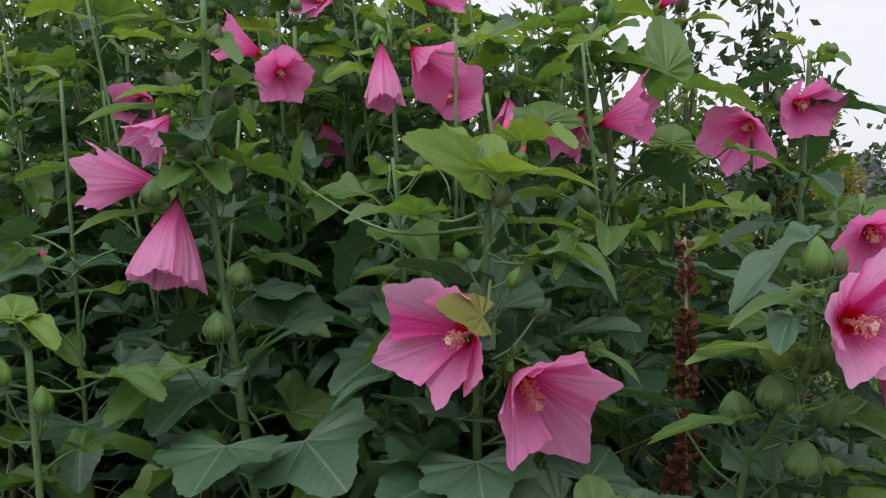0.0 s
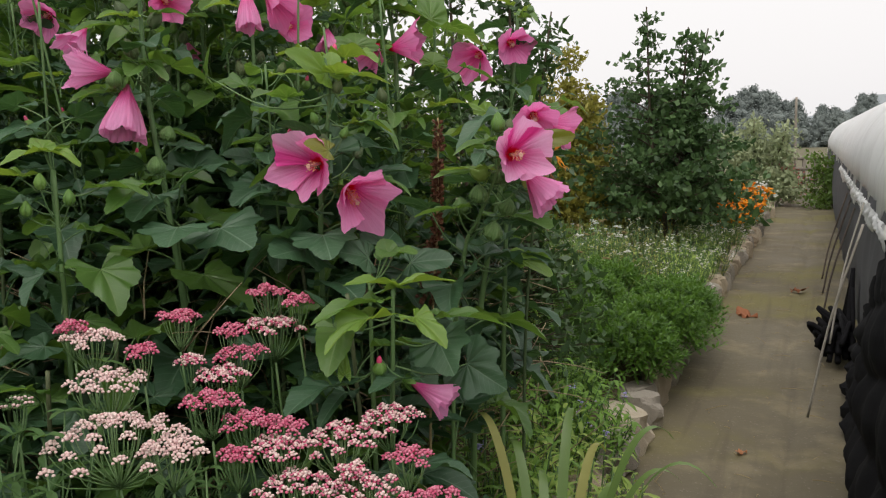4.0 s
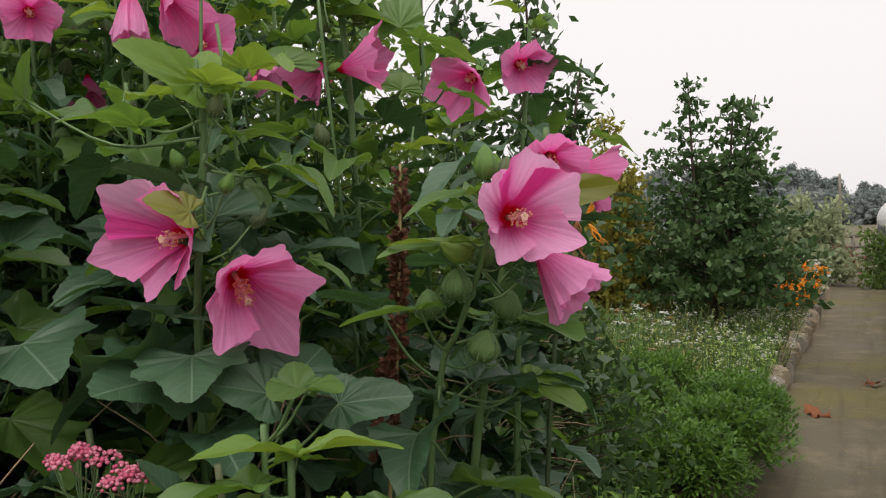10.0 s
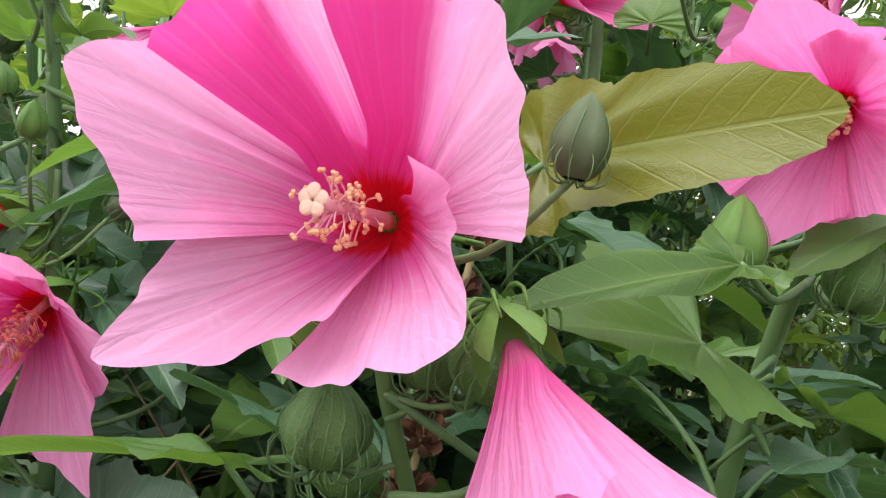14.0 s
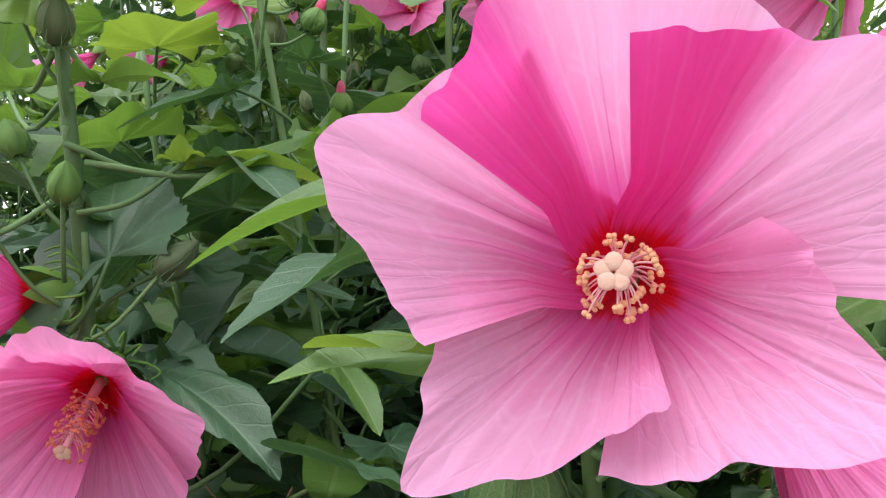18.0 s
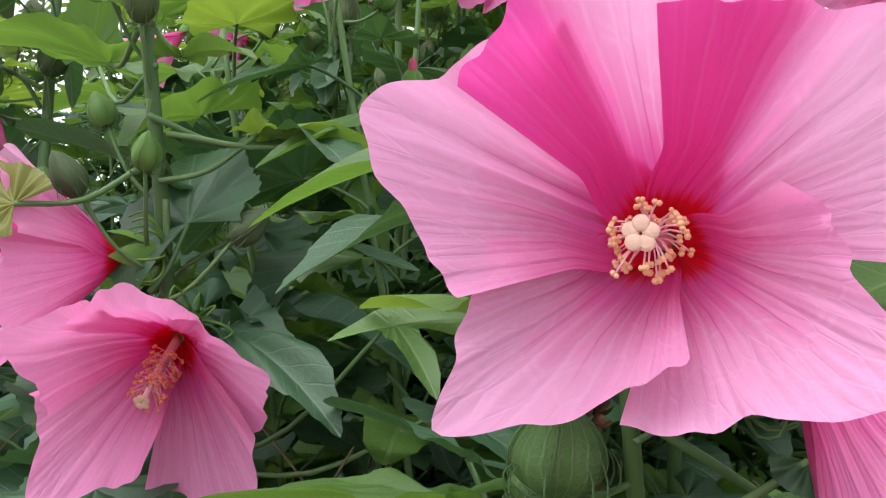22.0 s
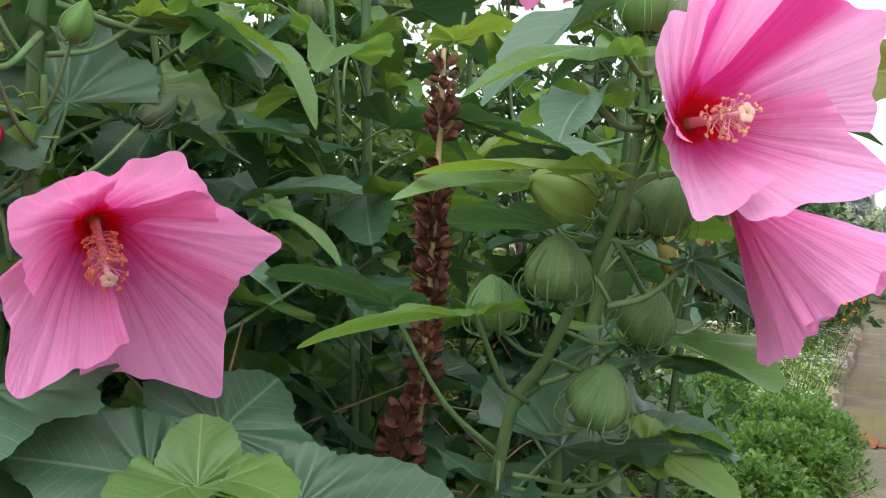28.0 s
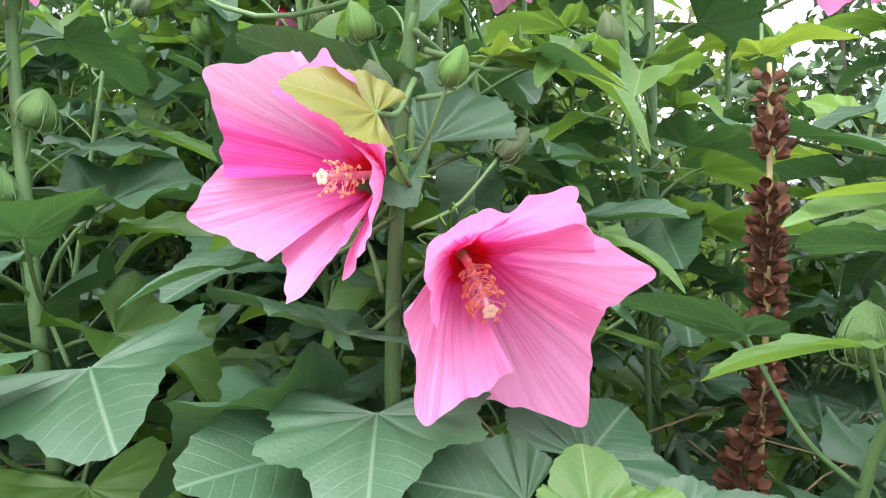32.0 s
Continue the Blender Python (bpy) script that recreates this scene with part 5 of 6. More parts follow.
# ---- yarrow ----
def yarrow(top, width, tone):
    """A stem that forks under a flat head of tiny florets, with feathery leaves along it."""
    rng = random.Random(int(top[0] * 1000) * 7 + int(top[2] * 1000))
    x, y, z = top
    width *= 1.08
    words = ("pale blush pink", "deep crimson-pink", "mixed pale and crimson-pink", "green-budded whitish")[tone]
    base = (x + rng.uniform(-0.05, 0.05), y + rng.uniform(0.0, 0.10), 0.15)
    root = thing("yarrow", base, f"yarrow stem with a flat {words} flower head", "yarrow", "yarrow stems")
    fork = np.array((x, y, z - 0.05 - 0.3 * width))
    part("stem", tube("stem", [base, ((base[0] + x) / 2 + 0.02, (base[1] + y) / 2, 0.55 * z), fork], 0.0032, 0.0024, STEM, 6, 14), root)
    heads = Heap()
    rays = Heap()
    slot = {0: (0, 0, 0), 1: (1, 1, 1), 2: (0, 1, 0), 3: (2, 2, 0)}[tone]
    lobes = max(3, int(width / 0.0105))
    cents = [(0.0, 0.0)] + [(0.36 * width * math.cos(k * 2.4) * math.sqrt((k + 0.3) / lobes) * 1.15, 0.36 * width * math.sin(k * 2.4) * math.sqrt((k + 0.3) / lobes) * 1.15) for k in range(lobes * 2)]
    for cx, cy in cents:
        c = np.array((x + cx, y + cy, z + rng.uniform(-0.007, 0.005) - 4.0 * (cx * cx + cy * cy)))
        rays.tube([fork, (fork + c) / 2 + np.array((cx * 0.25, cy * 0.25, 0)), c - np.array((0, 0, 0.004))], 0.0014, 0.0009, 0, 4, 5)
        for j in range(15):
            a, q = j * 2.4, math.sqrt(j / 15)
            r = 0.0120 * q
            p = (c[0] + r * math.cos(a), c[1] + r * math.sin(a), c[2] + 0.009 * (1 - q * q) + rng.uniform(-0.0015, 0.0015))
            v, f = ball(p, rng.uniform(0.0024, 0.0034), (1, 1, 0.8), 6, 3)
            heads.add(v, f, slot[j % 3])
    head = tagged(part("flower_head", heads.mesh("flower_head", [YARROW_PALE, YARROW_DEEP, FERN]), root), kind="stuff")
    tagged(part("umbel", rays.mesh("umbel", [STEM]), head), kind="stuff")
    green = Heap()
    for k in range(9):
        f = 0.30 + 0.07 * k
        p = np.array((base[0] + (x - base[0]) * f, base[1] + (y - base[1]) * f, 0.15 + (z - 0.2) * f))
        a = k * 2.4 + rng.random()
        d = np.array((math.cos(a) * 0.85, math.sin(a) * 0.85, 0.5))
        L = 0.13 * (1.1 - 0.6 * f)
        for q in np.linspace(0.1, 1, 11):
            c = p + d * L * q + np.array((0, 0, -0.35 * L * q * q))
            for sgn in (-1, 1):
                e = np.array((-math.sin(a) * sgn, math.cos(a) * sgn, 0.35)) + d * 0.5
                blade_heap(green, c, e, 0.022 * (1.1 - 0.7 * q), 0.004, 0, 0.2, 3)
    tagged(part("feathery_leaves", green.mesh("feathery_leaves", [FERN]), root), kind="stuff")


yarrow((-0.512, 0.75, 1.144), 0.090, 0)
yarrow((-0.372, 0.92, 1.109), 0.047, 1)
yarrow((-0.337, 0.9, 1.098), 0.081, 0)
yarrow((-0.195, 0.95, 1.113), 0.059, 1)
yarrow((-0.296, 0.8, 1.046), 0.103, 0)
yarrow((-0.246, 0.85, 1.074), 0.039, 1)
yarrow((-0.258, 0.65, 1.015), 0.173, 0)
yarrow((-0.177, 0.62, 0.98), 0.072, 0)
yarrow((-0.102, 0.95, 1.077), 0.048, 1)
yarrow((-0.087, 0.93, 1.043), 0.073, 1)
yarrow((-0.033, 1.0, 1.144), 0.055, 1)
yarrow((-0.023, 0.97, 1.085), 0.087, 2)
yarrow((0.024, 0.97, 1.126), 0.042, 1)
yarrow((-0.119, 0.88, 1.018), 0.069, 2)
yarrow((-0.133, 0.8, 0.994), 0.076, 1)
yarrow((-0.069, 0.78, 0.962), 0.075, 1)
yarrow((-0.014, 0.77, 0.948), 0.064, 1)
yarrow((-0.019, 0.72, 0.932), 0.081, 2)
yarrow((-0.088, 0.7, 0.927), 0.046, 1)
yarrow((0.003, 0.66, 0.89), 0.109, 2)
yarrow((0.081, 0.75, 0.934), 0.111, 2)
yarrow((0.175, 0.8, 0.942), 0.087, 2)
yarrow((0.195, 0.72, 0.894), 0.067, 1)
yarrow((0.116, 0.66, 0.873), 0.094, 2)
yarrow((0.212, 0.62, 0.857), 0.101, 1)
yarrow((0.094, 0.68, 0.891), 0.040, 2)
yarrow((-0.415, 0.72, 1.033), 0.036, 3)
yarrow((-0.173, 0.9, 1.039), 0.035, 2)

# feathery and lime-leaved undergrowth round the yarrow
for k, (x, y, z) in enumerate(((-0.62, 0.62, 0.80), (-0.50, 0.50, 0.72), (-0.36, 0.52, 0.66), (-0.78, 0.75, 0.85), (-0.66, 0.45, 0.70), (-0.20, 0.55, 0.62), (0.0, 0.6, 0.62), (0.15, 0.66, 0.60), (-0.9, 0.95, 0.80), (0.3, 0.72, 0.5), (-0.45, 0.7, 0.75), (-0.1, 0.72, 0.7), (-0.70, 0.55, 0.78), (-0.56, 0.68, 0.80), (-0.84, 0.62, 0.84), (-0.72, 0.85, 0.84), (-0.30, 0.42, 0.60), (-0.42, 0.36, 0.60))):
    clump((x, y, 0.13), z + (0.27 if x < -0.3 else 0.16), 0.13, 24, 300 + k, "feathery green foliage of spent yarrow", FERN, 0.065, 0.013, per=34, lean=0.15)
for k, (x, y) in enumerate(((-0.40, 0.42), (-0.30, 0.50), (-0.52, 0.60))):
    clump((x, y, 0.13), 0.82, 0.10, 9, 330 + k, "small self-sown plant with lime leaves", LIME, 0.05, 0.026, per=10)

# ---- the dry seed stalk ----
seedy = thing("dry_seed_stalk", (0.33, 1.19, 0.15), "dead stalk crowded with split brown seed capsules", "seed stalk")
SEED_LINE = bez([(0.30, 1.20, 0.15), (0.315, 1.17, 0.9), (0.338, 1.185, 1.20), (0.352, 1.215, 1.40), (0.356, 1.23, 1.475)], 200)
part("stem", tube("stem", [(0.30, 1.20, 0.15), (0.315, 1.17, 0.9), (0.338, 1.185, 1.20), (0.352, 1.215, 1.40), (0.356, 1.23, 1.475)], 0.0036, 0.0020, STRAW, 7, 30), seedy)


def husk_mesh(seed):
    """Three curved valves that gape at the top."""
    rng = random.Random(seed)
    heap = Heap()
    for k in range(3):
        a0 = 2 * math.pi * k / 3 + rng.uniform(-0.2, 0.2)
        open_by = rng.uniform(0.15, 0.60)
        v = []
        for i in range(5):
            u = i / 2 - 1
            for j in range(5):
                q = j / 4
                r = 0.42 * math.sin(math.pi * (0.1 + 0.75 * q)) + open_by * q * q
                a = a0 + u * 0.95 * (1 - 0.55 * q**3)
                v.append((r * math.cos(a), r * math.sin(a), q * 1.15 - 0.1))
        heap.add(v, grid_faces(5, 5), 0)
    return heap.mesh("capsule", [HUSK])


HUSKS = [husk_mesh(k) for k in range(5)]
rng = random.Random(12)
for k in range(190):
    if noise.noise((k * 0.11, 3.3, 0)) < -0.22:
        continue
    z = 1.06 + 0.375 * (k / 178) if k < 178 else 1.435 + 0.04 * (k - 178) / 12
    i = int(np.argmin(abs(SEED_LINE[:, 2] - z)))
    p, a = SEED_LINE[i], k * 2.4
    wide = 0.0065 if z > 1.2 else 0.0065 + 0.15 * (1.2 - z)
    r = rng.uniform(0.4, 1.0) * wide
    d = Vector((math.cos(a), math.sin(a), rng.uniform(0.2, 1.2)))
    at = (p[0] + r * math.cos(a) + (-0.012 if z < 1.2 else 0), p[1] + r * math.sin(a), z)
    size = rng.uniform(0.0085, 0.012) if z < 1.425 else 0.008
    part("capsule", HUSKS[k % 5], seedy, aim(at, d, (0.2, 0.9, 0.1), rng.uniform(0, 6)) @ Matrix.Scale(size, 4))

# ---- the wilted day lilies ----
lily = thing("wilted_lily", (0.64, 1.40, 0.15), "day lily stalk with a wilted orange flower, pods and brown remains", "lily")
part("stem", tube("stem", [(0.60, 1.42, 0.15), (0.605, 1.40, 0.9), (0.635, 1.37, 1.31), (0.66, 1.35, 1.40)], 0.005, 0.003, STEM_DARK, 7, 20), lily)
for k, (at, d, L, mat) in enumerate((((0.668, 1.34, 1.395), (0.6, -0.2, 0.8), 0.075, LILY), ((0.672, 1.34, 1.38), (0.4, -0.3, -0.8), 0.05, LILY), ((0.655, 1.35, 1.385), (-0.2, -0.2, -1), 0.06, WITHER), ((0.65, 1.35, 1.37), (0.1, -0.2, -1), 0.065, WITHER), ((0.640, 1.36, 1.33), (-0.1, -0.3, -1), 0.06, WITHER))):
    heap = Heap()
    for j in range(7):
        e = np.array(d) + np.array((math.cos(j * 1.26), math.sin(j * 1.26), 0)) * 0.25
        a, span = np.array(at), L * (0.4 + 0.09 * j)
        wig = np.array([math.cos(j * 2.1 + k), math.sin(j * 1.7 + k), 0.5 * math.cos(j + k)]) * span * 0.08
        heap.tube([a, a + e * span * 0.3 + wig, a + e * span * 0.6 - 0.8 * wig, a + e * span * 0.85 + 0.6 * wig, a + e * span], 0.0015, 0.0006, 0, 5, 12)
    part("withered_flower", heap.mesh("withered_flower", [mat]), lily)
for k, (at, d, L) in enumerate((((0.600, 1.36, 1.29), (-0.10, -0.05, 1), 0.062), ((0.625, 1.36, 1.30), (0.25, -0.1, 1), 0.050), ((0.636, 1.36, 1.295), (0.45, -0.1, 0.9), 0.045), ((0.61, 1.37, 1.28), (0.0, -0.2, 1), 0.035))):
    v, f = ball((0, 0, 0.5), 0.5, (0.30, 0.30, 1.0), 9, 7)
    part("seed_pod", mesh_of("seed_pod", v, f, POD), lily, aim(at, d) @ Matrix.Scale(L, 4))
    part("pod_stalk", tube("pod_stalk", [(0.612, 1.39, 1.2), ((0.612 + at[0]) / 2, 1.38, 1.25), at], 0.002, 0.002, STEM, 5, 6), lily)

# ---- mallows that carry the near flowers ----
pair = mallow((0.10, 1.18, 0.15), "tall mallow stalk with two open pink flowers and a lime crown")
AB = [(0.10, 1.18, 0.15), (0.085, 1.16, 0.8), (0.080, 1.13, 1.2), (0.090, 1.10, 1.38), (0.105, 1.07, 1.50), (0.10, 1.06, 1.585)]
pair_line = stalk(pair, AB, 0.0068, 0.0038)
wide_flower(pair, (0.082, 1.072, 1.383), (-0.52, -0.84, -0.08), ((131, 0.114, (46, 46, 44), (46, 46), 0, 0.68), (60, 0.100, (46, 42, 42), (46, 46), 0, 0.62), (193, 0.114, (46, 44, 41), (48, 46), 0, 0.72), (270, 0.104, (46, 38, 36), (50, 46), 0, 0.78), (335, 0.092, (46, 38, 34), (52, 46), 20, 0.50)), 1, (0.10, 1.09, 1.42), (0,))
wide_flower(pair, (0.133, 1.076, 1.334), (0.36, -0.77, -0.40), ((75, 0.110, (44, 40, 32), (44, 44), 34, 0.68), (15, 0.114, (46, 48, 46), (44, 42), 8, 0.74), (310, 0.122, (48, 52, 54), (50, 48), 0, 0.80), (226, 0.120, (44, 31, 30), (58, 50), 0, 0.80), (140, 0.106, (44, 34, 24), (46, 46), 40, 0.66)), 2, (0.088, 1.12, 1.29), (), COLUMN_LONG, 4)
single = mallow((0.36, 1.20, 0.15), "mallow stalk with pink flowers and fat green pods")
SC = [(0.36, 1.20, 0.15), (0.372, 1.19, 0.9), (0.392, 1.14, 1.18), (0.412, 1.10, 1.25), (0.432, 1.02, 1.35), (0.44, 1.0, 1.43)]
single_line = stalk(single, SC, 0.0055, 0.0028)
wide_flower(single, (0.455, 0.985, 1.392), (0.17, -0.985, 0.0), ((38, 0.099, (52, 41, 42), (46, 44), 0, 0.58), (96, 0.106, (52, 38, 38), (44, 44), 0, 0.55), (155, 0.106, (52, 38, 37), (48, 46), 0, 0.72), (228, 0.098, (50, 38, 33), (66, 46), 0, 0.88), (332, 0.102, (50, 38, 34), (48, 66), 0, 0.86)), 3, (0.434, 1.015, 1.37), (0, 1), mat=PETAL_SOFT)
flower(single, (0.492, 1.012, 1.357), (0.60, -0.37, -0.71), 0.088, (20, 28, 28), 20, 4, PETAL_PALE, stem=(0.434, 1.02, 1.35), star=0.45, ruffle=1.6)
for at, w, s, kind, d in (((0.373, 1.085, 1.286), 0.032, (0.415, 1.10, 1.25), "pod", (-0.1, 0, 1)), ((0.400, 1.035, 1.312), 0.035, (0.425, 1.06, 1.30), "pod", (0, -0.1, 1)),
                          ((0.476, 1.090, 1.278), 0.035, (0.418, 1.09, 1.27), "pod", (0.3, -0.2, 1)), ((0.438, 1.066, 1.230), 0.038, (0.398, 1.13, 1.20), "pod", (0.2, -0.2, 1)),
                          ((0.403, 1.026, 1.355), 0.031, (0.43, 1.03, 1.34), "lime", (-0.9, 0, 0.35)), ((0.468, 1.048, 1.349), 0.034, (0.43, 1.03, 1.33), "pod", (0.2, -0.1, 0.8)),
                          ((0.524, 0.975, 1.414), 0.015, (0.47, 0.99, 1.38), "dark", (0.1, 0, 1)), ((0.430, 0.985, 1.450), 0.026, (0.438, 1.0, 1.41), "young", (0, 0, 1)),
                          ((0.455, 1.0, 1.445), 0.018, (0.44, 1.0, 1.42), "dark", (0.3, 0, 1)), ((0.440, 1.045, 1.345), 0.026, (0.432, 1.03, 1.32), "pod", (-0.1, 0.1, 0.9))):
    bud(single, at, w, s, kind, d)
twin = mallow((0.44, 1.36, 0.15), "mallow stalk with two pink flowers turned outwards")
SH = [(0.44, 1.36, 0.15), (0.46, 1.33, 0.9), (0.50, 1.28, 1.25), (0.525, 1.25, 1.36), (0.556, 1.20, 1.45), (0.562, 1.19, 1.52)]
twin_line = stalk(twin, SH, 0.008, 0.004)
flower(twin, (0.560, 1.175, 1.480), (-0.08, -0.86, -0.45), 0.072, (27, 38, 42), 30, 5, stem=(0.555, 1.2, 1.45))
flower(twin, (0.600, 1.215, 1.460), (0.93, -0.05, -0.22), 0.077, (26, 40, 50), 12, 6, stem=(0.556, 1.2, 1.44))
bud(twin, (0.530, 1.135, 1.405), 0.024, (0.545, 1.22, 1.40), "young")
bud(twin, (0.575, 1.17, 1.40), 0.028, (0.545, 1.22, 1.41), "pod", (0.3, 0, 1))
bud(twin, (0.555, 1.24, 1.40), 0.016, (0.545, 1.22, 1.38), "pink", (0.5, -0.2, 0.5))
for at, w, kind in (((0.09, 1.03, 1.425), 0.018, "dark"), ((0.13, 1.05, 1.44), 0.016, "young"), ((0.16, 1.10, 1.40), 0.018, "dark"), ((0.075, 1.06, 1.47), 0.016, "young"), ((0.12, 1.05, 1.53), 0.018, "dark"), ((0.085, 1.05, 1.55), 0.018, "young")):
    bud(pair, at, w, (0.102, 1.075, at[2] - 0.05), kind, (at[0] - 0.1, at[1] - 1.07, 0.06))
drop = mallow((-0.2, 1.24, 0.15), "mallow stalk with hanging, fading pink flowers")
SD = [(-0.20, 1.24, 0.15), (-0.205, 1.23, 0.9), (-0.235, 1.22, 1.3), (-0.265, 1.24, 1.55), (-0.27, 1.26, 1.84)]
drop_line = stalk(drop, SD, 0.009, 0.004)
flower(drop, (-0.296, 1.195, 1.552), (-0.14, -0.22, -0.97), 0.106, (25, 28, 14), 0, 7, PETAL_PALE, stem=(-0.262, 1.23, 1.53), star=0.45, ruffle=1.6)
flower(drop, (-0.318, 1.20, 1.575), (-0.93, -0.25, 0.10), 0.094, (18, 30, 34), 15, 8, PETAL_PALE, stem=(-0.262, 1.23, 1.55))
bud(drop, (-0.25, 1.19, 1.385), 0.034, (-0.235, 1.22, 1.33), "pod")
bud(drop, (-0.225, 1.21, 1.45), 0.030, (-0.25, 1.23, 1.40), "pod", (0.3, 0, 1))
bud(drop, (-0.315, 1.17, 1.56), 0.030, (-0.262, 1.23, 1.54), "pod")
for at, w in (((-0.24, 1.22, 1.68), 0.026), ((-0.30, 1.23, 1.70), 0.024), ((-0.25, 1.23, 1.76), 0.022), ((-0.29, 1.24, 1.62), 0.028), ((-0.23, 1.22, 1.57), 0.026)):
    bud(drop, at, w, (-0.268, 1.25, at[2] - 0.06), "dark", (at[0] + 0.27, 0, 0.05))
shoot = mallow((0.166, 1.03, 0.15), "short mallow shoot with lime young leaves")
stalk(shoot, [(0.166, 1.03, 0.15), (0.168, 1.02, 0.7), (0.166, 1.0, 1.165)], 0.007, 0.004)
front = mallow((0.2, 0.92, 0.15), "low mallow shoot with a bright lime crown")
front_line = stalk(front, [(0.2, 0.92, 0.15), (0.19, 0.915, 0.7), (0.2, 0.90, 1.16)], 0.007, 0.004)
flower(front, (0.235, 0.93, 0.955), (0.80, -0.45, -0.38), 0.085, (14, 24, 30), 0, 9, PETAL_PALE, stem=(0.195, 0.915, 0.93), star=0.45)
bud(front, (0.166, 0.87, 1.005), 0.024, (0.19, 0.91, 0.95), "pink", (0, -0.2, 1))
left = mallow((-0.42, 1.07, 0.15), "mallow shoot with a bright lime crown at the bed's side")
left_line = stalk(left, [(-0.42, 1.07, 0.15), (-0.415, 1.06, 0.8), (-0.41, 1.03, 1.385)], 0.007, 0.004)
for at in ((-0.43, 1.01, 1.36), (-0.38, 1.0, 1.33), (-0.46, 1.02, 1.31)):
    bud(left, at, 0.020, (-0.412, 1.04, 1.28), "young")
tall = mallow((0.30, 1.52, 0.15), "tall mallow stalk with pink flowers held at its crown")
ST = [(0.30, 1.52, 0.15), (0.31, 1.52, 1.0), (0.30, 1.48, 1.6), (0.28, 1.52, 1.82)]
tall_line = stalk(tall, ST, 0.009, 0.004)
flower(tall, (0.278, 1.44, 1.650), (0.90, -0.35, 0.12), 0.090, (22, 31, 34), 25, 10, stem=(0.30, 1.48, 1.62))
flower(tall, (0.515, 1.45, 1.645), (-0.55, -0.55, -0.42), 0.085, (24, 36, 42), 40, 11, stem=(0.42, 1.5, 1.58))
flower(tall, (0.26, 1.47, 1.665), (-0.55, -0.55, -0.5), 0.075, (20, 34, 42), 5, 12, stem=(0.30, 1.49, 1.6))
crown_buds(tall, tall_line, random.Random(4), 9)
right = mallow((0.58, 1.58, 0.15), "mallow stalk with an open pink flower beside the path")
right_line = stalk(right, [(0.58, 1.58, 0.15), (0.60, 1.58, 1.0), (0.62, 1.56, 1.5), (0.64, 1.55, 1.76)], 0.008, 0.004)
flower(right, (0.610, 1.54, 1.680), (0.10, -0.85, -0.35), 0.072, (28, 42, 48), 15, 13, stem=(0.62, 1.56, 1.62))
crown_buds(right, right_line, random.Random(9), 7)
wilt = mallow((-0.04, 1.58, 0.15), "tall mallow stalk with a hanging faded flower")
wilt_line = stalk(wilt, [(-0.04, 1.58, 0.15), (-0.045, 1.57, 1.1), (-0.05, 1.54, 1.86)], 0.008, 0.004)
flower(wilt, (-0.058, 1.485, 1.800), (0.05, -0.2, -0.98), 0.096, (18, 21, 10), 0, 14, PETAL_PALE, stem=(-0.048, 1.54, 1.78), star=0.45)
flower(wilt, (-0.015, 1.53, 1.80), (0.55, -0.40, -0.60), 0.095, (20, 31, 34), 20, 15, stem=(-0.048, 1.54, 1.76))
crown_buds(wilt, wilt_line, random.Random(2), 8)
back = mallow((-0.62, 1.85, 0.15), "mallow stalk at the back with an open pink flower")
back_line = stalk(back, [(-0.62, 1.85, 0.15), (-0.62, 1.84, 1.1), (-0.63, 1.83, 1.9)], 0.008, 0.004)
flower(back, (-0.58, 1.83, 1.790), (-0.30, -0.80, -0.40), 0.080, (26, 40, 48), 50, 16, stem=(-0.625, 1.84, 1.74))
flower(back, (-0.44, 1.56, 1.715), (-0.35, -0.50, -0.60), 0.090, (16, 26, 30), 10, 17, PETAL_PALE)
for k, (at, d, R, b, pale) in enumerate((((-0.30, 1.66, 1.83), (-0.75, -0.45, 0.35), 0.088, (20, 29, 30), 0), ((-0.27, 1.66, 1.80), (0.3, -0.8, -0.3), 0.085, (24, 36, 40), 0), ((0.146, 1.70, 1.735), (0.05, -0.3, -0.9), 0.075, (16, 26, 34), 1), ((0.035, 1.62, 1.725), (0.25, -0.9, 0.05), 0.076, (26, 40, 46), 0),
                                      ((-0.257, 2.0, 1.745), (0.1, -0.4, -0.8), 0.085, (18, 28, 36), 0), ((-0.02, 1.95, 1.985), (0.8, -0.4, 0.2), 0.085, (22, 36, 44), 0), ((-0.22, 1.88, 1.975), (-0.3, -0.8, 0.3), 0.080, (26, 44, 54), 0), ((0.47, 1.9, 1.93), (0.6, -0.3, 0.6), 0.085, (18, 28, 36), 0))):
    stem_at = (at[0] + 0.02, at[1] + 0.06, 0.15)
    far = mallow(stem_at, "mallow stalk among the group with a pink flower at its crown")
    ln = stalk(far, [stem_at, (stem_at[0], stem_at[1], 1.0), (at[0] + 0.02, at[1] + 0.05, at[2] + 0.09)], 0.008, 0.004)
    flower(far, at, d, R, b, 14 * k, 20 + k, PETAL_PALE if pale else PETAL_DEEP, stem=(at[0] + 0.02, at[1] + 0.055, at[2] - 0.06))
    leafy(far, ln, random.Random(500 + k), 0.30, 1.0, 36, (0.10, 0.165))
    crown_buds(far, ln, random.Random(520 + k), 5)

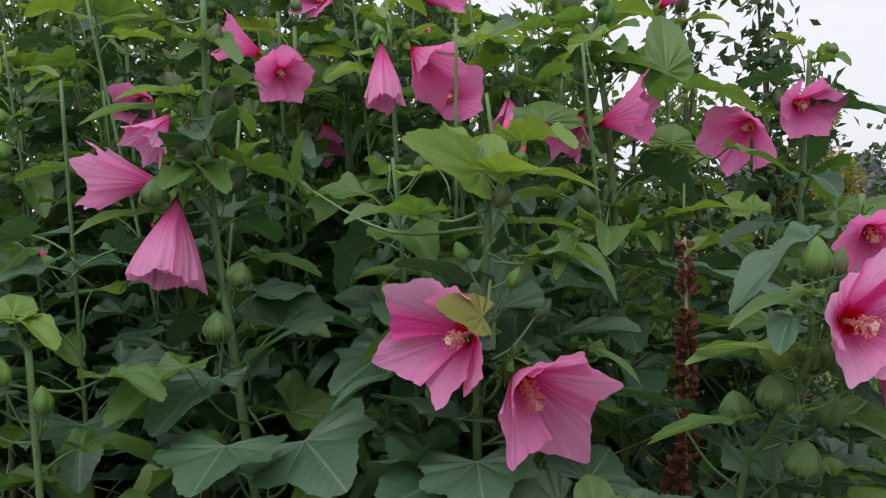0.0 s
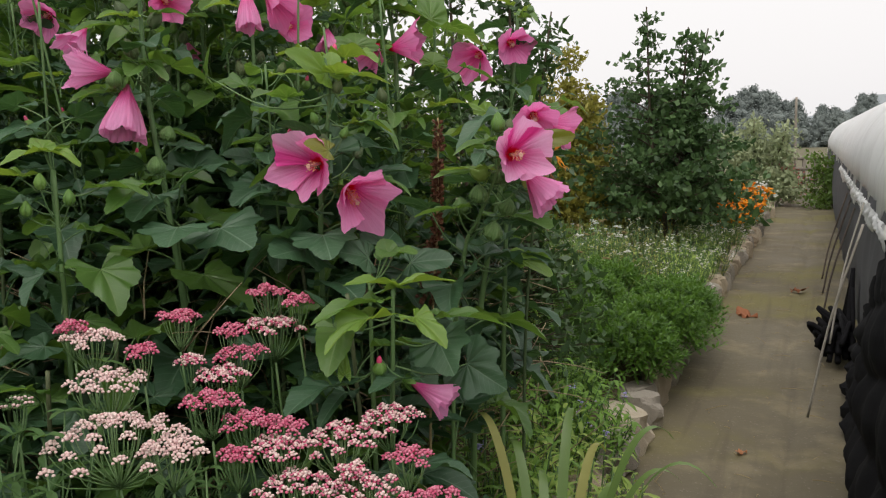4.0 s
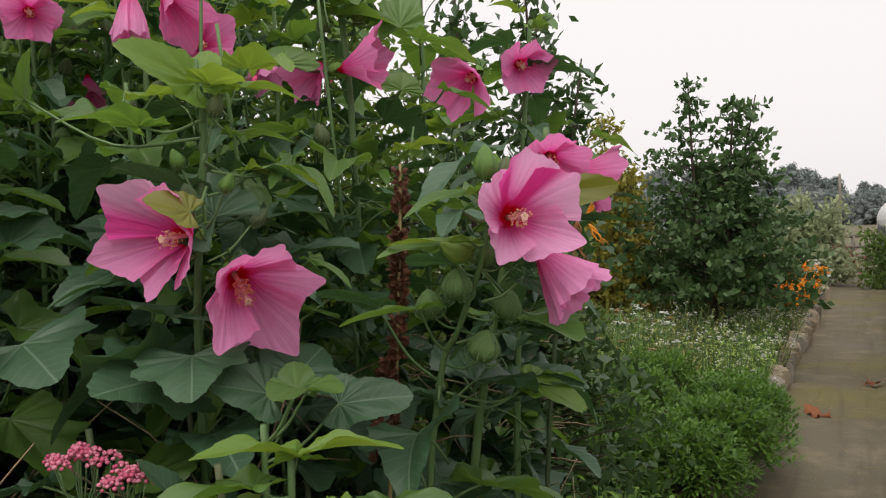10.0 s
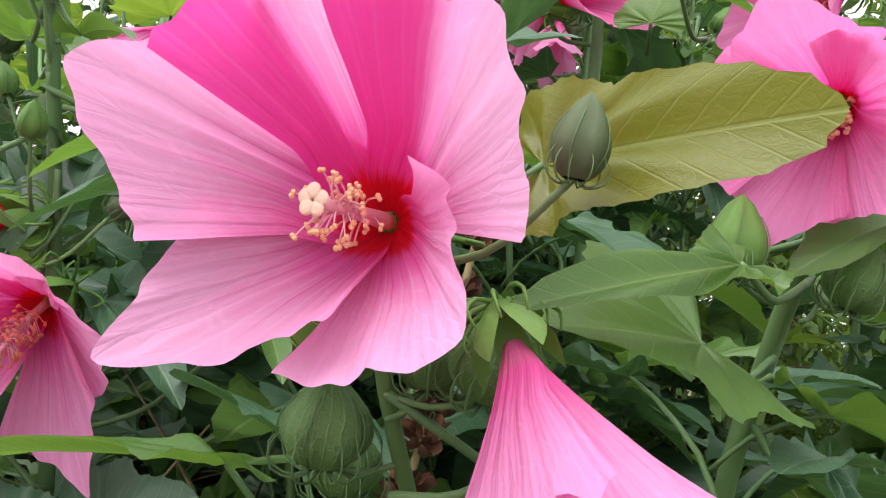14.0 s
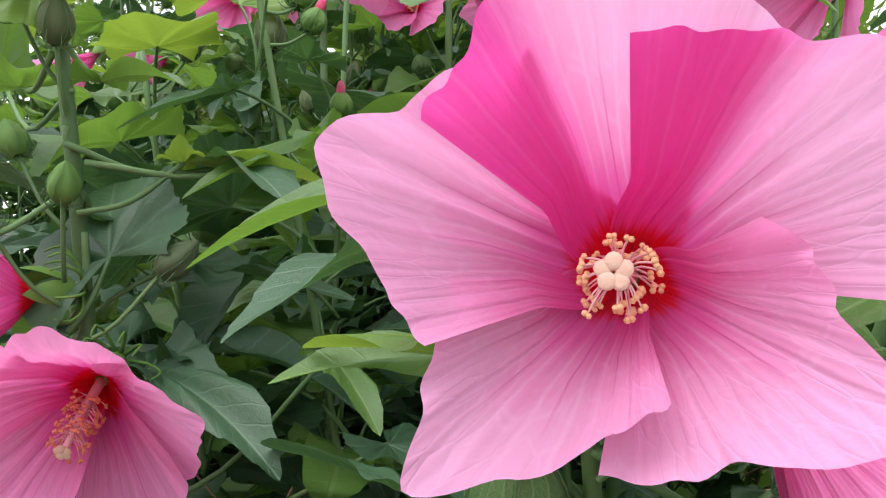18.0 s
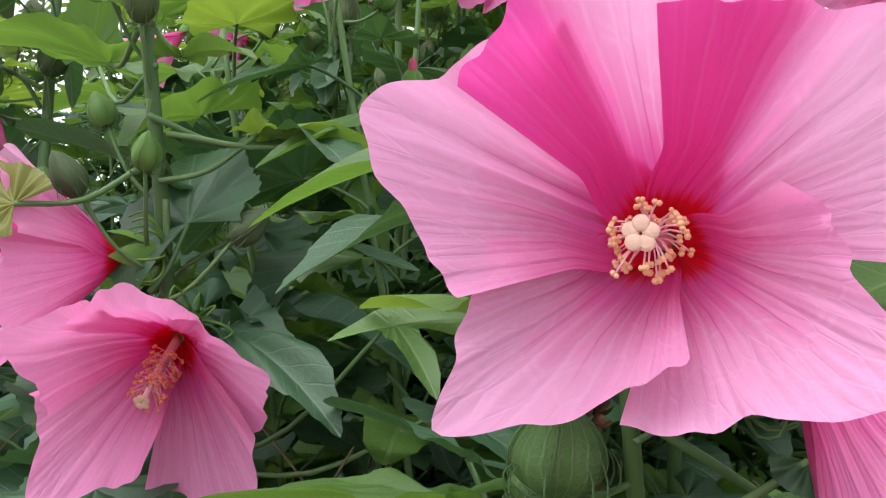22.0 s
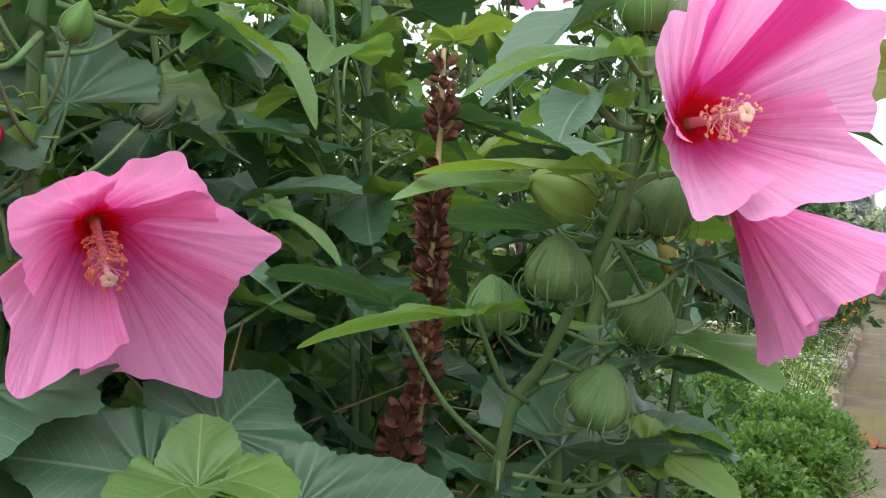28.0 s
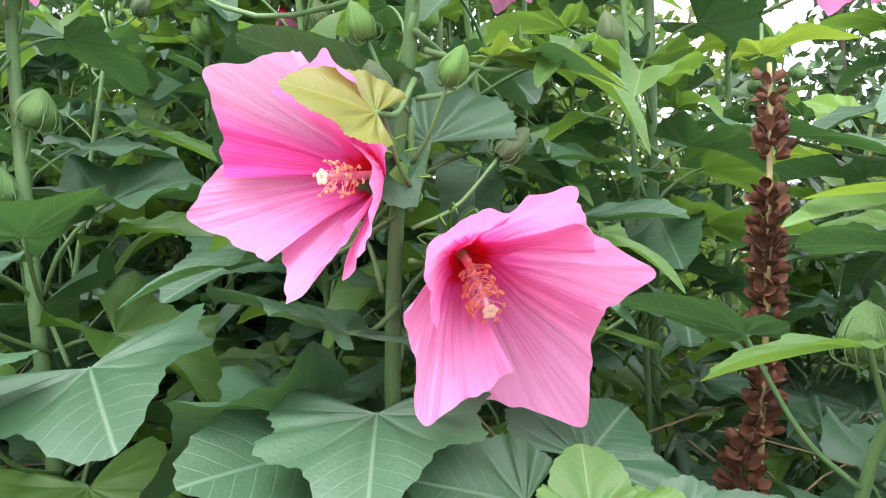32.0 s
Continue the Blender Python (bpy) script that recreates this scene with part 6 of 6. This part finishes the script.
leaf(pair, (0.096, 0.992, 1.409), (0.050, 0.973, 1.429), 0.050, "gold", "ovate", 0, stem=(0.105, 1.07, 1.44), up=(-0.1, -0.75, 0.65))
leaf(pair, (0.064, 1.06, 1.287), (-0.043, 1.12, 1.324), 0.085, "green", "ovate", 0, stem=(0.088, 1.11, 1.3), roll=10)
leaf(pair, (0.082, 1.06, 1.239), (0.091, 0.97, 1.211), 0.1, "green", "lobed", 0, stem=(0.085, 1.13, 1.2), up=(0, -0.75, 0.6))
leaf(pair, (0.046, 1.1, 1.208), (-0.015, 1.0, 1.221), 0.11, "green", "lobed", 0, stem=(0.085, 1.14, 1.16), up=(0.2, -0.6, 0.7))
leaf(pair, (-0.005, 1.13, 1.330), (-0.095, 1.06, 1.330), 0.06, "green", "narrow", 1, stem=(0.09, 1.1, 1.36), roll=15)
leaf(pair, (0.149, 1.12, 1.463), (0.247, 1.16, 1.472), 0.05, "lime", "narrow", 1, stem=(0.105, 1.08, 1.43), roll=-10)
leaf(pair, (0.223, 1.17, 1.347), (0.287, 1.13, 1.323), 0.055, "olive", "narrow", 1, stem=(0.09, 1.13, 1.24), roll=10)
leaf(pair, (0.253, 1.19, 1.291), (0.339, 1.19, 1.269), 0.075, "green", "ovate", 0, stem=(0.085, 1.13, 1.24))
leaf(pair, (0.11, 1.1, 1.405), (0.029, 1.16, 1.477), 0.085, "green", "lobed", 0, stem=(0.1, 1.08, 1.36), up=(0, -0.8, 0.6))
leaf(pair, (0.206, 1.18, 1.485), (0.177, 1.08, 1.449), 0.05, "olive", "narrow", 0, stem=(0.11, 1.08, 1.46))
leaf(pair, (-0.138, 1.2, 1.567), (-0.137, 1.2, 1.639), 0.07, "olive", "ovate", 0, stem=(0.11, 1.07, 1.5))
leaf(pair, (0.122, 1.12, 1.336), (0.255, 1.08, 1.339), 0.055, "green", "ovate", 2, stem=(0.1, 1.08, 1.33), roll=15)
leaf(pair, (0.1, 1.05, 1.56), (0.029, 0.98, 1.601), 0.07, "lime", "ovate", 0, stem=(0.1, 1.06, 1.58), up=(0, -0.6, 0.8), roll=-35)
leaf(pair, (0.106, 1.05, 1.556), (0.112, 1.06, 1.607), 0.06, "lime", "ovate", 0, stem=(0.1, 1.06, 1.59), up=(-0.3, -0.9, 0.2))
leaf(pair, (0.117, 1.04, 1.558), (0.157, 1.0, 1.579), 0.06, "lime", "ovate", 1, stem=(0.1, 1.06, 1.58), roll=-20)
leaf(pair, (0.142, 1.06, 1.558), (0.232, 1.0, 1.561), 0.04, "lime", "narrow", 1, stem=(0.1, 1.06, 1.57))
leaf(pair, (0.134, 1.07, 1.503), (0.219, 1.05, 1.513), 0.05, "olive", "narrow", 1, stem=(0.105, 1.06, 1.54))
leaf(pair, (0.024, 1.1, 1.517), (-0.048, 1.0, 1.549), 0.06, "olive", "ovate", 1, stem=(0.105, 1.06, 1.52), roll=10)
leaf(pair, (0.08, 1.1, 1.437), (0.002, 1.05, 1.481), 0.07, "green", "ovate", 0, stem=(0.105, 1.07, 1.48), roll=10)
leaf(pair, (0.155, 1.15, 1.464), (0.243, 1.1, 1.466), 0.06, "green", "ovate", 1, stem=(0.105, 1.07, 1.47))
leaf(single, (0.352, 1.03, 1.286), (0.250, 0.975, 1.293), 0.060, "olive", "ovate", 0, stem=(0.4, 1.1, 1.22), roll=8)
leaf(single, (0.31, 1.12, 1.281), (0.23, 1.1, 1.318), 0.07, "green", "ovate", 0, stem=(0.385, 1.13, 1.18), roll=15)
leaf(single, (0.39, 1.04, 1.359), (0.3, 1.0, 1.375), 0.055, "olive", "narrow", 1, stem=(0.432, 1.02, 1.37), roll=-20)
leaf(single, (0.411, 1.08, 1.335), (0.352, 1.15, 1.35), 0.065, "green", "ovate", 0, stem=(0.425, 1.05, 1.32), roll=20)
leaf(single, (0.415, 0.97, 1.423), (0.318, 0.93, 1.421), 0.045, "olive", "narrow", 1, stem=(0.44, 1.0, 1.42), roll=-5)
leaf(single, (0.427, 1.0, 1.401), (0.392, 1.08, 1.426), 0.05, "olive", "ovate", 1, stem=(0.438, 1.01, 1.4), roll=10)
leaf(single, (0.488, 1.05, 1.318), (0.538, 1.02, 1.277), 0.04, "green", "narrow", 0, stem=(0.432, 1.04, 1.29), roll=50)
leaf(single, (0.494, 1.14, 1.243), (0.646, 1.18, 1.223), 0.06, "green", "narrow", 0, stem=(0.41, 1.1, 1.25), roll=15)
leaf(single, (0.549, 1.27, 1.142), (0.641, 1.25, 1.109), 0.075, "lime", "ovate", 0, stem=(0.4, 1.14, 1.15), roll=25)
leaf(single, (0.58, 1.3, 1.15), (0.651, 1.3, 1.149), 0.05, "olive", "ovate", 1, stem=(0.4, 1.14, 1.16))
leaf(single, (0.457, 1.13, 1.254), (0.404, 1.2, 1.203), 0.06, "green", "ovate", 0, stem=(0.41, 1.11, 1.23), roll=-30)
leaf(single, (0.596, 1.25, 1.26), (0.55, 1.2, 1.302), 0.035, "green", "narrow", 2, stem=(0.432, 1.03, 1.33))
leaf(single, (0.387, 1.13, 1.151), (0.324, 1.25, 1.179), 0.05, "green", "ovate", 0, stem=(0.39, 1.14, 1.17), roll=20)
leaf(single, (0.397, 0.966, 1.401), (0.359, 0.905, 1.394), 0.040, "green", "ovate", 1, stem=(0.435, 1.0, 1.39), roll=8)
leaf(single, (0.409, 0.98, 1.366), (0.313, 1.02, 1.377), 0.045, "lime", "narrow", 0, stem=(0.43, 1.01, 1.36), roll=10)
leaf(single, (0.499, 1.004, 1.416), (0.588, 0.965, 1.431), 0.052, "gold", "ovate", 0, stem=(0.45, 1.01, 1.40), up=(0.1, -0.95, 0.25))
leaf(single, (0.451, 1.05, 1.474), (0.33, 1.0, 1.437), 0.06, "green", "ovate", 1, stem=(0.43, 1.02, 1.35))
leaf(twin, (0.541, 1.1, 1.397), (0.494, 1.0, 1.38), 0.055, "olive", "narrow", 0, stem=(0.55, 1.2, 1.4), roll=-30)
leaf(twin, (0.524, 1.12, 1.364), (0.499, 1.03, 1.377), 0.075, "olive", "lobed", 0, stem=(0.53, 1.24, 1.36), roll=-35)
leaf(twin, (0.604, 1.18, 1.435), (0.548, 1.13, 1.417), 0.05, "olive", "ovate", 1, stem=(0.555, 1.2, 1.43), roll=-20)
leaf(twin, (0.516, 1.25, 1.344), (0.577, 1.3, 1.364), 0.07, "green", "ovate", 0, stem=(0.53, 1.24, 1.35))
leaf(twin, (0.599, 1.2, 1.391), (0.67, 1.15, 1.394), 0.05, "green", "narrow", 0, stem=(0.55, 1.21, 1.42), roll=-20)
leaf(twin, (0.566, 1.2, 1.314), (0.621, 1.1, 1.286), 0.03, "green", "narrow", 2, stem=(0.52, 1.26, 1.32))
leaf(twin, (0.367, 1.3, 1.431), (0.497, 1.2, 1.409), 0.06, "green", "ovate", 0, stem=(0.55, 1.2, 1.42))
leaf(twin, (0.576, 1.15, 1.323), (0.563, 1.1, 1.338), 0.04, "green", "ovate", 1, stem=(0.52, 1.26, 1.32))
leaf(twin, (0.653, 1.2, 1.503), (0.693, 1.15, 1.491), 0.05, "olive", "ovate", 1, stem=(0.56, 1.19, 1.48), roll=-20)
leaf(twin, (0.661, 1.22, 1.424), (0.724, 1.2, 1.424), 0.04, "green", "narrow", 1, stem=(0.55, 1.2, 1.42))
leaf(shoot, (0.205, 1.0, 1.2), (0.201, 1.03, 1.236), 0.055, "olive", "ovate", 0, stem=(0.166, 1.0, 1.14), up=(0, -1, 0.2))
leaf(shoot, (0.219, 0.99, 1.206), (0.252, 0.95, 1.222), 0.05, "olive", "ovate", 1, stem=(0.166, 1.0, 1.14), roll=15)
leaf(shoot, (0.205, 0.97, 1.21), (0.185, 0.92, 1.224), 0.06, "olive", "ovate", 1, stem=(0.166, 1.0, 1.14), roll=-10)
leaf(shoot, (0.253, 1.02, 1.179), (0.341, 1.0, 1.195), 0.075, "green", "ovate", 0, stem=(0.166, 1.0, 1.12), up=(0, -0.7, 0.7))
leaf(shoot, (0.171, 1.05, 1.19), (0.105, 1.02, 1.217), 0.085, "green", "ovate", 0, stem=(0.166, 1.01, 1.12), up=(0, -0.7, 0.7))
leaf(shoot, (0.206, 1.08, 1.209), (0.24, 1.12, 1.24), 0.08, "green", "lobed", 0, stem=(0.166, 1.01, 1.12), up=(0, -0.8, 0.6))
leaf(front, (0.206, 0.9, 1.152), (0.111, 0.86, 1.202), 0.045, "lime", "ovate", 1, stem=(0.2, 0.9, 1.13))
leaf(front, (0.206, 0.9, 1.152), (0.307, 0.86, 1.2), 0.05, "lime", "ovate", 1, stem=(0.2, 0.9, 1.13))
leaf(front, (0.163, 0.88, 1.13), (0.038, 0.82, 1.149), 0.05, "olive", "ovate", 1, stem=(0.2, 0.9, 1.11))
leaf(front, (0.232, 0.86, 1.101), (0.283, 0.78, 1.086), 0.055, "lime", "ovate", 2, stem=(0.2, 0.9, 1.1), roll=15)
leaf(front, (0.297, 0.9, 1.09), (0.432, 0.88, 1.104), 0.06, "olive", "ovate", 1, stem=(0.2, 0.9, 1.09))
leaf(front, (0.153, 0.86, 1.103), (0.05, 0.78, 1.111), 0.06, "lime", "lobed", 2, stem=(0.2, 0.9, 1.1))
leaf(front, (0.212, 0.88, 0.98), (0.14, 0.82, 1.005), 0.05, "green", "lobed", 1, stem=(0.17, 0.9, 1.02))
leaf(front, (0.1, 0.85, 1.003), (0.099, 0.86, 1.053), 0.025, "lime", "ovate", 0, stem=(0.17, 0.9, 1.0), up=(0, -1, 0.2))
leaf(front, (0.289, 0.93, 1.037), (0.301, 0.85, 0.993), 0.09, "green", "lobed", 0, stem=(0.2, 0.9, 1.05), up=(0, -0.8, 0.5), roll=20)
leaf(front, (0.35, 0.95, 0.981), (0.42, 0.9, 0.935), 0.09, "green", "lobed", 0, stem=(0.2, 0.9, 1.0), up=(0, -0.8, 0.5), roll=20)
leaf(front, (0.075, 0.9, 0.971), (-0.017, 0.82, 0.983), 0.1, "green", "lobed", 1, stem=(0.18, 0.92, 1.0), roll=10)
leaf(front, (0.086, 0.95, 1.077), (0.06, 0.95, 1.162), 0.07, "green", "lobed", 1, stem=(0.19, 0.92, 1.08))
leaf(left, (-0.42, 1.03, 1.42), (-0.49, 0.97, 1.424), 0.05, "lime", "ovate", 1, stem=(-0.41, 1.03, 1.37))
leaf(left, (-0.42, 1.03, 1.42), (-0.347, 0.98, 1.417), 0.05, "lime", "ovate", 1, stem=(-0.41, 1.03, 1.37))
leaf(left, (-0.425, 1.03, 1.426), (-0.448, 1.08, 1.454), 0.05, "lime", "ovate", 0, stem=(-0.41, 1.03, 1.38))
leaf(left, (-0.473, 1.03, 1.376), (-0.585, 0.95, 1.406), 0.06, "lime", "ovate", 1, stem=(-0.41, 1.04, 1.34))
leaf(left, (-0.331, 1.05, 1.35), (-0.238, 0.98, 1.37), 0.06, "olive", "ovate", 1, stem=(-0.41, 1.04, 1.34))
leaf(left, (-0.469, 1.05, 1.322), (-0.586, 0.98, 1.305), 0.07, "green", "ovate", 1, stem=(-0.41, 1.05, 1.3))
leaf(left, (-0.339, 1.02, 1.196), (-0.283, 0.93, 1.151), 0.09, "olive", "lobed", 2, stem=(-0.41, 1.06, 1.2))
leaf(drop, (-0.268, 1.2, 1.59), (-0.279, 1.1, 1.591), 0.06, "olive", "ovate", 1, stem=(-0.27, 1.24, 1.6))
leaf(drop, (-0.275, 1.2, 1.598), (-0.201, 1.12, 1.585), 0.06, "olive", "ovate", 1, stem=(-0.27, 1.24, 1.6))
leaf(drop, (-0.278, 1.2, 1.689), (-0.335, 1.1, 1.701), 0.05, "lime", "narrow", 1, stem=(-0.27, 1.25, 1.7))
leaf(drop, (-0.301, 1.2, 1.672), (-0.387, 1.1, 1.677), 0.06, "olive", "narrow", 1, stem=(-0.27, 1.25, 1.66))
leaf(drop, (-0.232, 1.2, 1.697), (-0.159, 1.15, 1.706), 0.05, "olive", "narrow", 1, stem=(-0.27, 1.25, 1.7))
leaf(drop, (-0.331, 1.2, 1.538), (-0.399, 1.1, 1.543), 0.06, "olive", "narrow", 1, stem=(-0.265, 1.24, 1.52))
leaf(drop, (-0.28, 1.25, 1.769), (-0.184, 1.15, 1.755), 0.06, "olive", "ovate", 1, stem=(-0.27, 1.26, 1.78))
leaf(drop, (-0.322, 1.25, 1.798), (-0.406, 1.2, 1.809), 0.05, "olive", "narrow", 1, stem=(-0.27, 1.26, 1.8))
leaf(drop, (-0.259, 1.1, 1.35), (-0.327, 1.0, 1.336), 0.075, "olive", "ovate", 1, stem=(-0.22, 1.22, 1.25))
leaf(drop, (-0.199, 1.15, 1.346), (-0.139, 1.15, 1.396), 0.09, "green", "lobed", 0, stem=(-0.22, 1.22, 1.28))
leaf(drop, (-0.199, 1.05, 1.267), (-0.207, 0.95, 1.254), 0.1, "green", "lobed", 0, stem=(-0.21, 1.22, 1.15))
leaf(drop, (-0.121, 1.1, 1.258), (-0.057, 1.0, 1.24), 0.12, "green", "lobed", 0, stem=(-0.21, 1.22, 1.15), up=(0, -0.6, 0.8))
leaf(tall, (0.281, 1.5, 1.754), (0.39, 1.4, 1.756), 0.08, "olive", "ovate", 1, stem=(0.33, 1.5, 1.74))
leaf(tall, (0.386, 1.45, 1.723), (0.396, 1.5, 1.839), 0.085, "olive", "ovate", 0, stem=(0.33, 1.5, 1.76), up=(0, -1, 0.1))
leaf(tall, (0.193, 1.5, 1.814), (0.12, 1.4, 1.824), 0.07, "olive", "ovate", 1, stem=(0.29, 1.5, 1.78))
leaf(tall, (0.224, 1.5, 1.789), (0.163, 1.42, 1.793), 0.06, "olive", "ovate", 1, stem=(0.29, 1.5, 1.76))
leaf(tall, (0.194, 1.4, 1.652), (0.197, 1.42, 1.697), 0.08, "olive", "lobed", 1, stem=(0.29, 1.45, 1.66), up=(0, -0.9, 0.4))
leaf(tall, (0.38, 1.4, 1.609), (0.386, 1.4, 1.642), 0.07, "olive", "ovate", 1, stem=(0.36, 1.45, 1.6), up=(0, -0.9, 0.4))
leaf(tall, (0.412, 1.4, 1.691), (0.518, 1.4, 1.681), 0.075, "olive", "ovate", 1, stem=(0.42, 1.45, 1.66))
leaf(tall, (0.435, 1.3, 1.593), (0.521, 1.25, 1.57), 0.05, "olive", "narrow", 1, stem=(0.42, 1.42, 1.6))
leaf(tall, (0.382, 1.35, 1.507), (0.448, 1.3, 1.535), 0.06, "lime", "ovate", 1, stem=(0.4, 1.42, 1.55))

for plant, line, seed, lo, hi, count in ((pair, pair_line, 1, 0.15, 0.62, 16), (single, single_line, 2, 0.1, 0.36, 7), (twin, twin_line, 3, 0.1, 0.6, 12), (drop, drop_line, 4, 0.1, 1.0, 32), (tall, tall_line, 5, 0.25, 1.0, 34), (right, right_line, 6, 0.25, 1.0, 34), (wilt, wilt_line, 7, 0.3, 1.0, 34), (back, back_line, 8, 0.3, 1.0, 32), (front, front_line, 9, 0.2, 0.8, 9), (left, left_line, 10, 0.2, 0.95, 16)):
    leafy(plant, line, random.Random(600 + seed), lo, hi, count)

# ---- the rest of the group ----
for k, (x, y, top) in enumerate(((-0.12, 1.75, 2.02), (0.10, 1.85, 1.98), (0.24, 2.0, 2.0), (-0.35, 1.9, 2.1), (-0.5, 2.1, 2.2), (0.02, 2.2, 2.15), (-0.8, 2.0, 2.15), (-0.2, 2.25, 2.2))):
    plant = mallow((x, y, 0.15), "tall leafy mallow stalk at the back with buds")
    ln = stalk(plant, [(x, y, 0.15), (x + 0.02, y, 1.1), (x - 0.02, y - 0.04, top)], 0.0045, 0.0026)
    leafy(plant, ln, random.Random(800 + k), 0.40, 1.0, 42, (0.10, 0.16))
    crown_buds(plant, ln, random.Random(820 + k), 4)
rng = random.Random(99)
# box along the camera's way, kept empty of random leaves and buds
CAMERA_CORRIDOR.append(((0.15, -2.0, 1.0), (1.2, 0.93, 2.2)))
made = 0
while made < 50:
    x, y = rng.uniform(-1.75, 0.62), rng.uniform(1.28, 2.45)
    if Vector((x, y, 0)).dot(ACROSS) > -0.5:
        continue
    top = rng.uniform(1.45, 1.85) + (0.12 if x < -0.2 else 0) - (0.12 if x > 0.3 else 0) + (0.30 if x < 0.05 and y > 1.85 else 0)
    plant = mallow((x, y, 0.15), "leafy mallow stalk with buds and no open flower")
    ln = stalk(plant, [(x, y, 0.15), (x + rng.uniform(-0.05, 0.05), y + rng.uniform(-0.05, 0.05), top * 0.55), (x + rng.uniform(-0.1, 0.1), y + rng.uniform(-0.1, 0.02), top)], 0.0045, 0.0026)
    leafy(plant, ln, rng, 0.30, 1.0, 38, (0.10, 0.165))
    crown_buds(plant, ln, rng, 4, ("pod", "young", "dark", "young", "pink"))
    made += 1
made = 0
while made < 30:
    x, y = rng.uniform(-1.5, 0.34), rng.uniform(0.98, 1.32)
    top = rng.uniform(0.85, 1.18) + (0.25 if x < -0.55 else 0)
    plant = mallow((x, y, 0.15), "low leafy mallow stalk with large dark lobed leaves")
    ln = stalk(plant, [(x, y, 0.15), (x, y, top * 0.55), (x + rng.uniform(-0.05, 0.05), y - 0.03, top)], 0.007, 0.004, STEM_DARK)
    leafy(plant, ln, rng, 0.35, 0.95, 17, (0.11, 0.16), 0.0)
    made += 1
